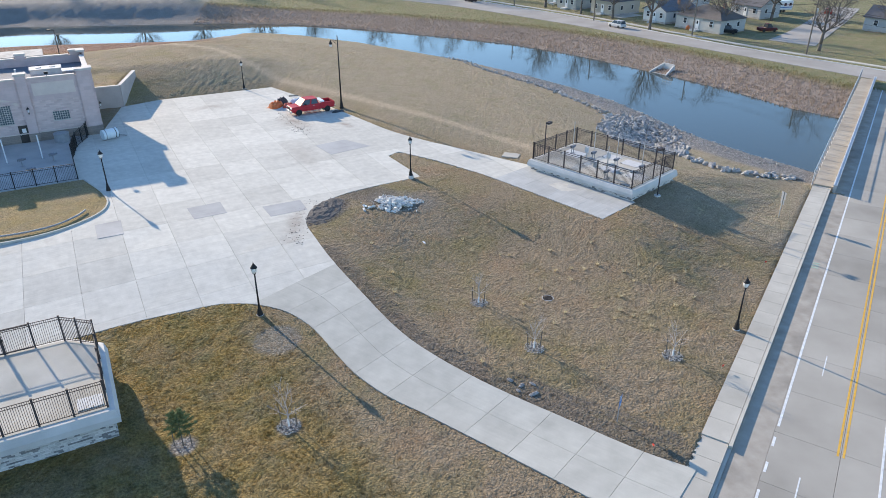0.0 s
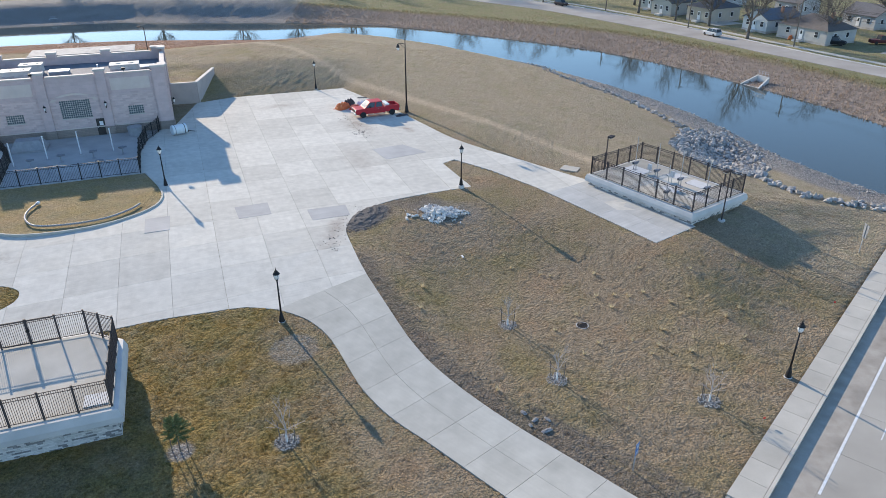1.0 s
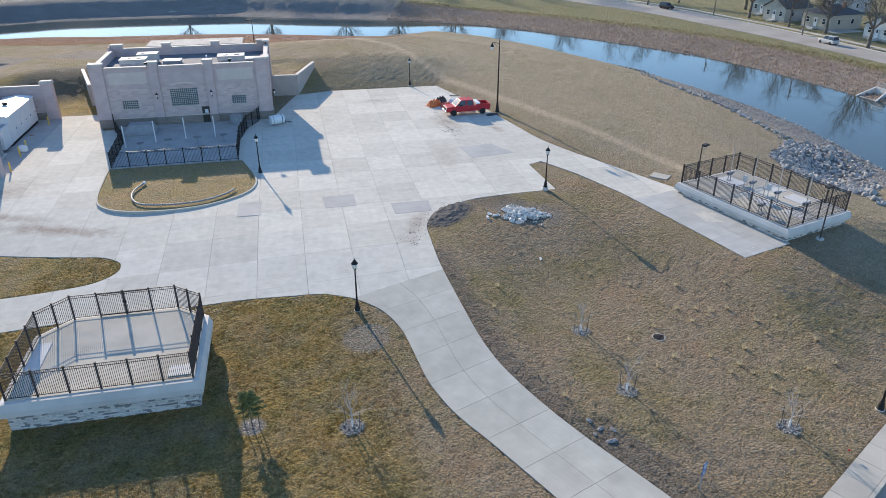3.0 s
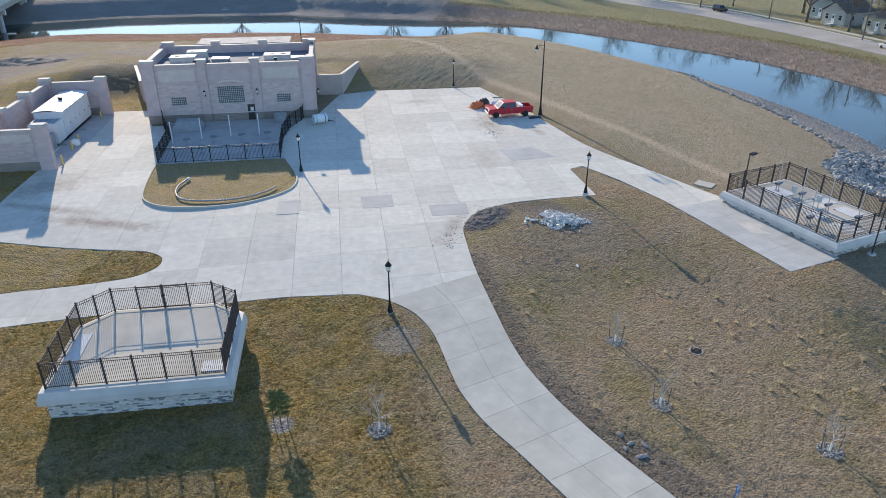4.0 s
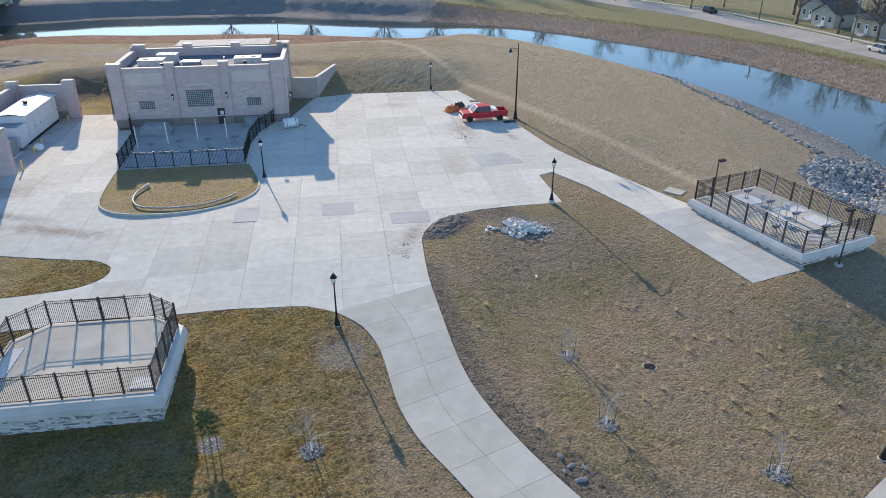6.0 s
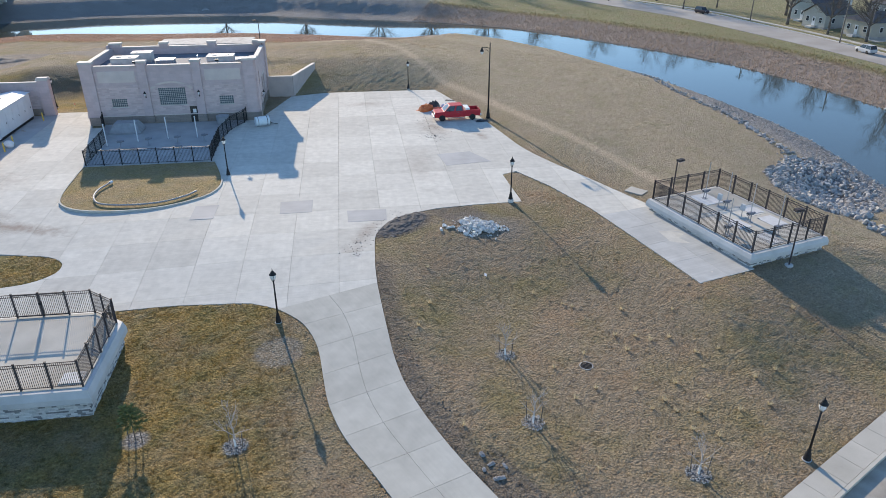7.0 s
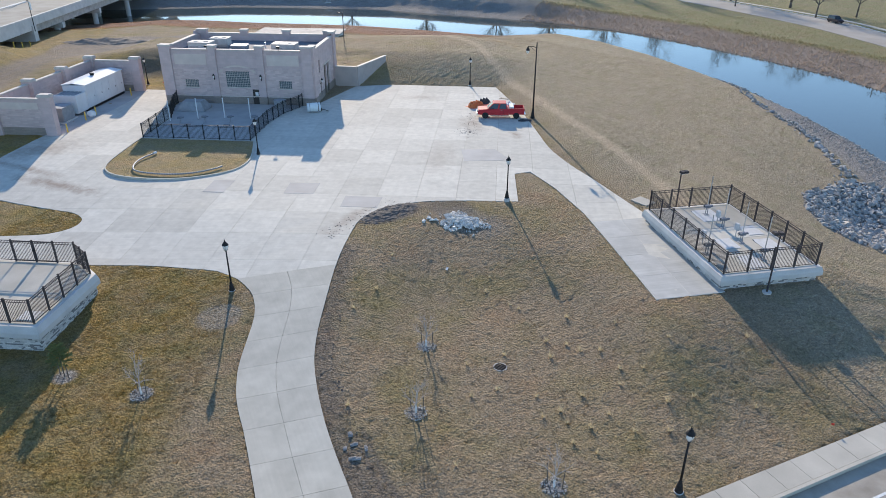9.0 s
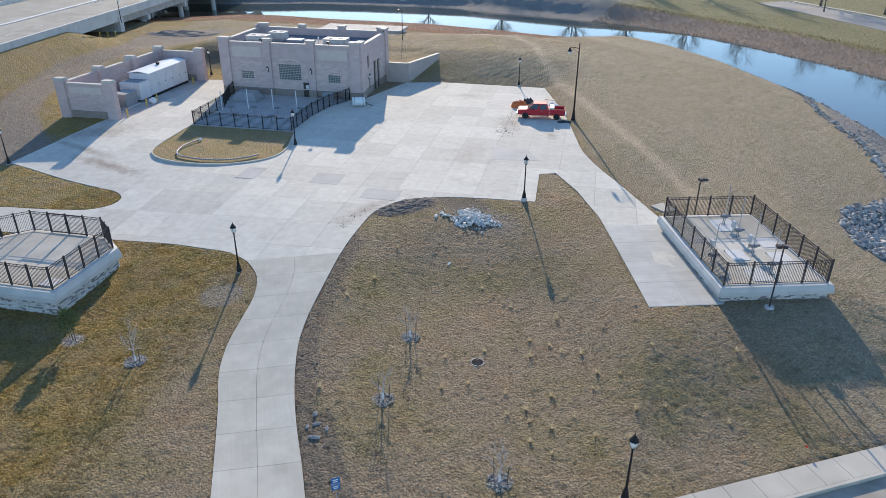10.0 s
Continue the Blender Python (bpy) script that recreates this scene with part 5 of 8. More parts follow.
def rest_material(src, name):
    """The joined stones vary from stone to stone as the single ones do."""
    m = src.copy()
    m.name = name
    geo = m.node_tree.nodes.new("ShaderNodeNewGeometry")
    for n_ in list(m.node_tree.nodes):
        if n_.type == 'OBJECT_INFO':
            for l_ in list(n_.outputs["Random"].links):
                m.node_tree.links.new(geo.outputs["Random Per Island"], l_.to_socket)
    return m


STONE_REST, STONE_DARK_REST = rest_material(STONE, "split_stone_rest"), rest_material(STONE_DARK, "dark_split_stone_rest")


def stone_courses(root, stretches, z0, rows, single):
    """Lays courses of split stone along stretches of a base; single(k, row) says which are parts of their own."""
    rest = [bmesh.new(), bmesh.new()]
    for k, (p, q) in enumerate(stretches):
        p, q = Vector((*p, 0)), Vector((*q, 0))
        L_, ang = (q - p).length, math.degrees(math.atan2((q - p).y, (q - p).x))
        n = Vector(((q - p).y, -(q - p).x, 0)).normalized()
        for row in range(rows):
            x = -0.05 if row % 2 else 0.0
            while x < L_ - 0.1:
                s_ = random.choice(stone_sizes)
                if x + s_ > L_:
                    s_ = min(stone_sizes, key=lambda v: abs(v - (L_ - x)))
                dk = int(random.random() < 0.27)
                c = p + (q - p).normalized() * x + n * (0.05 + random.uniform(0, 0.02))
                mm = Matrix.Translation((c.x, c.y, z0 + row * ROW_)) @ pose(0, 0, 0, 0, 0, ang)
                if single(k, row):
                    piece("stone", stone_me[(s_, dk)], root, mm)
                else:
                    box(rest[dk], 0.005, 0, 0.005, s_ - 0.005, 0.07, 0.105, m=mm)
                x += s_
    for bm_, mt in zip(rest, (STONE_REST, STONE_DARK_REST)):
        tagged(part("stone_facing", bm_, mt, root), kind="stuff")


stone_courses(deck, list(zip(OUT, OUT[1:] + OUT[:1])), -0.92, 12, lambda k, row: k == 1 or (k == 0 and row > 8))
fence("fence", DM, [(0.12, 0.12), (10.48, 0.12), (10.48, 7.15), (8.65, 8.68), (1.85, 8.68), (0.12, 6.95), (0.12, 0.12)], [6, 4, 2, 4, 2, 4], 1.32,
      "dark bronze steel picket fence round the deck", 1.83, 0.115)
gate = empty("deck_gate", DM @ pose(5.25, 8.68, 1.32), "closed double-leaf bronze gate in the deck fence", "gate")
for s_ in (-1, 1):
    lf = part("leaf", bx(min(0.05 * s_, 1.62 * s_), -0.03, 0.06, max(0.05 * s_, 1.62 * s_), 0.03, 0.16), BRONZE, gate)
    part("leaf_rail", bx(min(0.05 * s_, 1.62 * s_), -0.028, 1.72, max(0.05 * s_, 1.62 * s_), 0.028, 1.78), BRONZE, lf)
    part("stile", bx(0.05 * s_ - 0.03, -0.035, 0.03, 0.05 * s_ + 0.03, 0.035, 1.9), BRONZE, lf)
part("latch_box", bx(-0.1, -0.09, 0.95, 0.1, 0.09, 1.12, bevel=0.01), BLACK, gate)
part("drop_rod", tb((0.12, 0.06, 0.0), (0.12, 0.06, 0.8), 0.015, n=6), GALV, gate)

# ---- valve platform by the river ----
PA, PB = np.array((0.699, -0.715)), np.array((0.715, 0.699))
PF = np.array((9.6, 71.4))
PM = pose(PF[0], PF[1], 0, 0, 0, math.degrees(math.atan2(PA[1], PA[0])))
POUT = [(0, 0), (12.4, 0), (12.4, 8.0), (0, 8.0)]
pad = empty("valve_platform", PM, "raised concrete valve platform on a stone base", "platform")
bm = bmesh.new()
prism(bm, POUT, -0.6, 1.3)
part("core", bm, MORTAR, pad)
bm = bmesh.new()
rings = [[bm.verts.new((x, y, z)) for x, y in pl] for pl, z in ((grow(POUT, 0.05), 1.26), (grow(POUT, 0.32), 1.3), (grow(POUT, 0.32), 1.62), (grow(POUT, 0.2), 1.98), (grow(POUT, -0.02), 2.0))]
for a, b in zip(rings, rings[1:]):
    for k in range(4):
        bm.faces.new((a[k], a[(k + 1) % 4], b[(k + 1) % 4], b[k]))
bm.faces.new(rings[0][::-1])
bm.faces.new(rings[-1])
part("cast_band", bm, CAST, pad, "sloped cast concrete band")
for (a0, b0, a1, b1), m_ in (((0.1, 0.1, 12.3, 2.2), CONCRETE_WALK), ((0.1, 2.22, 4.8, 7.9), CONCRETE_WALK), ((4.82, 2.22, 6.9, 7.9), CONCRETE), ((6.92, 2.22, 9.4, 7.9), CONCRETE_WALK), ((9.42, 2.22, 12.3, 7.9), CONCRETE)):
    part("deck_slab", bx(a0, b0, 1.95, a1, b1, 2.04, bevel=0.01), m_, pad)
for a0, b0, a1, b1 in ((1.0, 3.6, 3.4, 5.6), (4.9, 5.9, 6.6, 7.3), (7.4, 5.6, 9.4, 7.2), (9.9, 2.6, 11.9, 4.0), (6.8, 2.5, 8.6, 3.9)):
    p = part("hatch", bx(a0, b0, 2.04, a1, b1, 2.07, bevel=0.01), LIGHT_HATCH, pad, "pale aluminium floor hatch")
    part("hinge", bx(a0 + 0.1, b0 - 0.02, 2.06, a0 + 0.3, b0 + 0.02, 2.14), GREY_METAL, p)
stone_courses(pad, list(zip(POUT, POUT[1:] + POUT[:1])), 0.6, 6, lambda k, row: k < 2 and row > 1)
fence("fence", PM, [(0.1, 0.1), (12.3, 0.1), (12.3, 7.9), (0.1, 7.9), (0.1, 0.1)], [6, 4, 6, 4], 2.02, "dark bronze steel picket fence round the platform", 1.83, 0.12)
for x, y, t_ in ((2.0, 4.6, 4.6), (4.8, 4.5, 4.6), (7.7, 4.4, 4.6), (10.7, 4.4, 4.6), (9.0, 0.6, 4.3)):
    valve_stand(PM @ pose(x, y, 2.04, 0, 0, 90) @ Matrix.Scale(0.78, 4), "grey valve actuator with a tall stem cover", "platform valves", t_)
for x, y in ((3.9, 4.5), (6.6, 4.6), (7.3, 1.2)):
    r = empty("control_box", PM @ pose(x, y, 2.04), "small pale control box on a post", "control box", "control boxes")
    part("post", tb((0, 0, 0), (0, 0, 0.7), 0.04), GALV, r)
    part("housing", bx(-0.2, -0.12, 0.6, 0.2, 0.12, 1.2, bevel=0.02), LIGHT_HATCH, r)


def flood_pole(m, hgt, label):
    r = empty("flood_lamp", m, label, "lamp", "area floodlights")
    part("footing", tb((0, 0, -0.4), (0, 0, 0.12), 0.33, n=18), CAST, r, "round concrete footing")
    part("pole", tb((0, 0, 0.12), (0, 0, hgt), 0.065, 0.055, n=8), BRONZE, r)
    part("bracket", bx(-0.03, -0.03, hgt - 0.06, 0.03, 0.22, hgt - 0.01), BRONZE, r)
    for x in (-0.2, 0.2):
        hd = part("head", bx(x - 0.17, 0.12, hgt - 0.1, x + 0.17, 0.56, hgt + 0.12, bevel=0.03), BRONZE, r)
        part("lens", bx(x - 0.13, 0.16, hgt - 0.125, x + 0.13, 0.52, hgt - 0.1), LAMP_GLASS, hd)
    return r


flood_pole(pose(21.3, 64.0, h(21.3, 64.0), 0, 0, 36), 4.75, "bronze twin floodlight pole beside the platform")
flood_pole(pose(11.35, 74.2, h(11.35, 74.2), 0, 0, -126), 4.3, "bronze twin floodlight pole beside the platform")
bm = bx(-0.95, -0.75, -0.2, 0.95, 0.75, 0.08, bevel=0.02)
tagged(mesh_object("precast_lid", bm, CONCRETE_WALK), "pale precast concrete vault lid in grass", "vault lid").matrix_world = pose(7.8, 75.9, h(7.8, 75.9), 0, 0, -20)


# ---- street lamps ----
def lantern_parts(r, z, s=1.0):
    part("collar", turned([(0.05, z - 0.12), (0.09, z - 0.08), (0.06, z - 0.02), (0.13, z)], 12), BLACK, r)
    g = part("globe", turned([(0.12, z), (0.19, z + 0.18), (0.21, z + 0.38), (0.2, z + 0.42)], 14), LAMP_GLASS, r, "pale lantern glass", True)
    for k in range(4):
        a = math.pi / 4 + k * math.pi / 2
        bm = bmesh.new()
        tube(bm, (0.13 * math.cos(a), 0.13 * math.sin(a), z), (0.225 * math.cos(a), 0.225 * math.sin(a), z + 0.42), 0.013, n=5)
        part("cage_rib", bm, BLACK, g)
    part("roof", turned([(0.25, z + 0.42), (0.24, z + 0.46), (0.17, z + 0.56), (0.13, z + 0.6), (0.12, z + 0.66), (0.05, z + 0.72)], 14), BLACK, r)
    part("finial", turned([(0.03, z + 0.72), (0.045, z + 0.78), (0.015, z + 0.84), (0.012, z + 0.94)], 8), BLACK, r)


def street_lamp(m, label):
    r = empty("street_lamp", m, label, "street lamp", "ornamental lamps")
    part("footing", tb((0, 0, -0.3), (0, 0, 0.06), 0.26, n=18), CAST, r, "round concrete footing")
    part("base", turned([(0.22, 0.06), (0.22, 0.14), (0.19, 0.2), (0.15, 0.5), (0.12, 0.56), (0.1, 0.74), (0.075, 0.8)], 14), BLACK, r)
    part("pole", tb((0, 0, 0.8), (0, 0, 3.45), 0.07, 0.05, n=12), BLACK, r, smooth=True)
    part("band", turned([(0.06, 2.3), (0.075, 2.33), (0.06, 2.38)], 10), BLACK, r)
    lantern_parts(r, 3.5)
    return r


L0 = street_lamp(pose(-13.35, 43.1, h(-13.35, 43.1) - 0.04), "black ornamental street lamp with a lantern head")
for x, y in ((21.3, 42.4), (-33.8, 65.3), (-30.8, 107.2), (-55.2, 41.2), (-73.6, 79.6)):
    copy_thing(L0, pose(x, y, h(x, y), 0, 0, 0))
l2 = copy_thing(L0, pose(-3.4, 68.9, h(-3.4, 68.9) + 0.28))
tagged(l2, "black ornamental street lamp on a tall concrete footing")
part("footing", tb((0, 0, -0.6), (0, 0, 0.05), 0.3, n=18), CAST, l2, "raised concrete footing")
x, y = -14.25, 96.1
r = empty("street_lamp", pose(x, y, h(x, y)), "tall black street lamp with a bracket arm", "street lamp")
part("base", turned([(0.3, 0), (0.3, 0.15), (0.24, 0.25), (0.19, 0.8), (0.16, 0.9), (0.14, 1.2), (0.11, 1.3)], 16), BLACK, r)
part("pole", tb((0, 0, 1.3), (0, 0, 9.7), 0.11, 0.07, n=12), BLACK, r, smooth=True)
part("finial", turned([(0.05, 9.7), (0.07, 9.8), (0.01, 10.0)], 8), BLACK, r)
bm = bmesh.new()
arm = Vector((-0.62, -0.78, 0)).normalized()
for k in range(8):
    t0, t1 = k / 8, (k + 1) / 8
    f = lambda t: arm * (1.25 * t) + Vector((0, 0, 9.2 + 0.25 * math.sin(t * math.pi * 0.6)))
    tube(bm, f(t0), f(t1), 0.04, n=6)
tube(bm, (0, 0, 8.7), arm * 0.9 + Vector((0, 0, 9.35)), 0.025, n=6)
part("arm", bm, BLACK, r)
t_ = arm * 1.25
bm = turned([(0.06, 9.42), (0.12, 9.3), (0.2, 9.12), (0.26, 9.0), (0.26, 8.94)], 14)
bmesh.ops.translate(bm, vec=t_, verts=bm.verts)
part("hood", bm, BLACK, r)
bm = turned([(0.2, 8.94), (0.2, 8.8), (0.13, 8.62), (0.05, 8.56)], 14)
bmesh.ops.translate(bm, vec=t_, verts=bm.verts)
part("globe", bm, LAMP_GLASS, r, "pale drop globe", True)
x, y = -61.0, 112.5
r = empty("street_lamp", pose(x, y, h(x, y)), "slender bronze area light on the dyke", "street lamp")
part("pole", tb((0, 0, 0), (0, 0, 5.2), 0.08, 0.06, n=8), BRONZE, r)
part("arm", tb((0, 0, 5.1), (-0.6, -0.2, 5.2), 0.04, n=6), BRONZE, r)
part("head", bx(-1.0, -0.35, 5.12, -0.35, 0.05, 5.28, bevel=0.02), BRONZE, r)

# ---- street with the river bridge ----
def quad_strip(t0, t1, n0, n1, z0, z1):
    bm = bmesh.new()
    prism(bm, [tuple(street(t, n)[:2]) for t, n in ((t0, n0), (t0, n1), (t1, n1), (t1, n0))], z0, z1)
    return bm


RZ0 = -0.95
road = empty("road", Matrix(), "grey concrete two-lane street with painted lines", "road", kind="structure")
SLAB = surface("street_concrete", (0.315, 0.288, 0.243), (0.435, 0.402, 0.345), 0.25, 0.92, 0.2, 40, vary=0.07, stains=0.25, spec=0.12)
GUTTER = surface("gritty_gutter", (0.33, 0.292, 0.24), (0.44, 0.40, 0.34), 1.2, 0.95, 0.4, 30, stains=0.3, spec=0.12)
for k in range(-14, 34):
    for n0, n1 in ((3.55, 7.06), (7.08, 10.6), (10.62, 14.4)):
        part("road_slab", quad_strip(k * 4.6 + 0.01, (k + 1) * 4.6 - 0.01, n0, n1, RZ0 - 0.3, RZ0), SLAB, road)
part("gutter", quad_strip(-65, 155, 1.78, 3.54, RZ0 - 0.3, RZ0 - 0.004), GUTTER, road)
side = empty("pavement_sidewalk", Matrix(), "pale concrete sidewalk with raised kerb", "pavement", kind="structure")
for k in range(-30, 27):
    t0 = k * 1.8
    part("sidewalk_slab", quad_strip(t0 + 0.012, t0 + 1.788, 0, 1.55, -1.15, -0.72 if k > 0 else (-0.72 if k < -4 else -0.8)), CONCRETE_WALK, side)
for t0, t1 in ((1.6, 48.5), (-55, -7)):
    part("kerb", quad_strip(t0, t1, 1.57, 1.77, -1.2, -0.71), CONCRETE_WALK, side)
part("dropped_kerb", quad_strip(-7, 1.6, 1.56, 1.77, -1.2, -0.9), CONCRETE_WALK, side)
part("edge_line", quad_strip(5.2, 150, 3.6, 3.74, RZ0 - 0.02, RZ0 + 0.005), WHITE_PAINT, road)
for k in range(8):
    part("dash_line", quad_strip(3.2 - k * 2.4, 4.1 - k * 2.4, 3.6, 3.74, RZ0 - 0.02, RZ0 + 0.005), WHITE_PAINT, road)
for n0 in (6.86, 7.16):
    part("centre_line", quad_strip(4.3, 150, n0, n0 + 0.12, RZ0 - 0.02, RZ0 + 0.005), YELLOW_PAINT, road)
part("lane_line", quad_strip(-6, 1.4, 5.35, 5.43, RZ0 - 0.02, RZ0 + 0.005), WHITE_PAINT, road)
part("lane_line", quad_strip(12, 14.6, 5.2, 5.27, RZ0 - 0.02, RZ0 + 0.005), WHITE_PAINT, road)
part("turn_line", quad_strip(-4, 10, 9.05, 9.17, RZ0 - 0.02, RZ0 + 0.005), WHITE_PAINT, road)
GREEN_SPRAY = surface("green_marking_paint", (0.25, 0.38, 0.28), (0.36, 0.48, 0.38), 6, 0.9, 0.1)
for a, b in ((0, 0.35), (0.45, 0.8), (0.9, 1.3)):
    part("utility_mark", quad_strip(28.2 + a, 28.4 + a, 2.5, 3.0, RZ0 - 0.02, RZ0 + 0.004), GREEN_SPRAY, road)
bridge = empty("river_bridge", Matrix(), "concrete river bridge with a railed sidewalk", "bridge", kind="structure")
part("deck", quad_strip(48.6, 108, -0.4, 15, -1.9, -1.26), CAST, bridge)
BRIDGE_WALK = surface("tan_bridge_concrete", (0.36, 0.31, 0.245), (0.48, 0.42, 0.335), 0.6, 0.9, 0.15, 25, vary=0.05, stains=0.2, spec=0.15)
for k in range(33):
    part("sidewalk_slab", quad_strip(48.6 + k * 1.8 + 0.012, 50.38 + k * 1.8, 0.0, 1.95, -1.25, -0.55), BRIDGE_WALK, bridge)
WORN = surface("weathered_parapet", (0.33, 0.31, 0.285), (0.5, 0.475, 0.44), 1.5, 0.9, 0.3, 18, stains=0.3)
part("parapet", quad_strip(48.0, 108, 1.97, 2.25, -1.25, -0.16), WORN, bridge)
part("parapet_cap", quad_strip(47.9, 108.1, 1.92, 2.3, -0.16, -0.08), CAST, bridge)
for n_, z_ in ((-0.12, 1.05), (-0.12, 0.72)):
    bm = bmesh.new()
    tube(bm, street(48.4, n_, z_), street(108, n_, z_), 0.045, n=6)
    part("rail", bm, GALV, bridge)
railpost = shared("rail_post", bx(-0.05, -0.05, -0.9, 0.05, 0.05, 1.1), GREY_METAL)
for k in range(26):
    piece("rail_post", railpost, bridge, Matrix.Translation(street(48.5 + k * 2.38, -0.12)))
part("parapet", quad_strip(48.0, 108, 14.5, 14.9, -1.25, 0.0), WORN, bridge)
for t in (62, 82, 96):
    part("pier", quad_strip(t - 0.5, t + 0.5, 0.2, 14.4, -4.4, -1.91), CAST, bridge)


# ---- signs ----
def sign_post(m, hgt, plates, label, category="sign"):
    r = empty("road_sign", m, label, category)
    part("post", bx(-0.03, -0.03, -0.3, 0.03, 0.03, hgt), GALV, r)
    for z0, z1, w, mat_ in plates:
        p = part("plate", bx(-w / 2, -0.05, z0, w / 2, -0.035, z1), mat_, r)
        part("lettering", bx(-w * 0.32, -0.056, z0 + (z1 - z0) * 0.55, w * 0.32, -0.05, z0 + (z1 - z0) * 0.72), PAPER, p, "illegible line of writing")
        part("lettering", bx(-w * 0.25, -0.056, z0 + (z1 - z0) * 0.25, w * 0.25, -0.05, z0 + (z1 - z0) * 0.4), PAPER, p, "illegible line of writing")
    return r


BLUE = surface("blue_sign_face", (0.03, 0.14, 0.35), (0.05, 0.18, 0.42), 3, 0.4, 0.0)
SIGN_GREY = surface("sign_back", (0.25, 0.27, 0.30), (0.36, 0.38, 0.41), 3, 0.45, 0.02, metal=0.4)
sx, sy = 10.4, 32.4
sign_post(pose(sx, sy, h(sx, sy), 0, 0, 60), 1.9, [(1.55, 1.95, 0.45, BLUE), (1.15, 1.5, 0.45, BLUE)], "small blue and white sign on a thin post")
sx, sy = 32.9, 62.2
sign_post(pose(sx, sy, h(sx, sy), 0, 0, 95), 2.7, [(1.95, 2.7, 0.75, SIGN_GREY), (1.45, 1.9, 0.6, SIGN_GREY)], "grey backed route signs on a steel post")
RED = surface("red_flag", (0.6, 0.05, 0.03), (0.75, 0.09, 0.05), 4, 0.7, 0.0)
flag = empty("marker_flag", pose(27.3, 52.1, h(27.3, 52.1)), "small red utility marker flag in the grass", "flag", "marker flags")
part("wire", tb((0, 0, -0.1), (0, 0, 0.5), 0.006, n=4), GALV, flag)
part("pennant", bx(0, -0.006, 0.36, 0.16, 0.006, 0.5), RED, flag)
for x, y in ((11.9, 29.9), (18.4, 37.4), (-71.5, 80.8), (-112, 76), (-104, 66)):
    copy_thing(flag, pose(x, y, h(x, y), 0, 0, 40 * x))

# ---- stones ----
def rock_mesh(seed, r=0.5, mat_=None):
    bm = bmesh.new()
    bmesh.ops.create_icosphere(bm, subdivisions=1, radius=r)
    off = Vector((seed * 3.1, seed * 1.7, seed * 0.9))
    for v in bm.verts:
        v.co *= 0.85 + 0.55 * noise.noise(v.co * 1.7 / r * 0.5 + off)
        v.co.z *= 0.6
    return shared("rock", bm, mat_ or ROCK)


def chunk_mesh(seed, r=0.5, mat_=None):
    """An angular broken block."""
    rnd = random.Random(seed)
    bm = bmesh.new()
    bmesh.ops.create_cube(bm, size=1)
    a, b, c = rnd.uniform(0.8, 1.4), rnd.uniform(0.6, 1.0), rnd.uniform(0.35, 0.7)
    for v in bm.verts:
        v.co = Vector((v.co.x * a * rnd.uniform(0.6, 1.1), v.co.y * b * rnd.uniform(0.6, 1.1), v.co.z * c * rnd.uniform(0.5, 1.1))) * (r * 1.7)
    bmesh.ops.triangulate(bm, faces=bm.faces[:])
    return shared("rock", bm, mat_ or ROCK)


ROCKS = [rock_mesh(k) if k % 3 else chunk_mesh(k) for k in range(9)]
random.seed(5)
pile = empty("riprap_outfall", pose(24.5, 88, h(24.5, 88)), "slope of pale broken riprap stone at the outlet", "rock slope")
pinv = pile.matrix_world.inverted()
k = 0
while k < 298:
    px, py = random.uniform(18, 32), random.uniform(78.5, 99.5)
    if not bool(inside(SCOUR, np.array([px]), np.array([py]))[0]) or (px > 29 and random.random() < 0.5):
        continue
    s_ = random.uniform(0.45, 0.9)
    piece("rock", random.choice(ROCKS), pile, pinv @ pose(px, py, h(px, py) + 0.12 * s_, random.uniform(0, 360), random.uniform(-30, 30), random.uniform(0, 360)) @ Matrix.Scale(s_, 4))
    k += 1


def scatter_stones(name, spots, label, category, mat_, heap=None, broken=False):
    """Many small stones in one mesh; spots: x, y, size."""
    vs, fs = [], []
    tm = []
    for k in range(6):
        me = (chunk_mesh if broken else rock_mesh)(20 + k, 0.5, mat_)
        tm.append(([v.co.copy() for v in me.vertices], [tuple(p.vertices) for p in me.polygons]))
    for x, y, s_ in spots:
        tv, tf = random.choice(tm)
        m = pose(x, y, h(x, y) + s_ * 0.12 + (heap(x, y) if heap else 0.0), random.uniform(0, 360), random.uniform(-25, 25), random.uniform(0, 360)) @ Matrix.Scale(s_, 4)
        b = len(vs)
        vs += [tuple(m @ v) for v in tv]
        fs += [tuple(i + b for i in f) for f in tf]
    me = bpy.data.meshes.new(name)
    me.from_pydata(vs, [], fs)
    me.materials.append(mat_)
    return tagged(new(name, me), label, category, kind="stuff")


ROCK_ISLE = ROCK.copy()
ROCK_ISLE.name = "riprap_mix"
_nt = ROCK_ISLE.node_tree
_geo = _nt.nodes.new("ShaderNodeNewGeometry")
for n_ in list(_nt.nodes):
    if n_.type == 'OBJECT_INFO':
        for l_ in list(n_.outputs["Random"].links):
            _nt.links.new(_geo.outputs["Random Per Island"], l_.to_socket)
ROCKLINE = curve_through([(39.5, 73.4), (36, 73.6), (32.7, 74.2), (30, 77), (28.6, 80.5)], 0.5)
spots = []
while len(spots) < 1500:
    px, py = random.uniform(18, 32), random.uniform(78.5, 99.5)
    if bool(inside(SCOUR, np.array([px]), np.array([py]))[0]):
        spots.append((px, py, random.uniform(0.22, 0.66)))
for x, y in ROCKLINE:
    for k in range(5):
        spots.append((x + random.gauss(0, 0.55), y + random.gauss(0, 0.55), random.uniform(0.35, 0.95)))
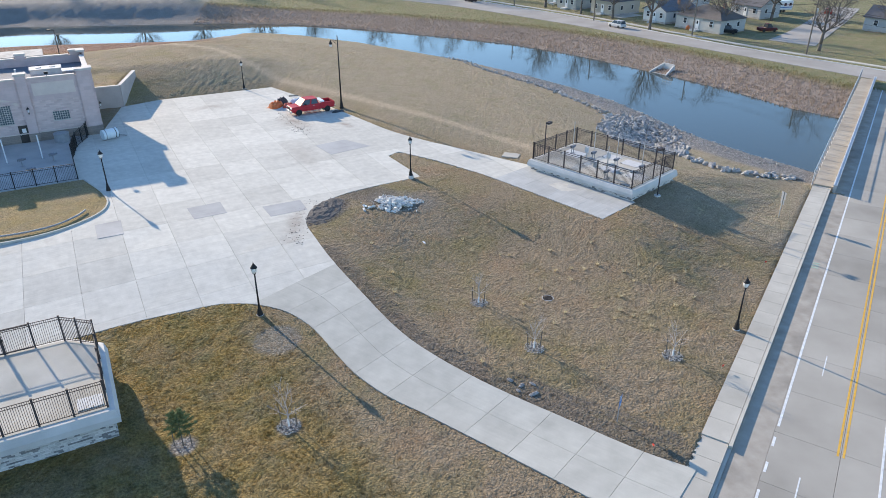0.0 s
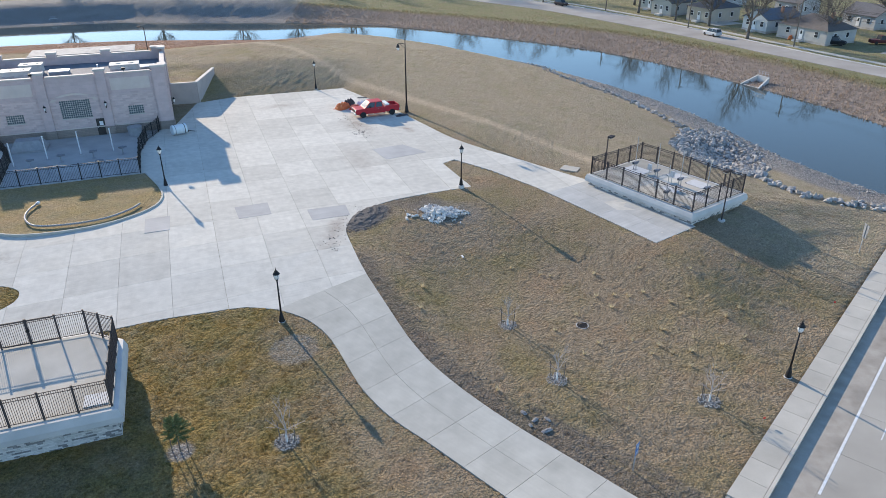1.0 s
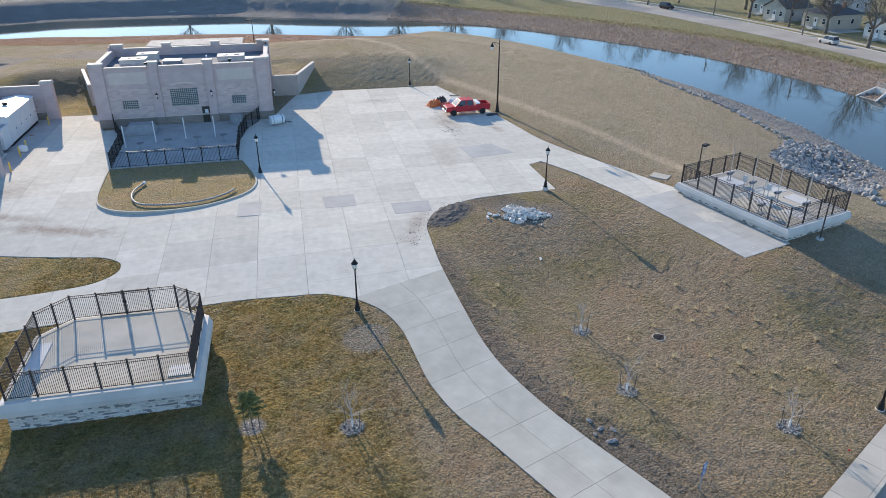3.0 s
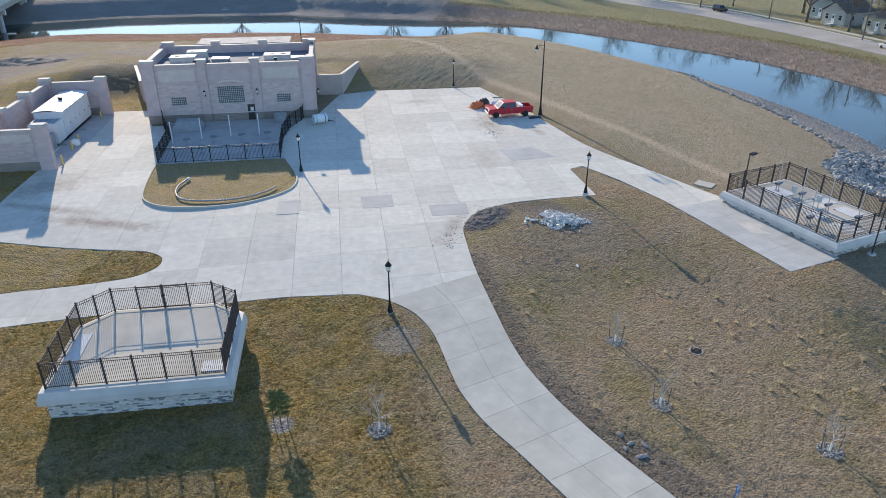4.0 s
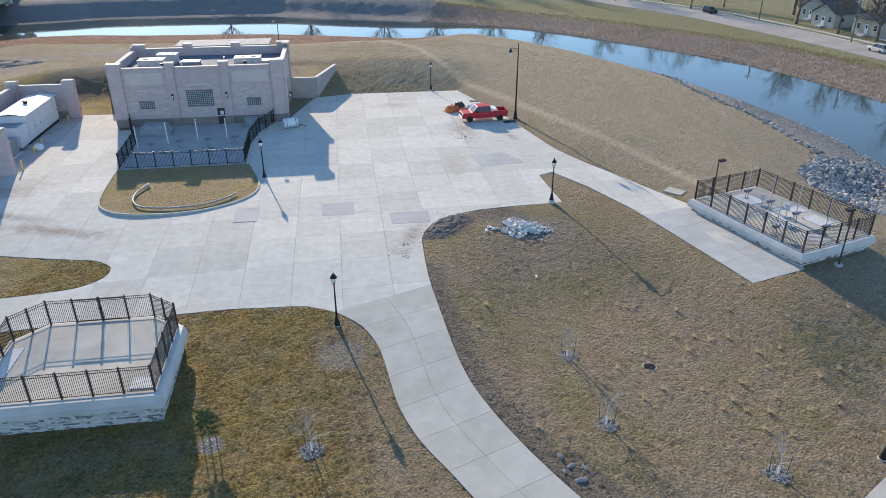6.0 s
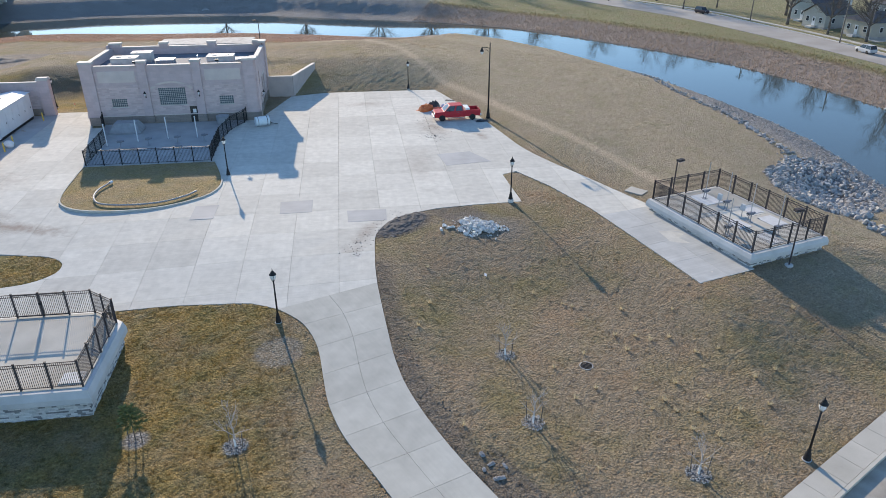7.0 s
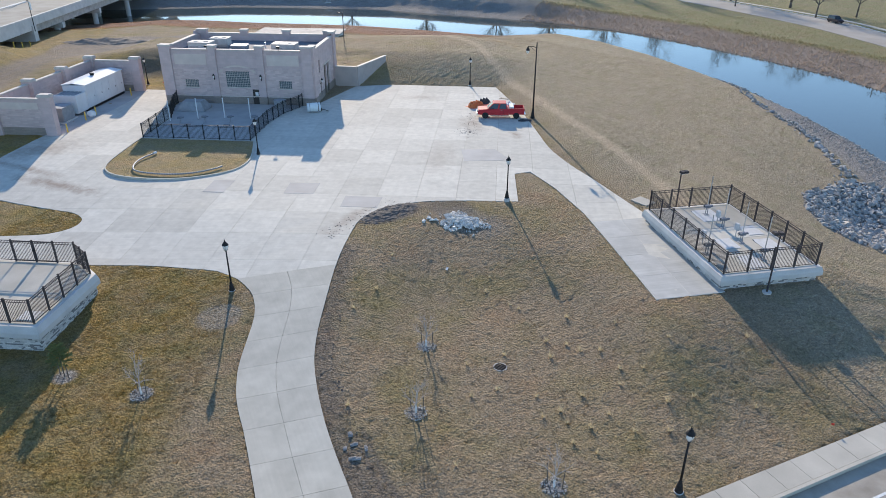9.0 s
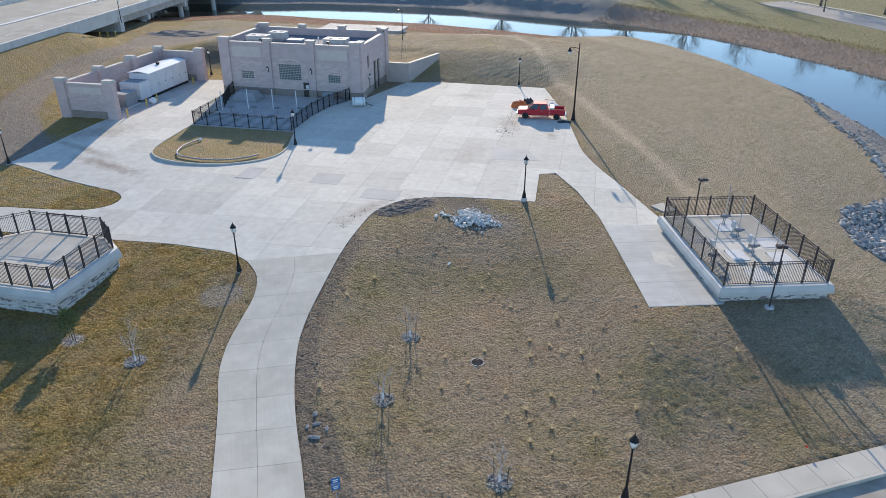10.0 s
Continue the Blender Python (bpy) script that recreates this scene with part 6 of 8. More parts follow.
LINE2 = curve_through([(22.5, 92.5), (23.6, 98.9), (21.3, 105.5), (18.2, 112.5), (14.5, 119.5), (9.5, 126.5), (5.5, 134.5), (1.5, 141.5), (-6, 150.2), (-18, 160.2), (-31.5, 169.0), (-46.5, 174.0), (-57, 170.8)], 0.5)
for x, y in LINE2:
    for k in range(3 if y < 115 else 2):
        spots.append((x + random.gauss(0, 0.4), y + random.gauss(0, 0.4), random.uniform(0.3, 0.8)))
WET = curve_through([(44.6, 79.6), (40.6, 84.6), (36.3, 92.6), (31.8, 104.2), (29.6, 109.4), (24.5, 118.5), (16.4, 129.6), (7.6, 139.2)], 0.5)
for x, y in WET:
    for k in range(3):
        spots.append((x - abs(random.gauss(0, 1.2)), y - abs(random.gauss(0, 0.5)), random.uniform(0.2, 0.7)))
for k in range(2600):
    t = random.random()
    x, y = WET[int(t * 0.75 * (len(WET) - 1))]
    spots.append((x - random.uniform(0, 6.5), y - random.uniform(0, 3), random.uniform(0.1, 0.27)))
scatter_stones("riprap_shore", spots, "line of pale riprap stones along the river bank", "rocks", ROCK_ISLE)
spots = []
for k in range(1700):
    an_, ra_ = random.uniform(0, 6.283), random.random() ** 0.62
    ra_ *= 1 + 0.28 * math.sin(an_ * 3 + 1) + 0.16 * math.sin(an_ * 7)
    x, y = -4.6 + math.cos(an_) * ra_ * 2.0, 62.6 + math.sin(an_) * ra_ * 1.55 + math.cos(an_) * ra_ * 0.2
    spots.append((x, y, random.uniform(0.06, 0.11 + 0.3 * random.random() ** 3)))
for k in range(60):
    spots.append((random.gauss(-4.9, 1.6), random.gauss(62.3, 0.9), random.uniform(0.08, 0.25)))
for k in range(9):
    spots.append((-7.2 + random.gauss(0, 0.3), 61.4 + random.gauss(0, 0.2), random.uniform(0.2, 0.45)))
RUBBLE = ROCK_ISLE.copy()
RUBBLE.name = "pale_rubble"
for n_ in RUBBLE.node_tree.nodes:
    if n_.type == 'MIX':
        n_.inputs[6].default_value, n_.inputs[7].default_value = (0.55, 0.515, 0.465, 1), (0.80, 0.76, 0.69, 1)
scatter_stones("rubble_heap", spots, "low heap of broken white concrete rubble in grass", "rubble", RUBBLE, lambda x, y: 0.3 * max(0.0, 1 - math.hypot((x + 4.6) / 2.4, (y - 62.6 - 0.1 * (x + 4.6)) / 1.8)), broken=True)
SOIL = surface("dark_topsoil", (0.065, 0.058, 0.054), (0.14, 0.126, 0.115), 2.5, 0.95, 0.9, 9, dist=0.1)
bm = bmesh.new()
bmesh.ops.create_grid(bm, x_segments=40, y_segments=40, size=1)
for v in bm.verts:
    r2 = v.co.x ** 2 + v.co.y ** 2
    x, y = -11.25 + v.co.x * 1.75 + v.co.y * 0.75, 60.4 + v.co.y * 3.9
    v.co = Vector((x, y, h(x, y) - 0.08 + max(0, 1 - r2) * (0.24 + 0.16 * noise.noise(Vector((x * 1.6, y * 1.6, 0)))) + 0.07 * noise.noise(Vector((x * 5, y * 5, 2)))))
tagged(mesh_object("topsoil_mound", bm, SOIL), "low spread of dark topsoil at the lot edge", "soil heap")
spots = [(random.uniform(-13.8, -11.9), random.uniform(53, 63), random.uniform(0.04, 0.16)) for k in range(160)]
for k in range(42):
    a = random.random()
    x, y = PATH_E[min(len(PATH_E) - 1, int(16 + a * (len(PATH_E) - 18)))]
    spots.append((x + random.uniform(0.5, 1.6), y + random.uniform(0.4, 1.2), random.uniform(0.06, 0.2)))
for k in range(150):
    a = random.random()
    spots.append((-22.5 + 5.5 * a + random.gauss(0, 0.6), 93.5 - 8 * a + random.gauss(0, 0.7), random.uniform(0.04, 0.16)))
for k in range(110):
    spots.append((-18.3 + random.gauss(0, 0.75), 85.9 + random.gauss(0, 0.5), random.uniform(0.05, 0.17)))
scatter_stones("soil_clods", spots, "scattered dark soil clods on concrete and grass edge", "soil clods", SOIL)
MANHOLE = empty("manhole", pose(8.2, 46.8, h(8.2, 46.8)), "round iron drain cover in a concrete collar", "manhole")
RUSTY = surface("rusty_iron", (0.05, 0.042, 0.036), (0.11, 0.09, 0.075), 8, 0.9, 0.4, 30, spec=0.1)
bm = bmesh.new()
ring = [[bm.verts.new((r_ * math.cos(a * math.pi / 14), r_ * math.sin(a * math.pi / 14), z_)) for r_, z_ in ((0.47, -0.2), (0.47, 0.03), (0.4, 0.035), (0.4, -0.2))] for a in range(28)]
for a in range(28):
    for j in range(4):
        bm.faces.new((ring[a][j], ring[(a + 1) % 28][j], ring[(a + 1) % 28][(j + 1) % 4], ring[a][(j + 1) % 4]))
part("collar", bm, WORN, MANHOLE, "pale concrete ring")
part("grate", turned([(0.39, -0.05), (0.39, 0.02), (0.01, 0.025)], 24), RUSTY, MANHOLE, "dark rusty iron grate")
for k in range(5):
    part("bar", bx(-0.34, -0.3 + k * 0.15 - 0.025, 0.02, 0.34, -0.3 + k * 0.15 + 0.025, 0.05), RUSTY, MANHOLE)


bm = bmesh.new()
bmesh.ops.create_grid(bm, x_segments=6, y_segments=6, size=1)
for v in bm.verts:
    v.co = Vector((v.co.x * 0.24, v.co.y * 0.09 + 0.05 * v.co.x, 0.05 + 0.08 * noise.noise(v.co * 2.1)))
sc_ = tagged(mesh_object("litter_sheet", bm, PAPER), "small crumpled white sheet blown onto the lawn", "litter")
sc_.matrix_world = pose(-1.7, 55.6, h(-1.7, 55.6), 0, 0, 100)
sc_.modifiers.new("paper", 'SOLIDIFY').thickness = 0.01

# ---- growing things ----
BARK = surface("grey_bark", (0.09, 0.075, 0.06), (0.19, 0.165, 0.14), 4, 0.9, 0.5, 20)
PALE_BARK = surface("pale_sapling_bark", (0.40, 0.34, 0.30), (0.58, 0.52, 0.46), 6, 0.85, 0.3, 30)
MULCH = surface("mulch_stone", (0.33, 0.305, 0.27), (0.54, 0.505, 0.455), 9, 0.95, 0.8, 20)


def limbs(bm, p, d, length, r, depth, spread, rnd, n=5):
    """Grows a limb in short bends and lets smaller ones fork from it."""
    segs = 3
    for k in range(segs):
        q = p + d * (length / segs)
        r2 = r * (1 - 0.55 * (k + 1) / segs) if depth else r * (1 - 0.8 * (k + 1) / segs)
        tube(bm, p, q, r * (1 - 0.55 * k / segs), max(r2, 0.009 if r < 0.03 else 0.022), n=n, caps=False)
        if depth and k > 0 or depth > 1:
            for j in range(2 if depth > 1 else 3):
                a = Vector((rnd.gauss(0, 1), rnd.gauss(0, 1), rnd.gauss(0.25, 0.6))).normalized()
                nd = (d + a * spread).normalized()
                limbs(bm, q, nd, length * rnd.uniform(0.5, 0.75), r2 * 0.62, depth - 1, spread, rnd, max(3, n - 1))
        d = (d + Vector((rnd.gauss(0, 0.15), rnd.gauss(0, 0.15), 0.08))).normalized()
        p = q


def bare_tree(name, m, hgt, seed, label, mat_, depth=3, spread=0.8, r=None, group=""):
    rnd = random.Random(seed)
    root = empty(name, m, label, "tree", group)
    r = r or hgt * 0.02
    bm = bmesh.new()
    tube(bm, (0, 0, -0.3), (0, 0, hgt * 0.12), r * 1.35, r * 1.05, n=9)
    tube(bm, (0, 0, hgt * 0.12), (0.01 * hgt, 0, hgt * 0.32), r * 1.05, r * 0.9, n=9)
    part("trunk", bm, mat_, root, smooth=True)
    bm = bmesh.new()
    top = Vector((0.01 * hgt, 0, hgt * 0.3))
    limbs(bm, top, Vector((0, 0.05, 1)), hgt * 0.42, r * 0.85, depth, spread, rnd)
    for k in range(4):
        a = k * 1.6 + rnd.random()
        limbs(bm, top, Vector((math.cos(a), math.sin(a), 0.9)).normalized(), hgt * 0.34, r * 0.55, depth - 1, spread, rnd)
    part("crown", bm, mat_, root, "bare winter crown of branches")
    return root


def sapling(x, y, hgt, seed):
    r = bare_tree("sapling", pose(x, y, h(x, y)), hgt, seed, "thin bare sapling staked in a stone mulch ring", PALE_BARK, 2, 0.7, 0.048, "staked saplings")
    rnd = random.Random(seed)
    for s_ in (-1, 1):
        part("stake", tb((s_ * 0.42, 0.1, -0.2), (s_ * 0.5, 0.1, 1.35), 0.028, n=5), BARK, r)
    part("trunk_guard", tb((0, 0, 0), (0, 0, 0.55), 0.06, n=8), PAPER, r, "white trunk guard")
    bm = bmesh.new()
    for k in range(170):
        a, q = rnd.random() * 6.28, math.sqrt(rnd.random()) * 0.72
        v = box(bm, -0.05, -0.05, -0.04, 0.05, 0.05, 0.04, m=pose(q * math.cos(a), q * math.sin(a), 0.03, rnd.random() * 360, rnd.random() * 90, rnd.random() * 360) @ Matrix.Scale(rnd.uniform(0.3, 0.75), 4))
    tagged(part("mulch", bm, MULCH, r, "pale crushed stone mulch"), kind="stuff")
    return r


for k, (x, y, hg) in enumerate(((2.75, 46.05, 2.6), (6.3, 39.8, 2.4), (15.7, 39.1, 2.6), (-9.1, 31.9, 2.8))):
    sapling(x, y, hg, 40 + k)
# young pine
NEEDLE = surface("pine_needles", (0.11, 0.145, 0.05), (0.22, 0.25, 0.105), 8, 0.8, 0.2)
rnd = random.Random(3)
pine = empty("pine_sapling", pose(-14.8, 30.3, h(-14.8, 30.3)), "young green pine held by stakes in mulch", "tree")
part("trunk", tb((0, 0, -0.2), (0, 0, 2.2), 0.045, 0.012, n=7), BARK, pine)
bm = bmesh.new()
for k in range(48):
    z_ = 0.95 + 1.45 * (k / 48)
    a = k * 2.4
    L_ = 0.95 * (1 - 0.66 * (k / 48)) * rnd.uniform(0.55, 1.1)
    base = Vector((0, 0, z_))
    tip = base + Vector((math.cos(a) * L_, math.sin(a) * L_, 0.32 * L_))
    tube(bm, base, tip, 0.012, 0.004, n=3, caps=False)
    for j in range(90):
        c = base.lerp(tip, rnd.uniform(0.3, 1.05))
        dv = ((tip - base).normalized() + Vector((rnd.gauss(0, 0.7), rnd.gauss(0, 0.7), rnd.gauss(0.2, 0.6)))).normalized() * rnd.uniform(0.13, 0.25)
        s_ = dv.orthogonal().normalized() * 0.018
        bm.faces.new([bm.verts.new(c - s_), bm.verts.new(c + s_), bm.verts.new(c + dv)])
part("crown", bm, NEEDLE, pine, "sparse green needle crown")
for s_ in (-1, 1):
    part("stake", tb((s_ * 0.5, 0, -0.2), (s_ * 0.5, 0, 1.1), 0.03, n=5), BARK, pine)
# straw clumps
STRAW = surface("dry_straw_grass", (0.50, 0.42, 0.27), (0.66, 0.57, 0.38), 6, 0.9, 0.1)


def clump_mesh(seed):
    rr = random.Random(seed)
    bm = bmesh.new()
    for k in range(40):
        a, b0 = rr.random() * 6.28, rr.random() * 0.09
        base = Vector((b0 * math.cos(a), b0 * math.sin(a), 0))
        tip = base + Vector((math.cos(a) * rr.uniform(0.05, 0.34), math.sin(a) * rr.uniform(0.05, 0.34), rr.uniform(0.16, 0.4)))
        s_ = Vector((-math.sin(a), math.cos(a), 0)) * 0.014
        bm.faces.new([bm.verts.new(base - s_), bm.verts.new(base + s_), bm.verts.new(tip)])
    return shared("tuft", bm, STRAW)


_nt = STRAW.node_tree
_b = _nt.nodes["Principled BSDF"]
_tr, _mx = _nt.nodes.new("ShaderNodeBsdfTranslucent"), _nt.nodes.new("ShaderNodeMixShader")
_nt.links.new(_b.inputs["Base Color"].links[0].from_socket, _tr.inputs["Color"])
_nt.links.new(_b.outputs[0], _mx.inputs[1])
_nt.links.new(_tr.outputs[0], _mx.inputs[2])
_nt.links.new(_mx.outputs[0], _nt.nodes["Material Output"].inputs["Surface"])
CL = [clump_mesh(k) for k in range(4)]
CLUMPS = [(-6.2, 54.1), (1.8, 56.5), (2.6, 54.6), (5.8, 54.0), (9.4, 54.7), (13.0, 54.9), (-4.1, 49.3), (-3.7, 46.1), (5.0, 54.1), (10.8, 51.6), (10.5, 49.6), (11.9, 51.4), (15.0, 50.7), (13.1, 52.0), (16.3, 51.2),
          (16.9, 54.4), (21.3, 57.8), (23.3, 51.5), (19.5, 46.6), (17.8, 45.6), (19.9, 50.1), (18.7, 48.8), (16.0, 46.2), (15.5, 44.5), (14.2, 44.1), (15.2, 42.7), (16.7, 42.7), (12.8, 43.8), (13.4, 44.9),
          (11.6, 45.3), (8.2, 43.1), (2.6, 37.9), (9.2, 44.6), (9.4, 51.2), (7.8, 48.1), (10.6, 37.5), (13.9, 47.0), (15.5, 49.3), (6.2, 45.8)]
for k, (x, y) in enumerate(CLUMPS):
    r = empty("grass_clump", pose(x, y, h(x, y) + 0.01, 0, 0, 77 * k) @ Matrix.Scale(random.uniform(0.75, 1.15), 4), "dry straw-coloured ornamental grass clump", "ornamental grass", "grass clumps")
    piece("tuft", CL[k % 4], r, Matrix())


# turf: short tufts over the lawns in one mesh
def turf(name, n, box_, seed, lo, hi, label, keep, K=3):
    r_ = np.random.default_rng(seed)
    x, y = r_.uniform(box_[0], box_[1], n), r_.uniform(box_[2], box_[3], n)
    near = ~inside(LOT, x, y) & ~inside(PATH, x, y) & keep(x, y)
    near &= (masks(x, y)[1] < 0.4) & (masks3(x, y)[2] < 0.4) & (masks2(x, y)[0] < 0.5)
    x, y = x[near], y[near]
    n = len(x)
    z = land(x, y)
    a, hgt, w = r_.uniform(0, 2 * np.pi, (n, K)), r_.uniform(lo, hi, (n, K)), r_.uniform(0.02, 0.042, (n, K)) * (hi / 0.07) ** 0.5
    ox, oy = r_.normal(0, 0.045, (n, K)), r_.normal(0, 0.045, (n, K))
    lean = r_.normal(0, 0.06, (n, K, 2))
    bx0, by0 = x[:, None] + ox, y[:, None] + oy
    v = np.empty((n, K, 3, 3))
    for i, s_ in ((0, -1), (1, 1)):
        v[:, :, i, 0], v[:, :, i, 1], v[:, :, i, 2] = bx0 + s_ * w * np.cos(a), by0 + s_ * w * np.sin(a), z[:, None] - 0.03
    v[:, :, 2, 0], v[:, :, 2, 1], v[:, :, 2, 2] = bx0 + lean[:, :, 0], by0 + lean[:, :, 1], z[:, None] + hgt
    v = v.reshape(-1, 3)
    me = bpy.data.meshes.new(name)
    me.vertices.add(len(v))
    me.vertices.foreach_set("co", v.ravel())
    m3 = len(v) // 3
    me.loops.add(m3 * 3)
    me.loops.foreach_set("vertex_index", np.arange(m3 * 3))
    me.polygons.add(m3)
    me.polygons.foreach_set("loop_start", np.arange(0, m3 * 3, 3))
    me.update()
    me.validate()
    tone = np.clip(r_.normal(0.5, 0.2, (n, 1)) + r_.normal(0, 0.16, (n, K)), 0, 1)
    paint_zones(me, v[:, 0], v[:, 1], np.repeat(tone.ravel(), 3))
    me.materials.append(TURF)
    return tagged(new(name, me), label, "grass", kind="stuff")


def on_site(x, y):
    n_ = (x - SW0[0]) * SWN[0] + (y - SW0[1]) * SWN[1]
    da = (x - DK[0]) * U[0] + (y - DK[1]) * U[1]
    db = (x - DK[0]) * V[0] + (y - DK[1]) * V[1]
    pa, pb = (x - PF[0]) * PA[0] + (y - PF[1]) * PA[1], (x - PF[0]) * PB[0] + (y - PF[1]) * PB[1]
    return (n_ < 0.12) & ~((da > -0.2) & (da < 10.8) & (db > -0.2) & (db < 9)) & ~((pa > -0.2) & (pa < 12.6) & (pb > -0.2) & (pb < 8.2)) & (along(x, y, NEAR_SHORE) > 6)


turf("grass_tufts", 70000, (-40, 34, 18, 72), 21, 0.015, 0.06, "short dormant lawn tufts in brown and olive", on_site, 4)
turf("grass_tufts", 50000, (-40, 4, 14, 45), 26, 0.02, 0.075, "longer olive and gold lawn tussocks by the deck", lambda x, y: on_site(x, y) & (masks(x, y)[0] > 0.2), 4)
turf("grass_tufts", 70000, (-45, 40, 68, 150), 22, 0.015, 0.07, "short dry meadow tufts along the river", lambda x, y: on_site(x, y) & (along(x, y, NEAR_SHORE) > 7))
FAR_B = lambda x, y: (-along(x, y, FAR_SHORE) > 0.5) & (-along(x, y, FAR_SHORE) < 15)
turf("bank_brush", 100000, (-120, 75, 92, 215), 23, 0.12, 0.5, "dry grey-brown brush on the far bank", FAR_B)
turf("bank_grass", 70000, (-110, 80, 100, 250), 25, 0.05, 0.2, "olive tussock grass on the far levee slope", lambda x, y: (-along(x, y, FAR_SHORE) > 12) & (-along(x, y, FAR_SHORE) < 34) & (along(x, y, ST_LINE) < -1))
turf("reed_bed", 90000, (-165, -52, 98, 176), 24, 0.05, 0.22, "red-brown dry reeds beside the river", lambda x, y: (along(x, y, NEAR_SHORE) > 0.8) & (along(x, y, NEAR_SHORE) < 36))

# ---- vehicles ----
TYRE = surface("tyre_rubber", (0.012, 0.012, 0.012), (0.03, 0.03, 0.03), 5, 0.85, 0.2)
RIM = surface("alloy_rim", (0.4, 0.4, 0.41), (0.55, 0.55, 0.56), 5, 0.35, 0.02, metal=0.8)
CHROME = surface("chrome", (0.55, 0.55, 0.56), (0.7, 0.7, 0.71), 5, 0.2, 0.0, metal=0.9)
RED_LAMP = surface("red_lens", (0.3, 0.02, 0.02), (0.4, 0.03, 0.03), 5, 0.2, 0.0)


def paint(name, c):
    m = surface(name, tuple(v * 0.9 for v in c), tuple(min(1, v * 1.05) for v in c), 1.5, 0.5, 0.0, spec=0.12)
    m.node_tree.nodes["Principled BSDF"].inputs["Coat Weight"].default_value = 0.0
    return m


def wheel(parent, x, y, r, w):
    """Axle along y."""
    t = turned([(r * 0.62, -w / 2), (r * 0.95, -w / 2), (r, -w * 0.35), (r, w * 0.35), (r * 0.95, w / 2), (r * 0.62, w / 2)], 20)
    bmesh.ops.transform(t, matrix=pose(x, y, r, 90, 0, 0), verts=t.verts)
    wh = part("wheel", t, TYRE, parent)
    t = turned([(r * 0.63, -w * 0.42), (r * 0.5, -w * 0.3), (r * 0.5, w * 0.3), (r * 0.63, w * 0.42)], 16)
    bmesh.ops.transform(t, matrix=pose(x, y, r, 90, 0, 0), verts=t.verts)
    part("rim", t, RIM, wh)


def loft(sections):
    """A closed body lofted through sections: (x, half width, z0, z1, half width at top)."""
    bm = bmesh.new()
    rings = []
    for x, w, z0, z1, wt in sections:
        rings.append([bm.verts.new(p) for p in ((x, -w * 0.94, z0), (x, -w, z0 + (z1 - z0) * 0.35), (x, -w * 0.99, z0 + (z1 - z0) * 0.75), (x, -wt, z1),
                                               (x, wt, z1), (x, w * 0.99, z0 + (z1 - z0) * 0.75), (x, w, z0 + (z1 - z0) * 0.35), (x, w * 0.94, z0))])
    for a, b in zip(rings, rings[1:]):
        for k in range(8):
            bm.faces.new((a[k], a[(k + 1) % 8], b[(k + 1) % 8], b[k]))
    bm.faces.new(rings[0])
    bm.faces.new(rings[-1][::-1])
    return bm


def cabin(parent, x0, x1, xr0, xr1, w, z0, z1, body_paint, glazed=0.94):
    """Greenhouse: windscreen from x1 up to xr1, rear glass from x0 up to xr0."""
    wt = w * 0.8
    bm = bmesh.new()
    lo = [bm.verts.new(p) for p in ((x0, -w, z0), (x1, -w, z0), (x1, w, z0), (x0, w, z0))]
    hi = [bm.verts.new(p) for p in ((xr0, -wt, z1), (xr1, -wt, z1), (xr1, wt, z1), (xr0, wt, z1))]
    bm.faces.new(lo[::-1])
    bm.faces.new(hi)
    for i in range(4):
        bm.faces.new((lo[i], lo[(i + 1) % 4], hi[(i + 1) % 4], hi[i]))
    c = part("cabin", bm, body_paint, parent)

    def pane_(a, b, c_, d, nm):
        q = [Vector(a), Vector(b), Vector(c_), Vector(d)]
        n = (q[1] - q[0]).cross(q[3] - q[0]).normalized()
        ce = sum(q, Vector()) / 4
        if n.dot(ce - Vector(((x0 + x1) / 2, 0, z0))) < 0:
            n = -n
        bm = bmesh.new()
        f = [bm.verts.new(ce + (p - ce) * glazed + n * 0.012) for p in q]
        g = [bm.verts.new(ce + (p - ce) * glazed - n * 0.02) for p in q]
        bm.faces.new(f)
        for i in range(4):
            bm.faces.new((f[i], f[(i + 1) % 4], g[(i + 1) % 4], g[i]))
        part(nm, bm, DARK_GLASS, c)
    pane_((x1, -w, z0), (x1, w, z0), (xr1, wt, z1), (xr1, -wt, z1), "windscreen")
    pane_((x0, -w, z0), (x0, w, z0), (xr0, wt, z1), (xr0, -wt, z1), "rear_window")
    mx, mr = x0 * 0.55 + x1 * 0.45, xr0 * 0.5 + xr1 * 0.5
    for s_ in (-1, 1):
        pane_((mx, s_ * w, z0), (x1, s_ * w, z0), (xr1, s_ * wt, z1), (mr, s_ * wt, z1), "side_window")
        pane_((x0, s_ * w, z0), (mx, s_ * w, z0), (mr, s_ * wt, z1), (xr0, s_ * wt, z1), "side_window")


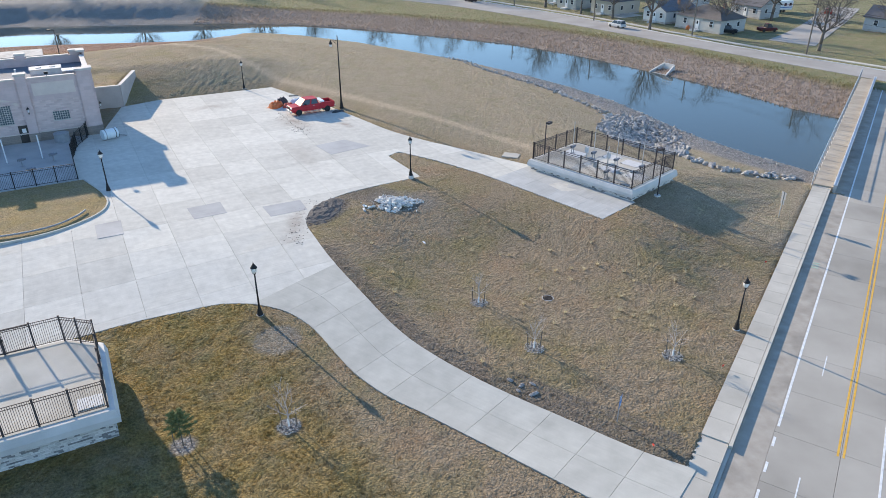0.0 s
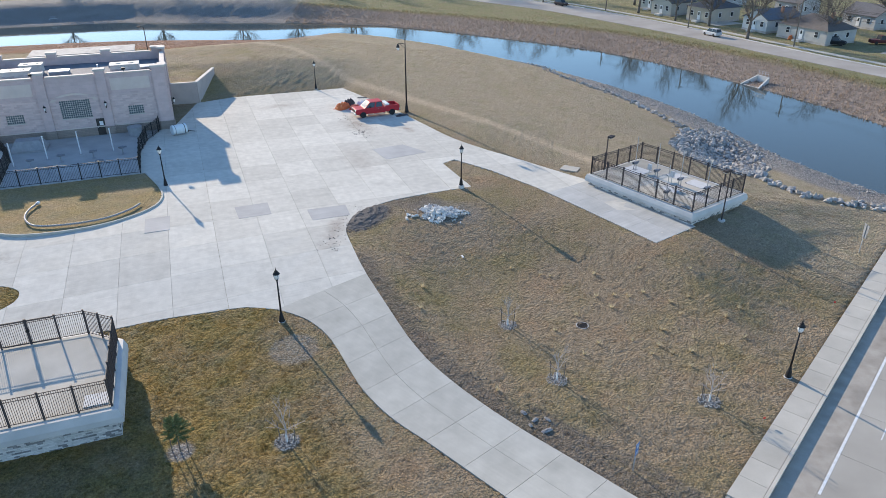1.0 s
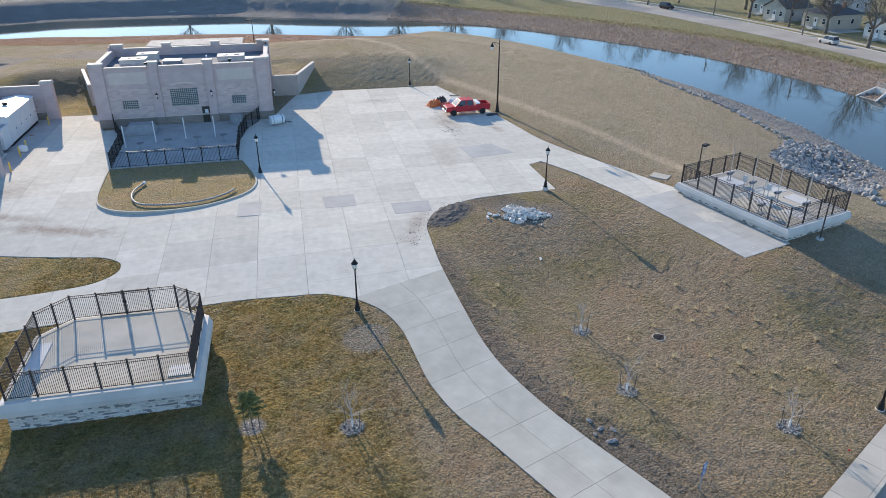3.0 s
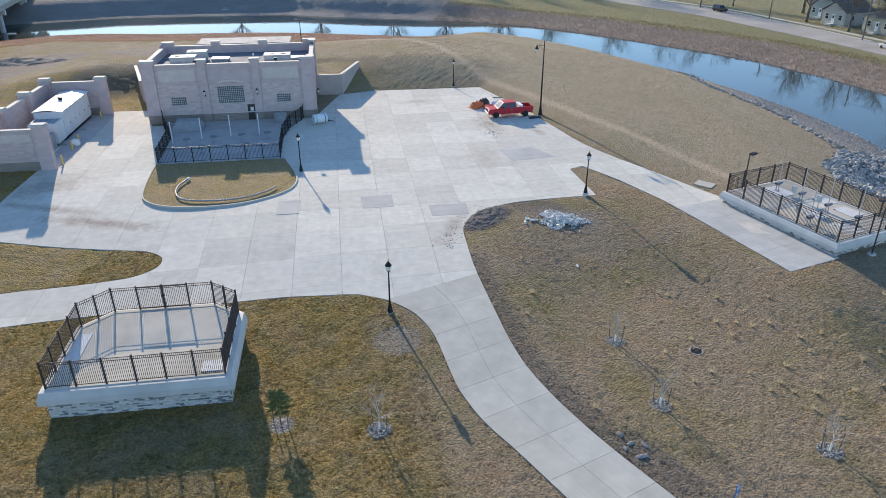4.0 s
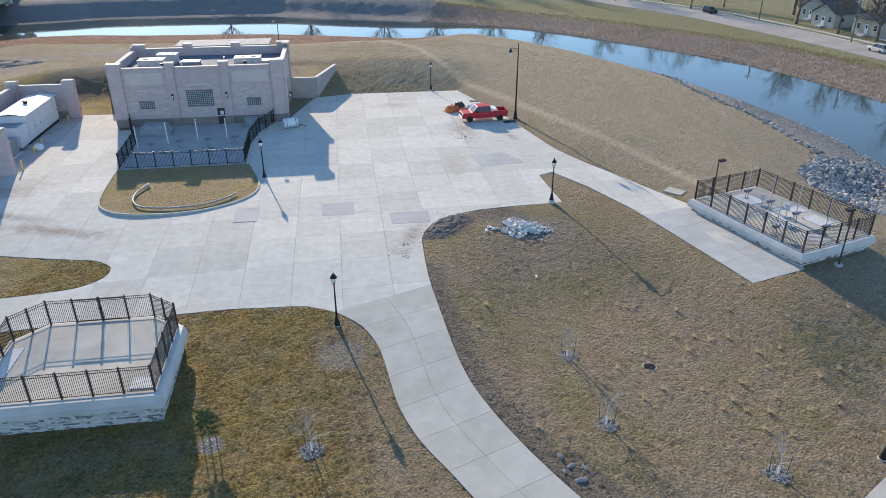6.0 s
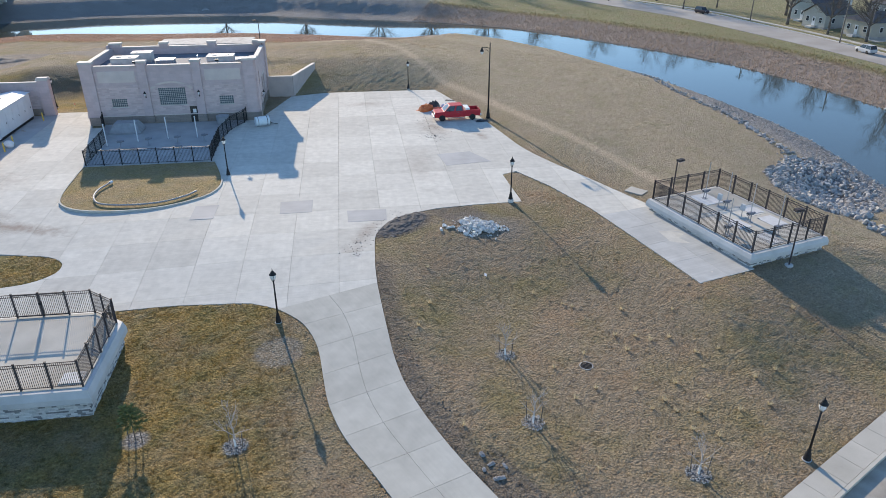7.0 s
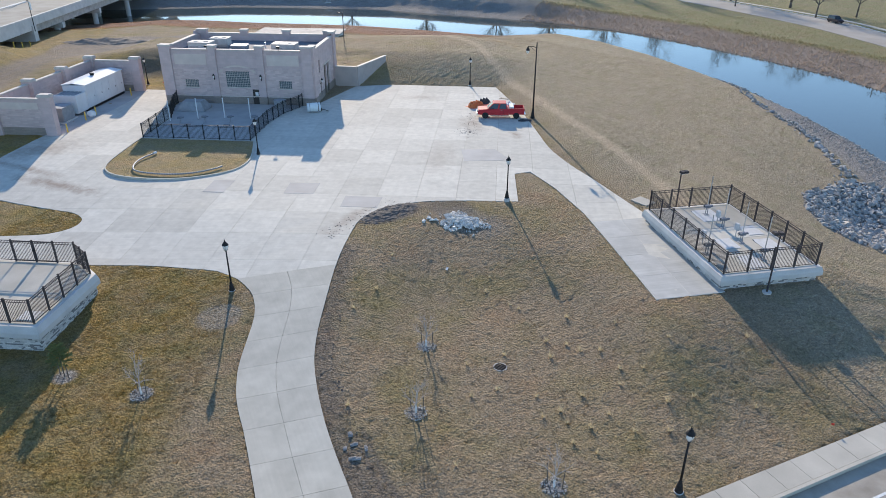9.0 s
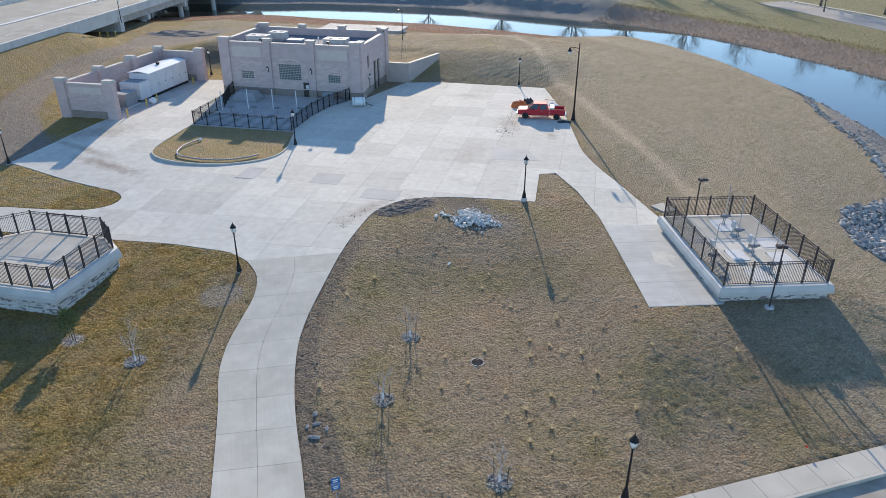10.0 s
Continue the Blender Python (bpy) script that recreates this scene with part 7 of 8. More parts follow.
def car(name, m, colour, label, kind_="suv", group=""):
    r = empty(name, m, label, "car", group)
    pt = paint(name + "_paint", colour)
    zt = {"suv": 1.68, "sedan": 1.42, "jeep": 1.8, "pickup": 1.8}[kind_]
    part("body", loft([(-2.25, 0.78, 0.45, 0.9, 0.74), (-2.15, 0.88, 0.3, 0.98, 0.82), (-1.2, 0.92, 0.25, 1.0, 0.86), (1.0, 0.92, 0.25, 1.0, 0.86), (1.9, 0.9, 0.3, 0.92, 0.8), (2.25, 0.76, 0.4, 0.75, 0.7)]), pt, r, smooth=False)
    if kind_ == "sedan":
        cabin(r, -1.5, 1.0, -0.95, 0.3, 0.82, 0.97, zt, pt)
    elif kind_ == "pickup":
        cabin(r, -0.6, 1.0, -0.45, 0.35, 0.82, 0.97, zt, pt)
    else:
        cabin(r, -2.1, 1.05, -1.85, 0.4, 0.84, 0.97, zt, pt)
    for x in (-1.35, 1.4):
        for s_ in (-1, 1):
            wheel(r, x, s_ * 0.8, 0.34, 0.24)
    for s_ in (-1, 1):
        part("headlight", bx(2.14, s_ * 0.62 - 0.14, 0.66, 2.24, s_ * 0.62 + 0.14, 0.78, bevel=0.02), LAMP_GLASS, r)
        part("tail_light", bx(-2.24, s_ * 0.66 - 0.08, 0.7, -2.14, s_ * 0.66 + 0.08, 0.9, bevel=0.02), RED_LAMP, r)
    return r


# the red pickup in the lot
RED_PAINT = paint("red_truck_paint", (0.48, 0.04, 0.05))
truck = empty("pickup_truck", pose(-18.3, 94.5, h(-18.3, 94.5) + 0.03, 0, 0, 211.5) @ Matrix.Scale(1.06, 4), "red extended-cab pickup truck with a white toolbox", "truck")
part("body", loft([(2.92, 0.84, 0.55, 0.98, 0.8), (2.8, 0.96, 0.48, 1.1, 0.86), (1.5, 1.0, 0.46, 1.18, 0.9), (0.9, 1.0, 0.46, 1.2, 0.93), (-1.0, 1.0, 0.46, 1.22, 0.95), (-1.02, 1.0, 0.46, 1.22, 0.95)]), RED_PAINT, truck)
cabin(truck, -0.8, 1.75, -0.66, 0.95, 0.95, 1.17, 1.9, RED_PAINT, 0.8)
for s_ in (-1, 1):
    part("bed_side", loft([(-1.04, 0.06, 0.52, 1.3, 0.05), (-2.92, 0.06, 0.55, 1.3, 0.05)]), RED_PAINT, truck).location = (0, s_ * 0.93, 0)
    part("mirror", bx(0.95, s_ * 1.08 - 0.1, 1.22, 1.08, s_ * 1.08 + 0.1, 1.45, bevel=0.03), BLACK, truck)
    part("headlight", bx(2.78, s_ * 0.72 - 0.16, 0.85, 2.93, s_ * 0.72 + 0.14, 1.04, bevel=0.02), LAMP_GLASS, truck)
    part("tail_light", bx(-2.99, s_ * 0.9 - 0.07, 0.8, -2.9, s_ * 0.9 + 0.07, 1.2, bevel=0.01), RED_LAMP, truck)
    part("door_seam", bx(-0.34, s_ * 1.0 - 0.006, 0.55, -0.32, s_ * 1.0 + 0.006, 1.18), BLACK, truck)
    part("door_handle", bx(-0.2, s_ * 1.005 - 0.015, 1.02, 0.0, s_ * 1.005 + 0.015, 1.06), CHROME, truck)
    part("running_board", bx(-1.0, s_ * 1.0 - 0.08, 0.36, 1.3, s_ * 1.0 + 0.08, 0.43), CHROME, truck)
part("bed_floor", bx(-2.9, -0.9, 0.6, -1.04, 0.9, 0.72), GREY_METAL, truck)
part("tailgate", bx(-2.96, -0.9, 0.6, -2.88, 0.9, 1.28, bevel=0.02), RED_PAINT, truck)
part("rear_bumper", bx(-3.12, -0.95, 0.48, -2.97, 0.95, 0.66, bevel=0.03), CHROME, truck)
part("front_bumper", bx(2.88, -0.97, 0.42, 3.06, 0.97, 0.68, bevel=0.05), GALV, truck)
part("grille", bx(2.86, -0.55, 0.72, 2.96, 0.55, 1.02, bevel=0.02), BLACK, truck)
part("toolbox", bx(-1.62, -0.88, 1.1, -1.08, 0.88, 1.5, bevel=0.03), WHITE_METAL, truck, "white cross-bed toolbox")
for x in (-1.95, 1.95):
    for s_ in (-1, 1):
        wheel(truck, x, s_ * 0.88, 0.4, 0.27)

# site waste beside the truck
def crumple(name, m, sx, sy, sz, mat_, label, category, seed, group=""):
    bm = bmesh.new()
    bmesh.ops.create_grid(bm, x_segments=22, y_segments=22, size=1)
    for v in bm.verts:
        x, y = v.co.x, v.co.y
        e = max(0, 1 - (abs(x) ** 2.5 + abs(y) ** 2.5))
        z = sz * (e ** 0.5) * (0.55 + 0.8 * abs(noise.noise(Vector((x * 2.1 + seed, y * 2.1, seed)))) + 0.35 * abs(noise.noise(Vector((x * 6, y * 6 + seed, 0)))))
        v.co = Vector((x * sx * (1 + 0.2 * noise.noise(Vector((x, y, seed)))), y * sy * (1 + 0.2 * noise.noise(Vector((y, x, seed)))), z))
    o = tagged(mesh_object(name, bm, mat_), label, category, group)
    o.matrix_world = m
    sd = o.modifiers.new("cloth", 'SOLIDIFY')
    sd.thickness = 0.02
    return o


ORANGE = surface("orange_plastic", (0.55, 0.13, 0.03), (0.72, 0.22, 0.06), 5, 0.6, 0.1)
WHITE_SHEET = surface("white_plastic_sheet", (0.62, 0.62, 0.62), (0.8, 0.8, 0.8), 3, 0.4, 0.15)
BLACK_SHEET = surface("black_plastic", (0.02, 0.02, 0.022), (0.05, 0.05, 0.052), 3, 0.4, 0.1)
RED_SHEET = surface("red_mesh_sheet", (0.45, 0.06, 0.04), (0.6, 0.12, 0.08), 4, 0.7, 0.1)
for x, y, sx, sy, sz, mm, lb, ct, sd in ((-23.7, 97.0, 1.2, 0.8, 0.85, ORANGE, "crumpled orange safety netting heaped on concrete", "netting", 1.3), (-23.1, 98.6, 0.9, 0.6, 1.0, BLACK_SHEET, "crumpled black plastic over the heap", "plastic sheet", 4.1),
                                         (-20.9, 98.4, 1.2, 0.8, 0.9, WHITE_SHEET, "crumpled white plastic sheeting behind the truck", "plastic sheet", 7.7), (-22.0, 97.2, 0.9, 0.7, 0.6, RED_SHEET, "red mesh sheeting heaped on concrete", "netting", 9.2),
                                         (-19.3, 99.0, 1.0, 0.7, 0.8, WHITE_SHEET, "crumpled white plastic sheeting behind the truck", "plastic sheet", 12.5), (-14.6, 94.6, 0.9, 0.4, 0.2, BLACK_SHEET, "flattened dark tarp by the lamp base", "tarp", 15.1)):
    crumple("site_sheet", pose(x, y, h(x, y) + 0.03, 0, 0, sd * 50), sx, sy, sz, mm, lb, ct, sd, "sheets by the truck")
SCRAP = surface("grey_geotextile", (0.20, 0.19, 0.185), (0.36, 0.35, 0.34), 4, 0.85, 0.3)
for x, y, sx, sy, sz, sd in ((4.3, 36.1, 0.2, 0.12, 0.1, 2.2), (5.0, 35.6, 0.22, 0.11, 0.08, 3.9), (5.75, 35.75, 0.24, 0.08, 0.07, 5.3), (5.7, 34.8, 0.36, 0.13, 0.09, 6.6), (4.75, 35.1, 0.15, 0.09, 0.06, 8.1)):
    crumple("fabric_scrap", pose(x, y, h(x, y) + 0.02, 0, 0, sd * 60), sx, sy, sz, SCRAP, "torn scrap of grey fabric beside the walk", "fabric scrap", sd, "scraps by the walk")
x, y = -22.4, 103.2
tagged(mesh_object("drain_grate", bx(-0.7, -0.3, -0.05, 0.7, 0.3, 0.05, bevel=0.01), BLACK), "black trench grate set in the concrete", "grate").matrix_world = pose(x, y, h(x, y) + 0.02, 0, 0, A - 20)

# ---- concrete vault on the dyke ----
vx, vy = -75.5, 116.5
vault = empty("concrete_vault", pose(vx, vy, h(vx, vy), 0, 0, A), "low pale concrete vault roof on the dyke", "vault")
part("chamber", bx(-8.0, -2.8, -1.5, 8.0, 2.8, 0.55), CAST, vault)
part("roof_slab", bx(-8.4, -3.1, 0.55, 8.4, 3.1, 0.8, bevel=0.03), WORN, vault)

# ---- western road and its bridge ----
WD, WN = Vector((-0.6136, 0.7896, 0)), Vector((-0.7896, -0.6136, 0))
W0 = Vector((-99.5, 57.0, 0))
WW, WB = 33.0, 42.7


def west(t, n, z):
    p = W0 + WD * t + WN * n
    return Vector((p.x, p.y, z))


def wstrip(t0, t1, n0, n1, z0, z1):
    bm = bmesh.new()
    prism(bm, [tuple(west(t, n, 0)[:2]) for t, n in ((t0, n0), (t0, n1), (t1, n1), (t1, n0))], z0, z1)
    return bm


wroad = empty("road_west", Matrix(), "raised concrete road leading onto a bridge", "road", kind="structure")
for k in range(-12, 5):
    for j in range(8):
        n0 = 0.4 + j * 4.02
        part("road_slab", wstrip(WB - 30 + k * 6 + 0.02, WB - 30 + k * 6 + 5.98, n0 + 0.01, n0 + 4.0, 3.9, 4.6), SLAB, wroad)
part("barrier", wstrip(-72, WB, -0.1, 0.35, 3.0, 5.5), CAST, wroad)
part("barrier", wstrip(-72, 150, WW - 0.4, WW, 3.6, 5.5), CAST, wroad)
for k in range(44):
    p_ = west(-60 + k * 3.2, WW - 0.2, 5.5)
    part("rail_post", tb(p_, p_ + Vector((0, 0, 0.8)), 0.05, n=5), BLACK, wroad)
part("rail", tb(west(-60, WW - 0.2, 6.25), west(78, WW - 0.2, 6.25), 0.05, n=5), BLACK, wroad)
part("rail", tb(west(-60, WW - 0.2, 5.9), west(78, WW - 0.2, 5.9), 0.04, n=5), BLACK, wroad)
part("edge_line", wstrip(-70, 140, 3.4, 3.5, 4.59, 4.606), CONCRETE_WALK, wroad)
part("median_line", wstrip(-70, 12, 15.6, 15.8, 4.59, 4.606), YELLOW_PAINT, wroad)
part("median_kerb", wstrip(16, 75, 14.8, 15.8, 4.59, 4.76), CAST, wroad)
for k in range(9):
    part("dash_line", wstrip(-40 + k * 9, -37 + k * 9, 7.4, 7.55, 4.59, 4.606), WHITE_PAINT, wroad)
wb = empty("bridge_west", Matrix(), "long concrete girder bridge on round piers", "bridge", kind="structure")
part("deck", wstrip(WB + 0.03, 150, 0.36, WW - 0.42, 3.9, 4.6), SLAB, wb)
part("barrier", wstrip(WB + 0.03, 150, -0.1, 0.35, 3.8, 5.5), CAST, wb)
for n0 in (0.5, 6.6, 12.8, 19.0, 25.2, 31.6):
    part("girder", wstrip(WB + 0.3, 150, n0, n0 + 0.6, 2.3, 3.89), WORN, wb)
part("abutment", wstrip(WB - 0.8, WB + 0.9, -0.3, WW + 0.3, -1.0, 3.88), CAST, wb)
for t in (58, 81, 106, 132):
    part("pier_cap", wstrip(t - 0.6, t + 0.6, 0.3, WW - 0.3, 1.1, 2.29), CAST, wb)
    for n0 in (1.9, 10.4, 19.4, 29.5):
        part("pier", tb(west(t, n0, -6), west(t, n0, 1.1), 0.65, n=14), CAST, wb)
for t, n0 in ((-30, -0.6), (42.0, -0.6), (75, 15.1)):
    p = west(t, n0, 4.6)
    r = empty("street_lamp", pose(*p), "black lamp with a banner beside the bridge road", "street lamp", "bridge lamps")
    part("pole", tb((0, 0, -1.8), (0, 0, 4.6), 0.09, 0.06, n=8), BLACK, r)
    part("banner", bx(0.1, -0.01, 2.4, 0.7, 0.01, 4.0), PAPER, r, "pale hanging banner")
    lantern_parts(r, 4.6)
p = west(12, 15.2, 4.6)
r = empty("median_marker", pose(*p), "small dark marker post on the median nose", "sign")
part("post", tb((0, 0, 0), (0, 0, 1.1), 0.05, n=6), BLACK, r)
part("plate", bx(-0.15, -0.02, 0.7, 0.15, 0.02, 1.1), BLACK, r)
for k in range(3):
    copy_thing(boll, pose(*west(30 + k * 3.2, -1.6, 0), 0, 0, 0) @ Matrix.Translation((0, 0, h(*west(30 + k * 3.2, -1.6, 0)[:2]))))
DIRT = surface("haul_dirt", (0.14, 0.115, 0.095), (0.27, 0.225, 0.18), 1.2, 0.95, 0.6, 8)
bm = bmesh.new()
bmesh.ops.create_grid(bm, x_segments=50, y_segments=30, size=1)
for v in bm.verts:
    x, y = -113 + v.co.x * 9, 98 + v.co.y * 5 + v.co.x * 5
    r2 = v.co.x ** 2 + v.co.y ** 2
    v.co = Vector((x, y, h(x, y) - 0.25 + max(0, 1 - r2) * (0.7 + 0.6 * noise.noise(Vector((x * 0.5, y * 0.5, 0)))) + 0.1 * noise.noise(Vector((x * 2, y * 2, 1)))))
tagged(mesh_object("earth_mound", bm, DIRT), "rutted bare earth heaped near the bridge abutment", "earth mound")

# ---- far bank: street, houses, trees ----
ST_N = curve_through(ST_LINE[1:], 3)
ST_F = curve_through([(-36, 256), (-9, 238), (9.5, 223.5), (22, 208.5), (33, 195), (42, 182), (51, 167.5), (60, 153.5), (68.7, 141.5), (79, 129), (104, 96)], 3)
fs = empty("road_far", Matrix(), "worn asphalt riverside street with kerbs", "road", kind="structure")


def ribbon(a, b, off, lift, deep):
    n = min(len(a), len(b))
    bm = bmesh.new()
    rows = []
    for k in range(n):
        (x0, y0), (x1, y1) = a[round(k * (len(a) - 1) / (n - 1))], b[round(k * (len(b) - 1) / (n - 1))]
        rows.append([bm.verts.new((x0, y0, h(x0, y0) + lift)), bm.verts.new((x1, y1, h(x1, y1) + lift))])
    for p, q in zip(rows, rows[1:]):
        bm.faces.new((p[0], p[1], q[1], q[0]))
    ex = bmesh.ops.extrude_face_region(bm, geom=list(bm.faces))
    for v in ex["geom"]:
        if isinstance(v, bmesh.types.BMVert):
            v.co.z -= deep
    return bm


def offset(line, d):
    out = []
    for k, (x, y) in enumerate(line):
        a, b = line[max(k - 1, 0)], line[min(k + 1, len(line) - 1)]
        t = Vector((b[0] - a[0], b[1] - a[1])).normalized()
        out.append((x - t.y * d, y + t.x * d))
    return out


part("carriageway", ribbon(ST_N, ST_F, 0, 0.07, 0.6), FAR_ASPHALT, fs)
part("kerb", ribbon(offset(ST_F, 0.0), offset(ST_F, 0.25), 0, 0.2, 0.6), CAST, fs)
part("sidewalk", ribbon(offset(ST_F, 2.6), offset(ST_F, 4.0), 0, 0.1, 0.5), CONCRETE_WALK, fs)
sd0, sd1 = [(72, 158), (84, 172), (97, 190), (112, 212)], [(79, 151), (90, 166), (103, 184), (118, 206)]
part("side_street", ribbon(curve_through(sd0, 3), curve_through(sd1, 3), 0, 0.075, 0.6), FAR_ASPHALT, fs)
dv = [((56.5, 176.5), (60.2, 171.2), (66, 176), (62.3, 181)), ((44.6, 192.6), (46.6, 189.6), (53.4, 194), (51.4, 197))]
for q in dv:
    bm = bmesh.new()
    prism(bm, list(q), lambda x, y: h(x, y) - 0.3, lambda x, y: h(x, y) + 0.09)
    part("drive", bm, CONCRETE_WALK, fs)


def house_(m, w, d, hgt, rise, wall_c, roof_c, label, porch=True, hip=False, side_gable=False):
    """A small frame house; front at y = 0 facing -y."""
    r = empty("house", m, label, "house", "houses by the river street")
    wm = surface("siding", tuple(v * 0.88 for v in wall_c), wall_c, 0.8, 0.75, 0.1, 12, stains=0.1)
    rm = surface("shingles", tuple(v * 0.75 for v in roof_c), roof_c, 1.5, 0.9, 0.3, 14, stains=0.15)
    part("foundation", bx(-w / 2, 0, -0.6, w / 2, d, 0.35), WORN, r)
    bm = bmesh.new()
    box(bm, -w / 2 + 0.02, 0.02, 0.35, w / 2 - 0.02, d - 0.02, hgt)
    wl = part("wall", bm, wm, r)
    bm = bmesh.new()
    e, t = 0.35, 0.16
    if hip:
        lo = [(-w / 2 - e, -e, hgt), (w / 2 + e, -e, hgt), (w / 2 + e, d + e, hgt), (-w / 2 - e, d + e, hgt)]
        k = min(w, d) / 2
        hi = [(-w / 2 + k, d / 2, hgt + rise), (w / 2 - k, d / 2, hgt + rise)] if w > d else [(0, k, hgt + rise), (0, d - k, hgt + rise)]
        L_ = [bm.verts.new(p) for p in lo]
        H__ = [bm.verts.new(p) for p in hi]
        if w > d:
            for f in ((L_[0], L_[1], H__[1], H__[0]), (L_[2], L_[3], H__[0], H__[1]), (L_[1], L_[2], H__[1]), (L_[3], L_[0], H__[0])):
                bm.faces.new(f)
        else:
            for f in ((L_[0], L_[1], H__[0]), (L_[1], L_[2], H__[1], H__[0]), (L_[2], L_[3], H__[1]), (L_[3], L_[0], H__[0], H__[1])):
                bm.faces.new(f)
        bm.faces.new(L_[::-1])
        part("roof", bm, rm, r)
    else:
        if side_gable:
            prof = lambda s_: [(-w / 2 - e, s_ * (d / 2 + e) + d / 2, hgt - 0.1), (-w / 2 - e, d / 2, hgt + rise), (w / 2 + e, d / 2, hgt + rise), (w / 2 + e, s_ * (d / 2 + e) + d / 2, hgt - 0.1)]
        else:
            prof = lambda s_: [(s_ * (w / 2 + e), -e, hgt - 0.1), (0, -e, hgt + rise), (0, d + e, hgt + rise), (s_ * (w / 2 + e), d + e, hgt - 0.1)]
        for s_ in (-1, 1):
            bm = bmesh.new()
            f = [bm.verts.new(p) for p in prof(s_)]
            g = [bm.verts.new((p[0], p[1], p[2] + t)) for p in prof(s_)]
            bm.faces.new(f)
            bm.faces.new(g)
            for i in range(4):
                bm.faces.new((f[i], f[(i + 1) % 4], g[(i + 1) % 4], g[i]))
            part("roof", bm, rm, r)
        for y in (0.03, d - 0.03):
            bm = bmesh.new()
            if side_gable:
                x = -w / 2 + 0.03 if y < 1 else w / 2 - 0.03
                tri_ = [(x, 0, hgt), (x, d, hgt), (x, d / 2, hgt + rise - 0.02)]
                n = Vector((0.06, 0, 0))
            else:
                tri_ = [(-w / 2, y, hgt), (w / 2, y, hgt), (0, y, hgt + rise - 0.02)]
                n = Vector((0, 0.06, 0))
            f = [bm.verts.new(p) for p in tri_]
            g = [bm.verts.new(Vector(p) + n) for p in tri_]
            bm.faces.new(f)
            bm.faces.new(g[::-1])
            for i in range(3):
                bm.faces.new((f[i], f[(i + 1) % 3], g[(i + 1) % 3], g[i]))
            part("gable", bm, wm, r)
    for x in (-w * 0.28, w * 0.3):
        wn = part("window", bx(x - 0.5, -0.05, 1.2, x + 0.5, 0.05, 2.5), PAPER, r, "white framed window")
        part("pane", bx(x - 0.42, -0.07, 1.28, x + 0.42, -0.051, 1.84), DARK_GLASS, wn)
        part("pane", bx(x - 0.42, -0.07, 1.9, x + 0.42, -0.051, 2.42), DARK_GLASS, wn)
    for y in (d * 0.28, d * 0.7):
        for s_ in (-1, 1):
            x = s_ * w / 2
            wn = part("window", bx(x - 0.05, y - 0.45, 1.2, x + 0.05, y + 0.45, 2.4), PAPER, r)
            part("pane", bx(x - 0.07 if s_ < 0 else x + 0.051, y - 0.37, 1.28, x - 0.051 if s_ < 0 else x + 0.07, y + 0.37, 2.32), DARK_GLASS, wn)
    dr = part("door", bx(-0.45, -0.06, 0.4, 0.45, 0.04, 2.45), PAPER, r, "pale front door")
    part("door_glass", bx(-0.22, -0.08, 1.5, 0.22, -0.061, 2.2), DARK_GLASS, dr)
    if porch:
        part("steps", bx(-0.9, -1.5, -0.5, 0.9, -0.07, 0.3, bevel=0.02), CAST, r)
    part("chimney", bx(w * 0.2, d * 0.55, hgt + rise * 0.3, w * 0.2 + 0.55, d * 0.55 + 0.55, hgt + rise + 0.7), surface("chimney_brick", (0.22, 0.12, 0.09), (0.32, 0.18, 0.13), 3, 0.9, 0.3), r)
    return r


def at_street(k, back):
    """A place behind the far kerb, k metres along it, and the angle that faces the street."""
    s_ = 0.0
    for (ax, ay), (bx_, by_) in zip(ST_F, ST_F[1:]):
        L_ = math.hypot(bx_ - ax, by_ - ay)
        if s_ + L_ >= k:
            t = (k - s_) / L_
            d = Vector((bx_ - ax, by_ - ay, 0)) / L_
            n = Vector((-d.y, d.x, 0))
            p = Vector((ax + d.x * L_ * t, ay + d.y * L_ * t, 0)) + n * back
            return p, math.degrees(math.atan2(d.y, d.x))
        s_ += L_
    return None


SPECS = [(76, 14, 7.5, 10, 4.2, 2.4, (0.36, 0.40, 0.38), (0.12, 0.12, 0.13), "two-storey grey-green frame house behind bare trees", True, False, False),
         (85, 9.0, 7, 9, 3.2, 2.2, (0.50, 0.48, 0.42), (0.14, 0.13, 0.12), "pale frame house with a weathered shingle roof", True, False, False),
         (97.5, 9, 8.5, 10, 3.4, 2.0, (0.46, 0.42, 0.34), (0.11, 0.11, 0.115), "tan bungalow with a dark hipped roof", True, True, False),
         (114, 10, 7.4, 11, 2.9, 1.9, (0.54, 0.575, 0.575), (0.15, 0.165, 0.185), "white gabled house with a blue-grey roof", True, False, False),
         (128, 9.5, 13, 9, 2.9, 2.5, (0.46, 0.46, 0.44), (0.14, 0.125, 0.115), "long grey bungalow with a brown hipped roof", True, True, False)]
for k, back, w, d, hg, rise, wc, rc, lb, po, hip, sg in SPECS:
    p, ang = at_street(k, back)
    house_(pose(p.x, p.y, h(p.x, p.y) + 0.1, 0, 0, ang), w, d, hg, rise, wc, rc, lb, po, hip, sg)
for k, back, w, d, hg, lb in ((60, 36, 9, 8, 3.2, "distant frame house among bare trees"), (80, 38, 9, 8, 3.4, "distant frame house among bare trees"), (100, 38, 8, 8, 3.2, "distant frame house among bare trees"), (121, 36, 9, 8, 3.0, "distant blue frame house behind the street"), (160, 42, 12, 8, 3.0, "distant pale frame house behind the side street")):
    p, ang = at_street(k, back)
    house_(pose(p.x, p.y, h(p.x, p.y) + 0.1, 0, 0, ang), w, d, hg, 2.2, (0.44, 0.45, 0.45), (0.13, 0.13, 0.14), lb, False, False, True)

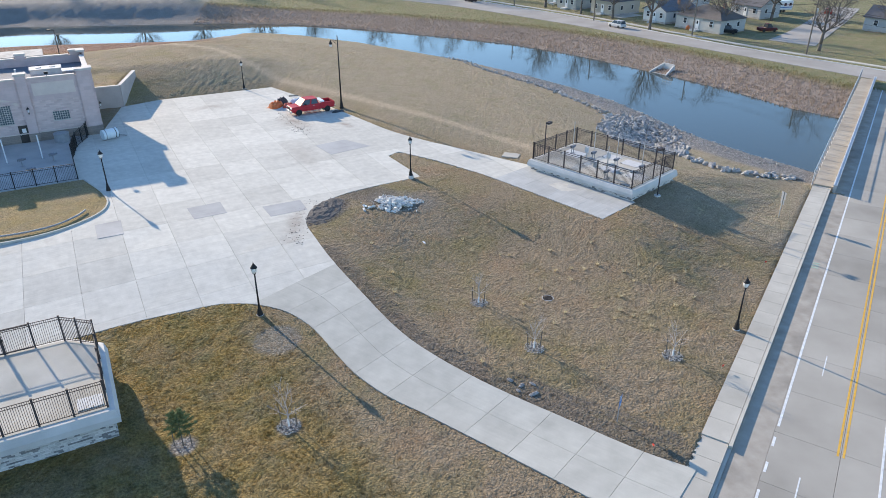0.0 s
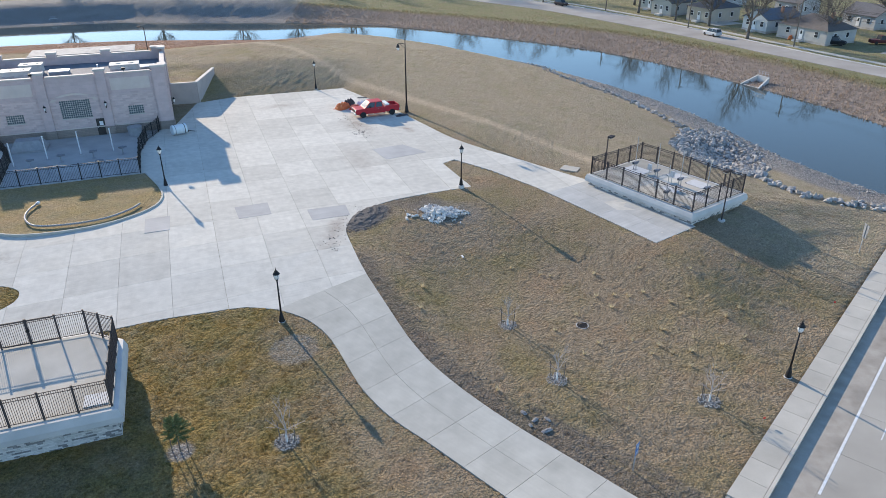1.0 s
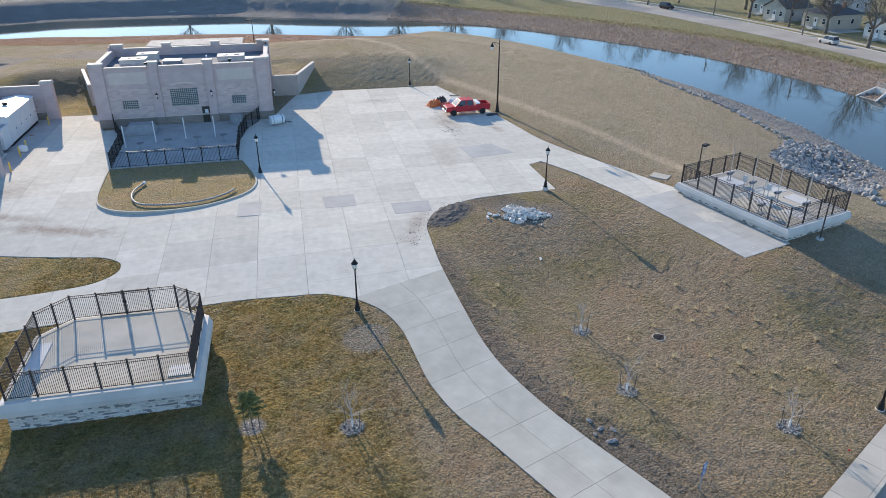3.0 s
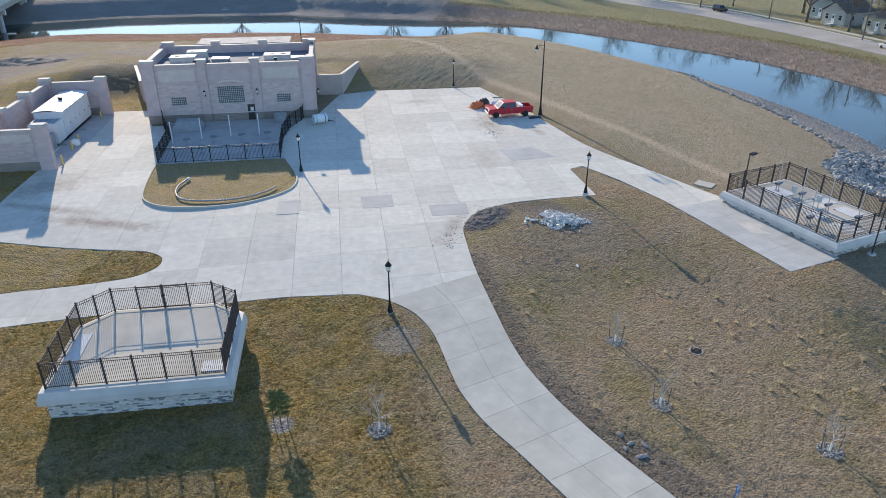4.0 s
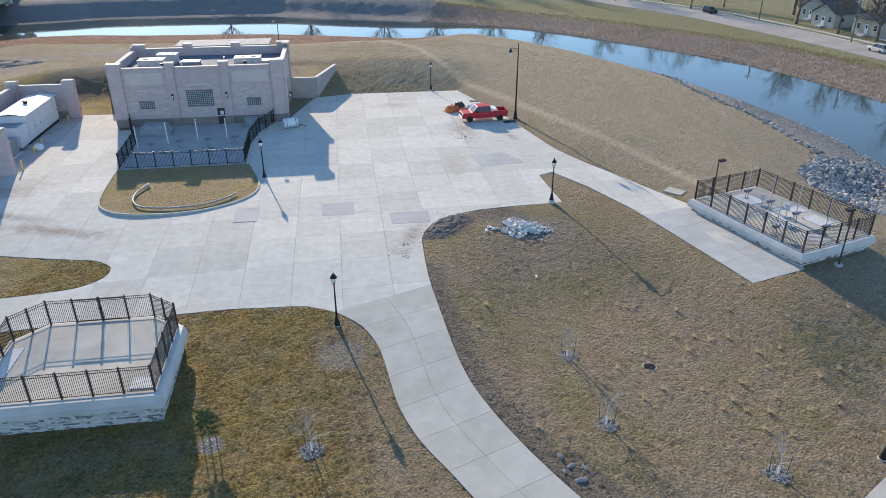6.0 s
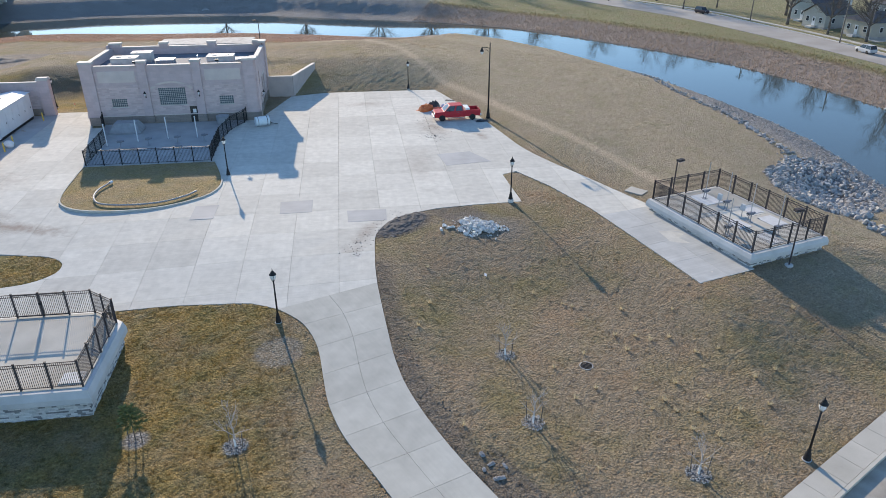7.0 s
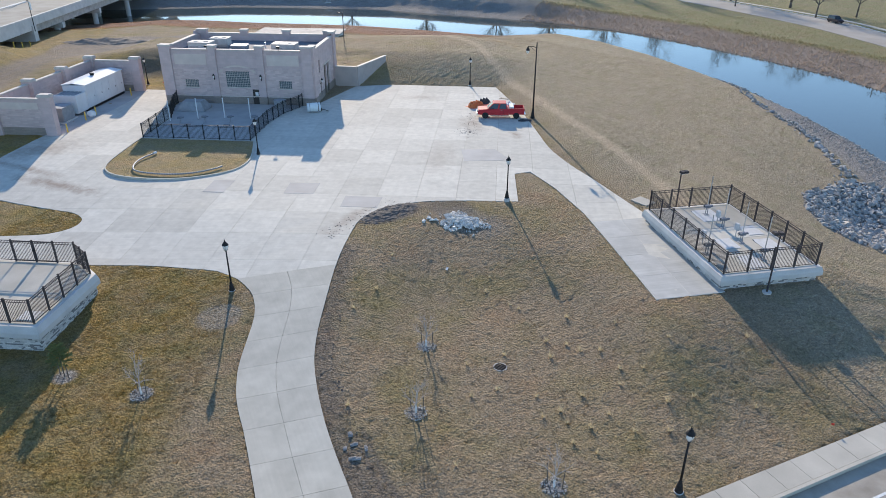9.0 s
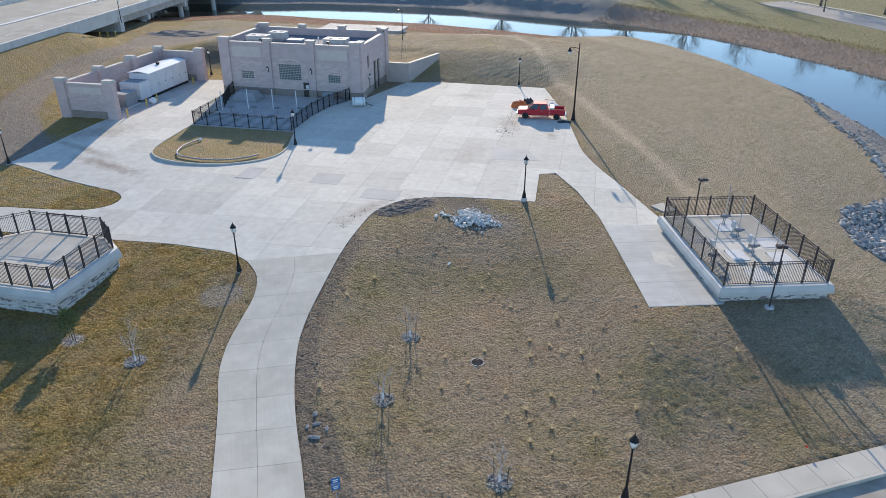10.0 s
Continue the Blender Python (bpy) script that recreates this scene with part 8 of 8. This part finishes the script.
p, ang = at_street(124, -2.2)
car("suv", pose(42.4, 175.6, h(42.4, 175.6) + 0.08, 0, 0, ang + 180), (0.5, 0.5, 0.5), "silver SUV parked along the river street", "suv", "parked cars")
car("suv", pose(66, 166.5, h(66, 166.5) + 0.08, 0, 0, -28), (0.02, 0.022, 0.025), "black boxy SUV parked near the corner", "jeep", "parked cars")
car("pickup", pose(76, 168.5, h(76, 168.5) + 0.08, 0, 0, 10), (0.10, 0.03, 0.03), "dark maroon pickup parked on the side street", "pickup", "parked cars")
p, ang = at_street(62, -2.4)
car("suv", pose(8.4, 222.3, h(8.4, 222.3) + 0.08, 0, 0, ang), (0.06, 0.045, 0.045), "dark brown SUV parked along the river street", "suv", "parked cars")
car("sedan", pose(104, 196, h(104, 196) + 0.08, 0, 0, 60), (0.5, 0.03, 0.03), "red car parked beyond the trees", "sedan", "parked cars")
# travel trailer
x, y = 92.5, 200
r = empty("camper_trailer", pose(x, y, h(x, y) + 0.05, 0, 0, 20), "white travel trailer parked on a drive", "trailer")
part("body", bx(-3.4, -1.2, 0.6, 3.4, 1.2, 3.0, bevel=0.2), WHITE_METAL, r)
for q in (-2.0, 0.6, 2.3):
    part("window", bx(q - 0.4, -1.23, 1.7, q + 0.4, -1.2, 2.4), DARK_GLASS, r)
part("stripe", bx(-3.2, -1.215, 1.2, 3.2, -1.2, 1.4), BLUE, r)
for q in (-0.6, 0.5):
    for s_ in (-1, 1):
        wheel(r, q, s_ * 1.05, 0.36, 0.25)
# yard ornaments
x, y = 60.2, 172.5
for k in range(4):
    crumple("yard_ornament", pose(x + 0.9 * k - 1.5, y + 0.5 * (k % 2), h(x, y) + 0.05), 0.5, 0.5, 0.9 + 0.3 * (k % 2), (ORANGE, WHITE_SHEET, RED_SHEET, ORANGE)[k], "bright inflatable yard ornament on the lawn", "ornament", 30.0 + k, "yard ornaments")
# outfall headwall
def headwall(x, y, ang, label, size=0.85):
    z = h(x, y)
    r = empty("outfall", pose(x, y, -2.9, 0, 0, ang) @ Matrix.Scale(size, 4), label, "headwall")
    part("back_wall", bx(-1.3, 2.2, -0.6, 1.3, 2.5, 1.5), CAST, r)
    for s_ in (-1, 1):
        bm = bmesh.new()
        q = [(s_ * 1.3, 2.5, -0.6), (s_ * 2.2, -1.4, -0.6), (s_ * 2.2, -1.4, -0.2), (s_ * 1.3, 2.5, 1.5)]
        n = Vector((s_ * 0.3, 0, 0))
        f = [bm.verts.new(p) for p in q]
        g = [bm.verts.new(Vector(p) + n) for p in q]
        bm.faces.new(f)
        bm.faces.new(g)
        for i in range(4):
            bm.faces.new((f[i], f[(i + 1) % 4], g[(i + 1) % 4], g[i]))
        part("wing", bm, CAST, r)
    part("apron", bx(-1.9, -1.2, -0.6, 1.9, 2.2, -0.25), WORN, r)
    part("pipe_mouth", tb((0, 2.12, 0.15), (0, 2.19, 0.15), 0.35, n=18), WORN, r)
    rl = part("rail", tb((-1.3, 2.4, 2.4), (1.3, 2.4, 2.4), 0.04, n=6), GALV, r)
    part("rail", tb((-1.3, 2.4, 2.0), (1.3, 2.4, 2.0), 0.04, n=6), GALV, r)
    for q in (-1.25, -0.4, 0.4, 1.25):
        part("rail_post", tb((q, 2.4, 1.4), (q, 2.4, 2.4), 0.04, n=6), GALV, r)


headwall(42.6, 136.4, -55, "concrete outfall headwall with a pipe rail")
headwall(-131.6, 186.5, 25, "concrete outfall headwall with a pipe rail", 0.6)
# utility poles and their lines
WOOD = surface("weathered_pole_wood", (0.12, 0.10, 0.08), (0.22, 0.185, 0.15), 3, 0.9, 0.3, 20)
tops = []
for x, y in ((20.8, 213.5), (38.8, 186), (56.9, 163.6), (73.0, 142.2), (90, 118)):
    r = empty("utility_pole", pose(x, y, h(x, y)), "weathered wooden utility pole carrying lines", "utility pole", "utility poles")
    part("shaft", tb((0, 0, -0.5), (0, 0, 10.5), 0.16, 0.11, n=9), WOOD, r)
    part("crossarm", bx(-1.1, -0.06, 9.6, 1.1, 0.06, 9.75, m=pose(0, 0, 0, 0, 0, 30)), WOOD, r)
    part("transformer", tb((0.25, 0.1, 8.0), (0.25, 0.1, 8.9), 0.22, n=12), GALV, r)
    tops.append(Vector((x, y, h(x, y) + 9.8)))
for k, (a, b) in enumerate(zip(tops, tops[1:])):
    r = empty("overhead_line", Matrix.Translation(a), "thin black overhead utility lines between poles", "cable", "overhead lines")
    for o in (Vector((0.8, 0.45, 0)), Vector((-0.8, -0.45, 0)), Vector((0, 0, -1.6))):
        bm = bmesh.new()
        pts = [o + (b - a) * (i / 10) - Vector((0, 0, 1.2 * 4 * (i / 10) * (1 - i / 10))) for i in range(11)]
        swept(bm, pts, 0.022)
        part("cable", bm, BLACK, r)
# bare trees
T1 = bare_tree("bare_tree", pose(49.4, 172.0, h(49.4, 172)), 13, 1, "large bare street tree with grey bark", BARK, 4, 0.75, 0.32, "bare trees")
T2 = bare_tree("bare_tree", pose(65.5, 168.6, h(65.5, 168.6)), 11, 2, "large bare street tree with grey bark", BARK, 4, 0.9, 0.2, "bare trees")
T3 = bare_tree("bare_tree", pose(77.4, 146.0, h(77.4, 146)), 12, 3, "large bare street tree with grey bark", BARK, 4, 0.95, 0.3, "bare trees")
for k, (x, y, s_) in enumerate(((29.5, 210, 1), (37.5, 197.5, 1.1), (44.5, 190, 0.9), (59.0, 176.0, 0.55), (70, 186, 0.9), (84, 185, 1.1), (88, 197, 1.0), (60, 200, 1.1), (48, 216, 1.2), (30, 226, 1.1), (12, 236, 1.0),
                                (-6, 246, 1.1), (-24, 252, 1.0), (97, 178, 1.0), (95, 150, 1.1), (104, 165, 1.0), (86, 128, 1.0), (-45, 252, 1.1), (-62, 250, 1.0), (-20, 240, 0.9), (-82, 246, 1.2), (-100, 240, 1.1), (3, 229, 1.0), (-125, 232, 1.2), (-150, 220, 1.1))):
    c = copy_thing((T1, T2, T3)[k % 3], pose(x, y, h(x, y), 0, 0, 67 * k) @ Matrix.Scale(s_, 4))
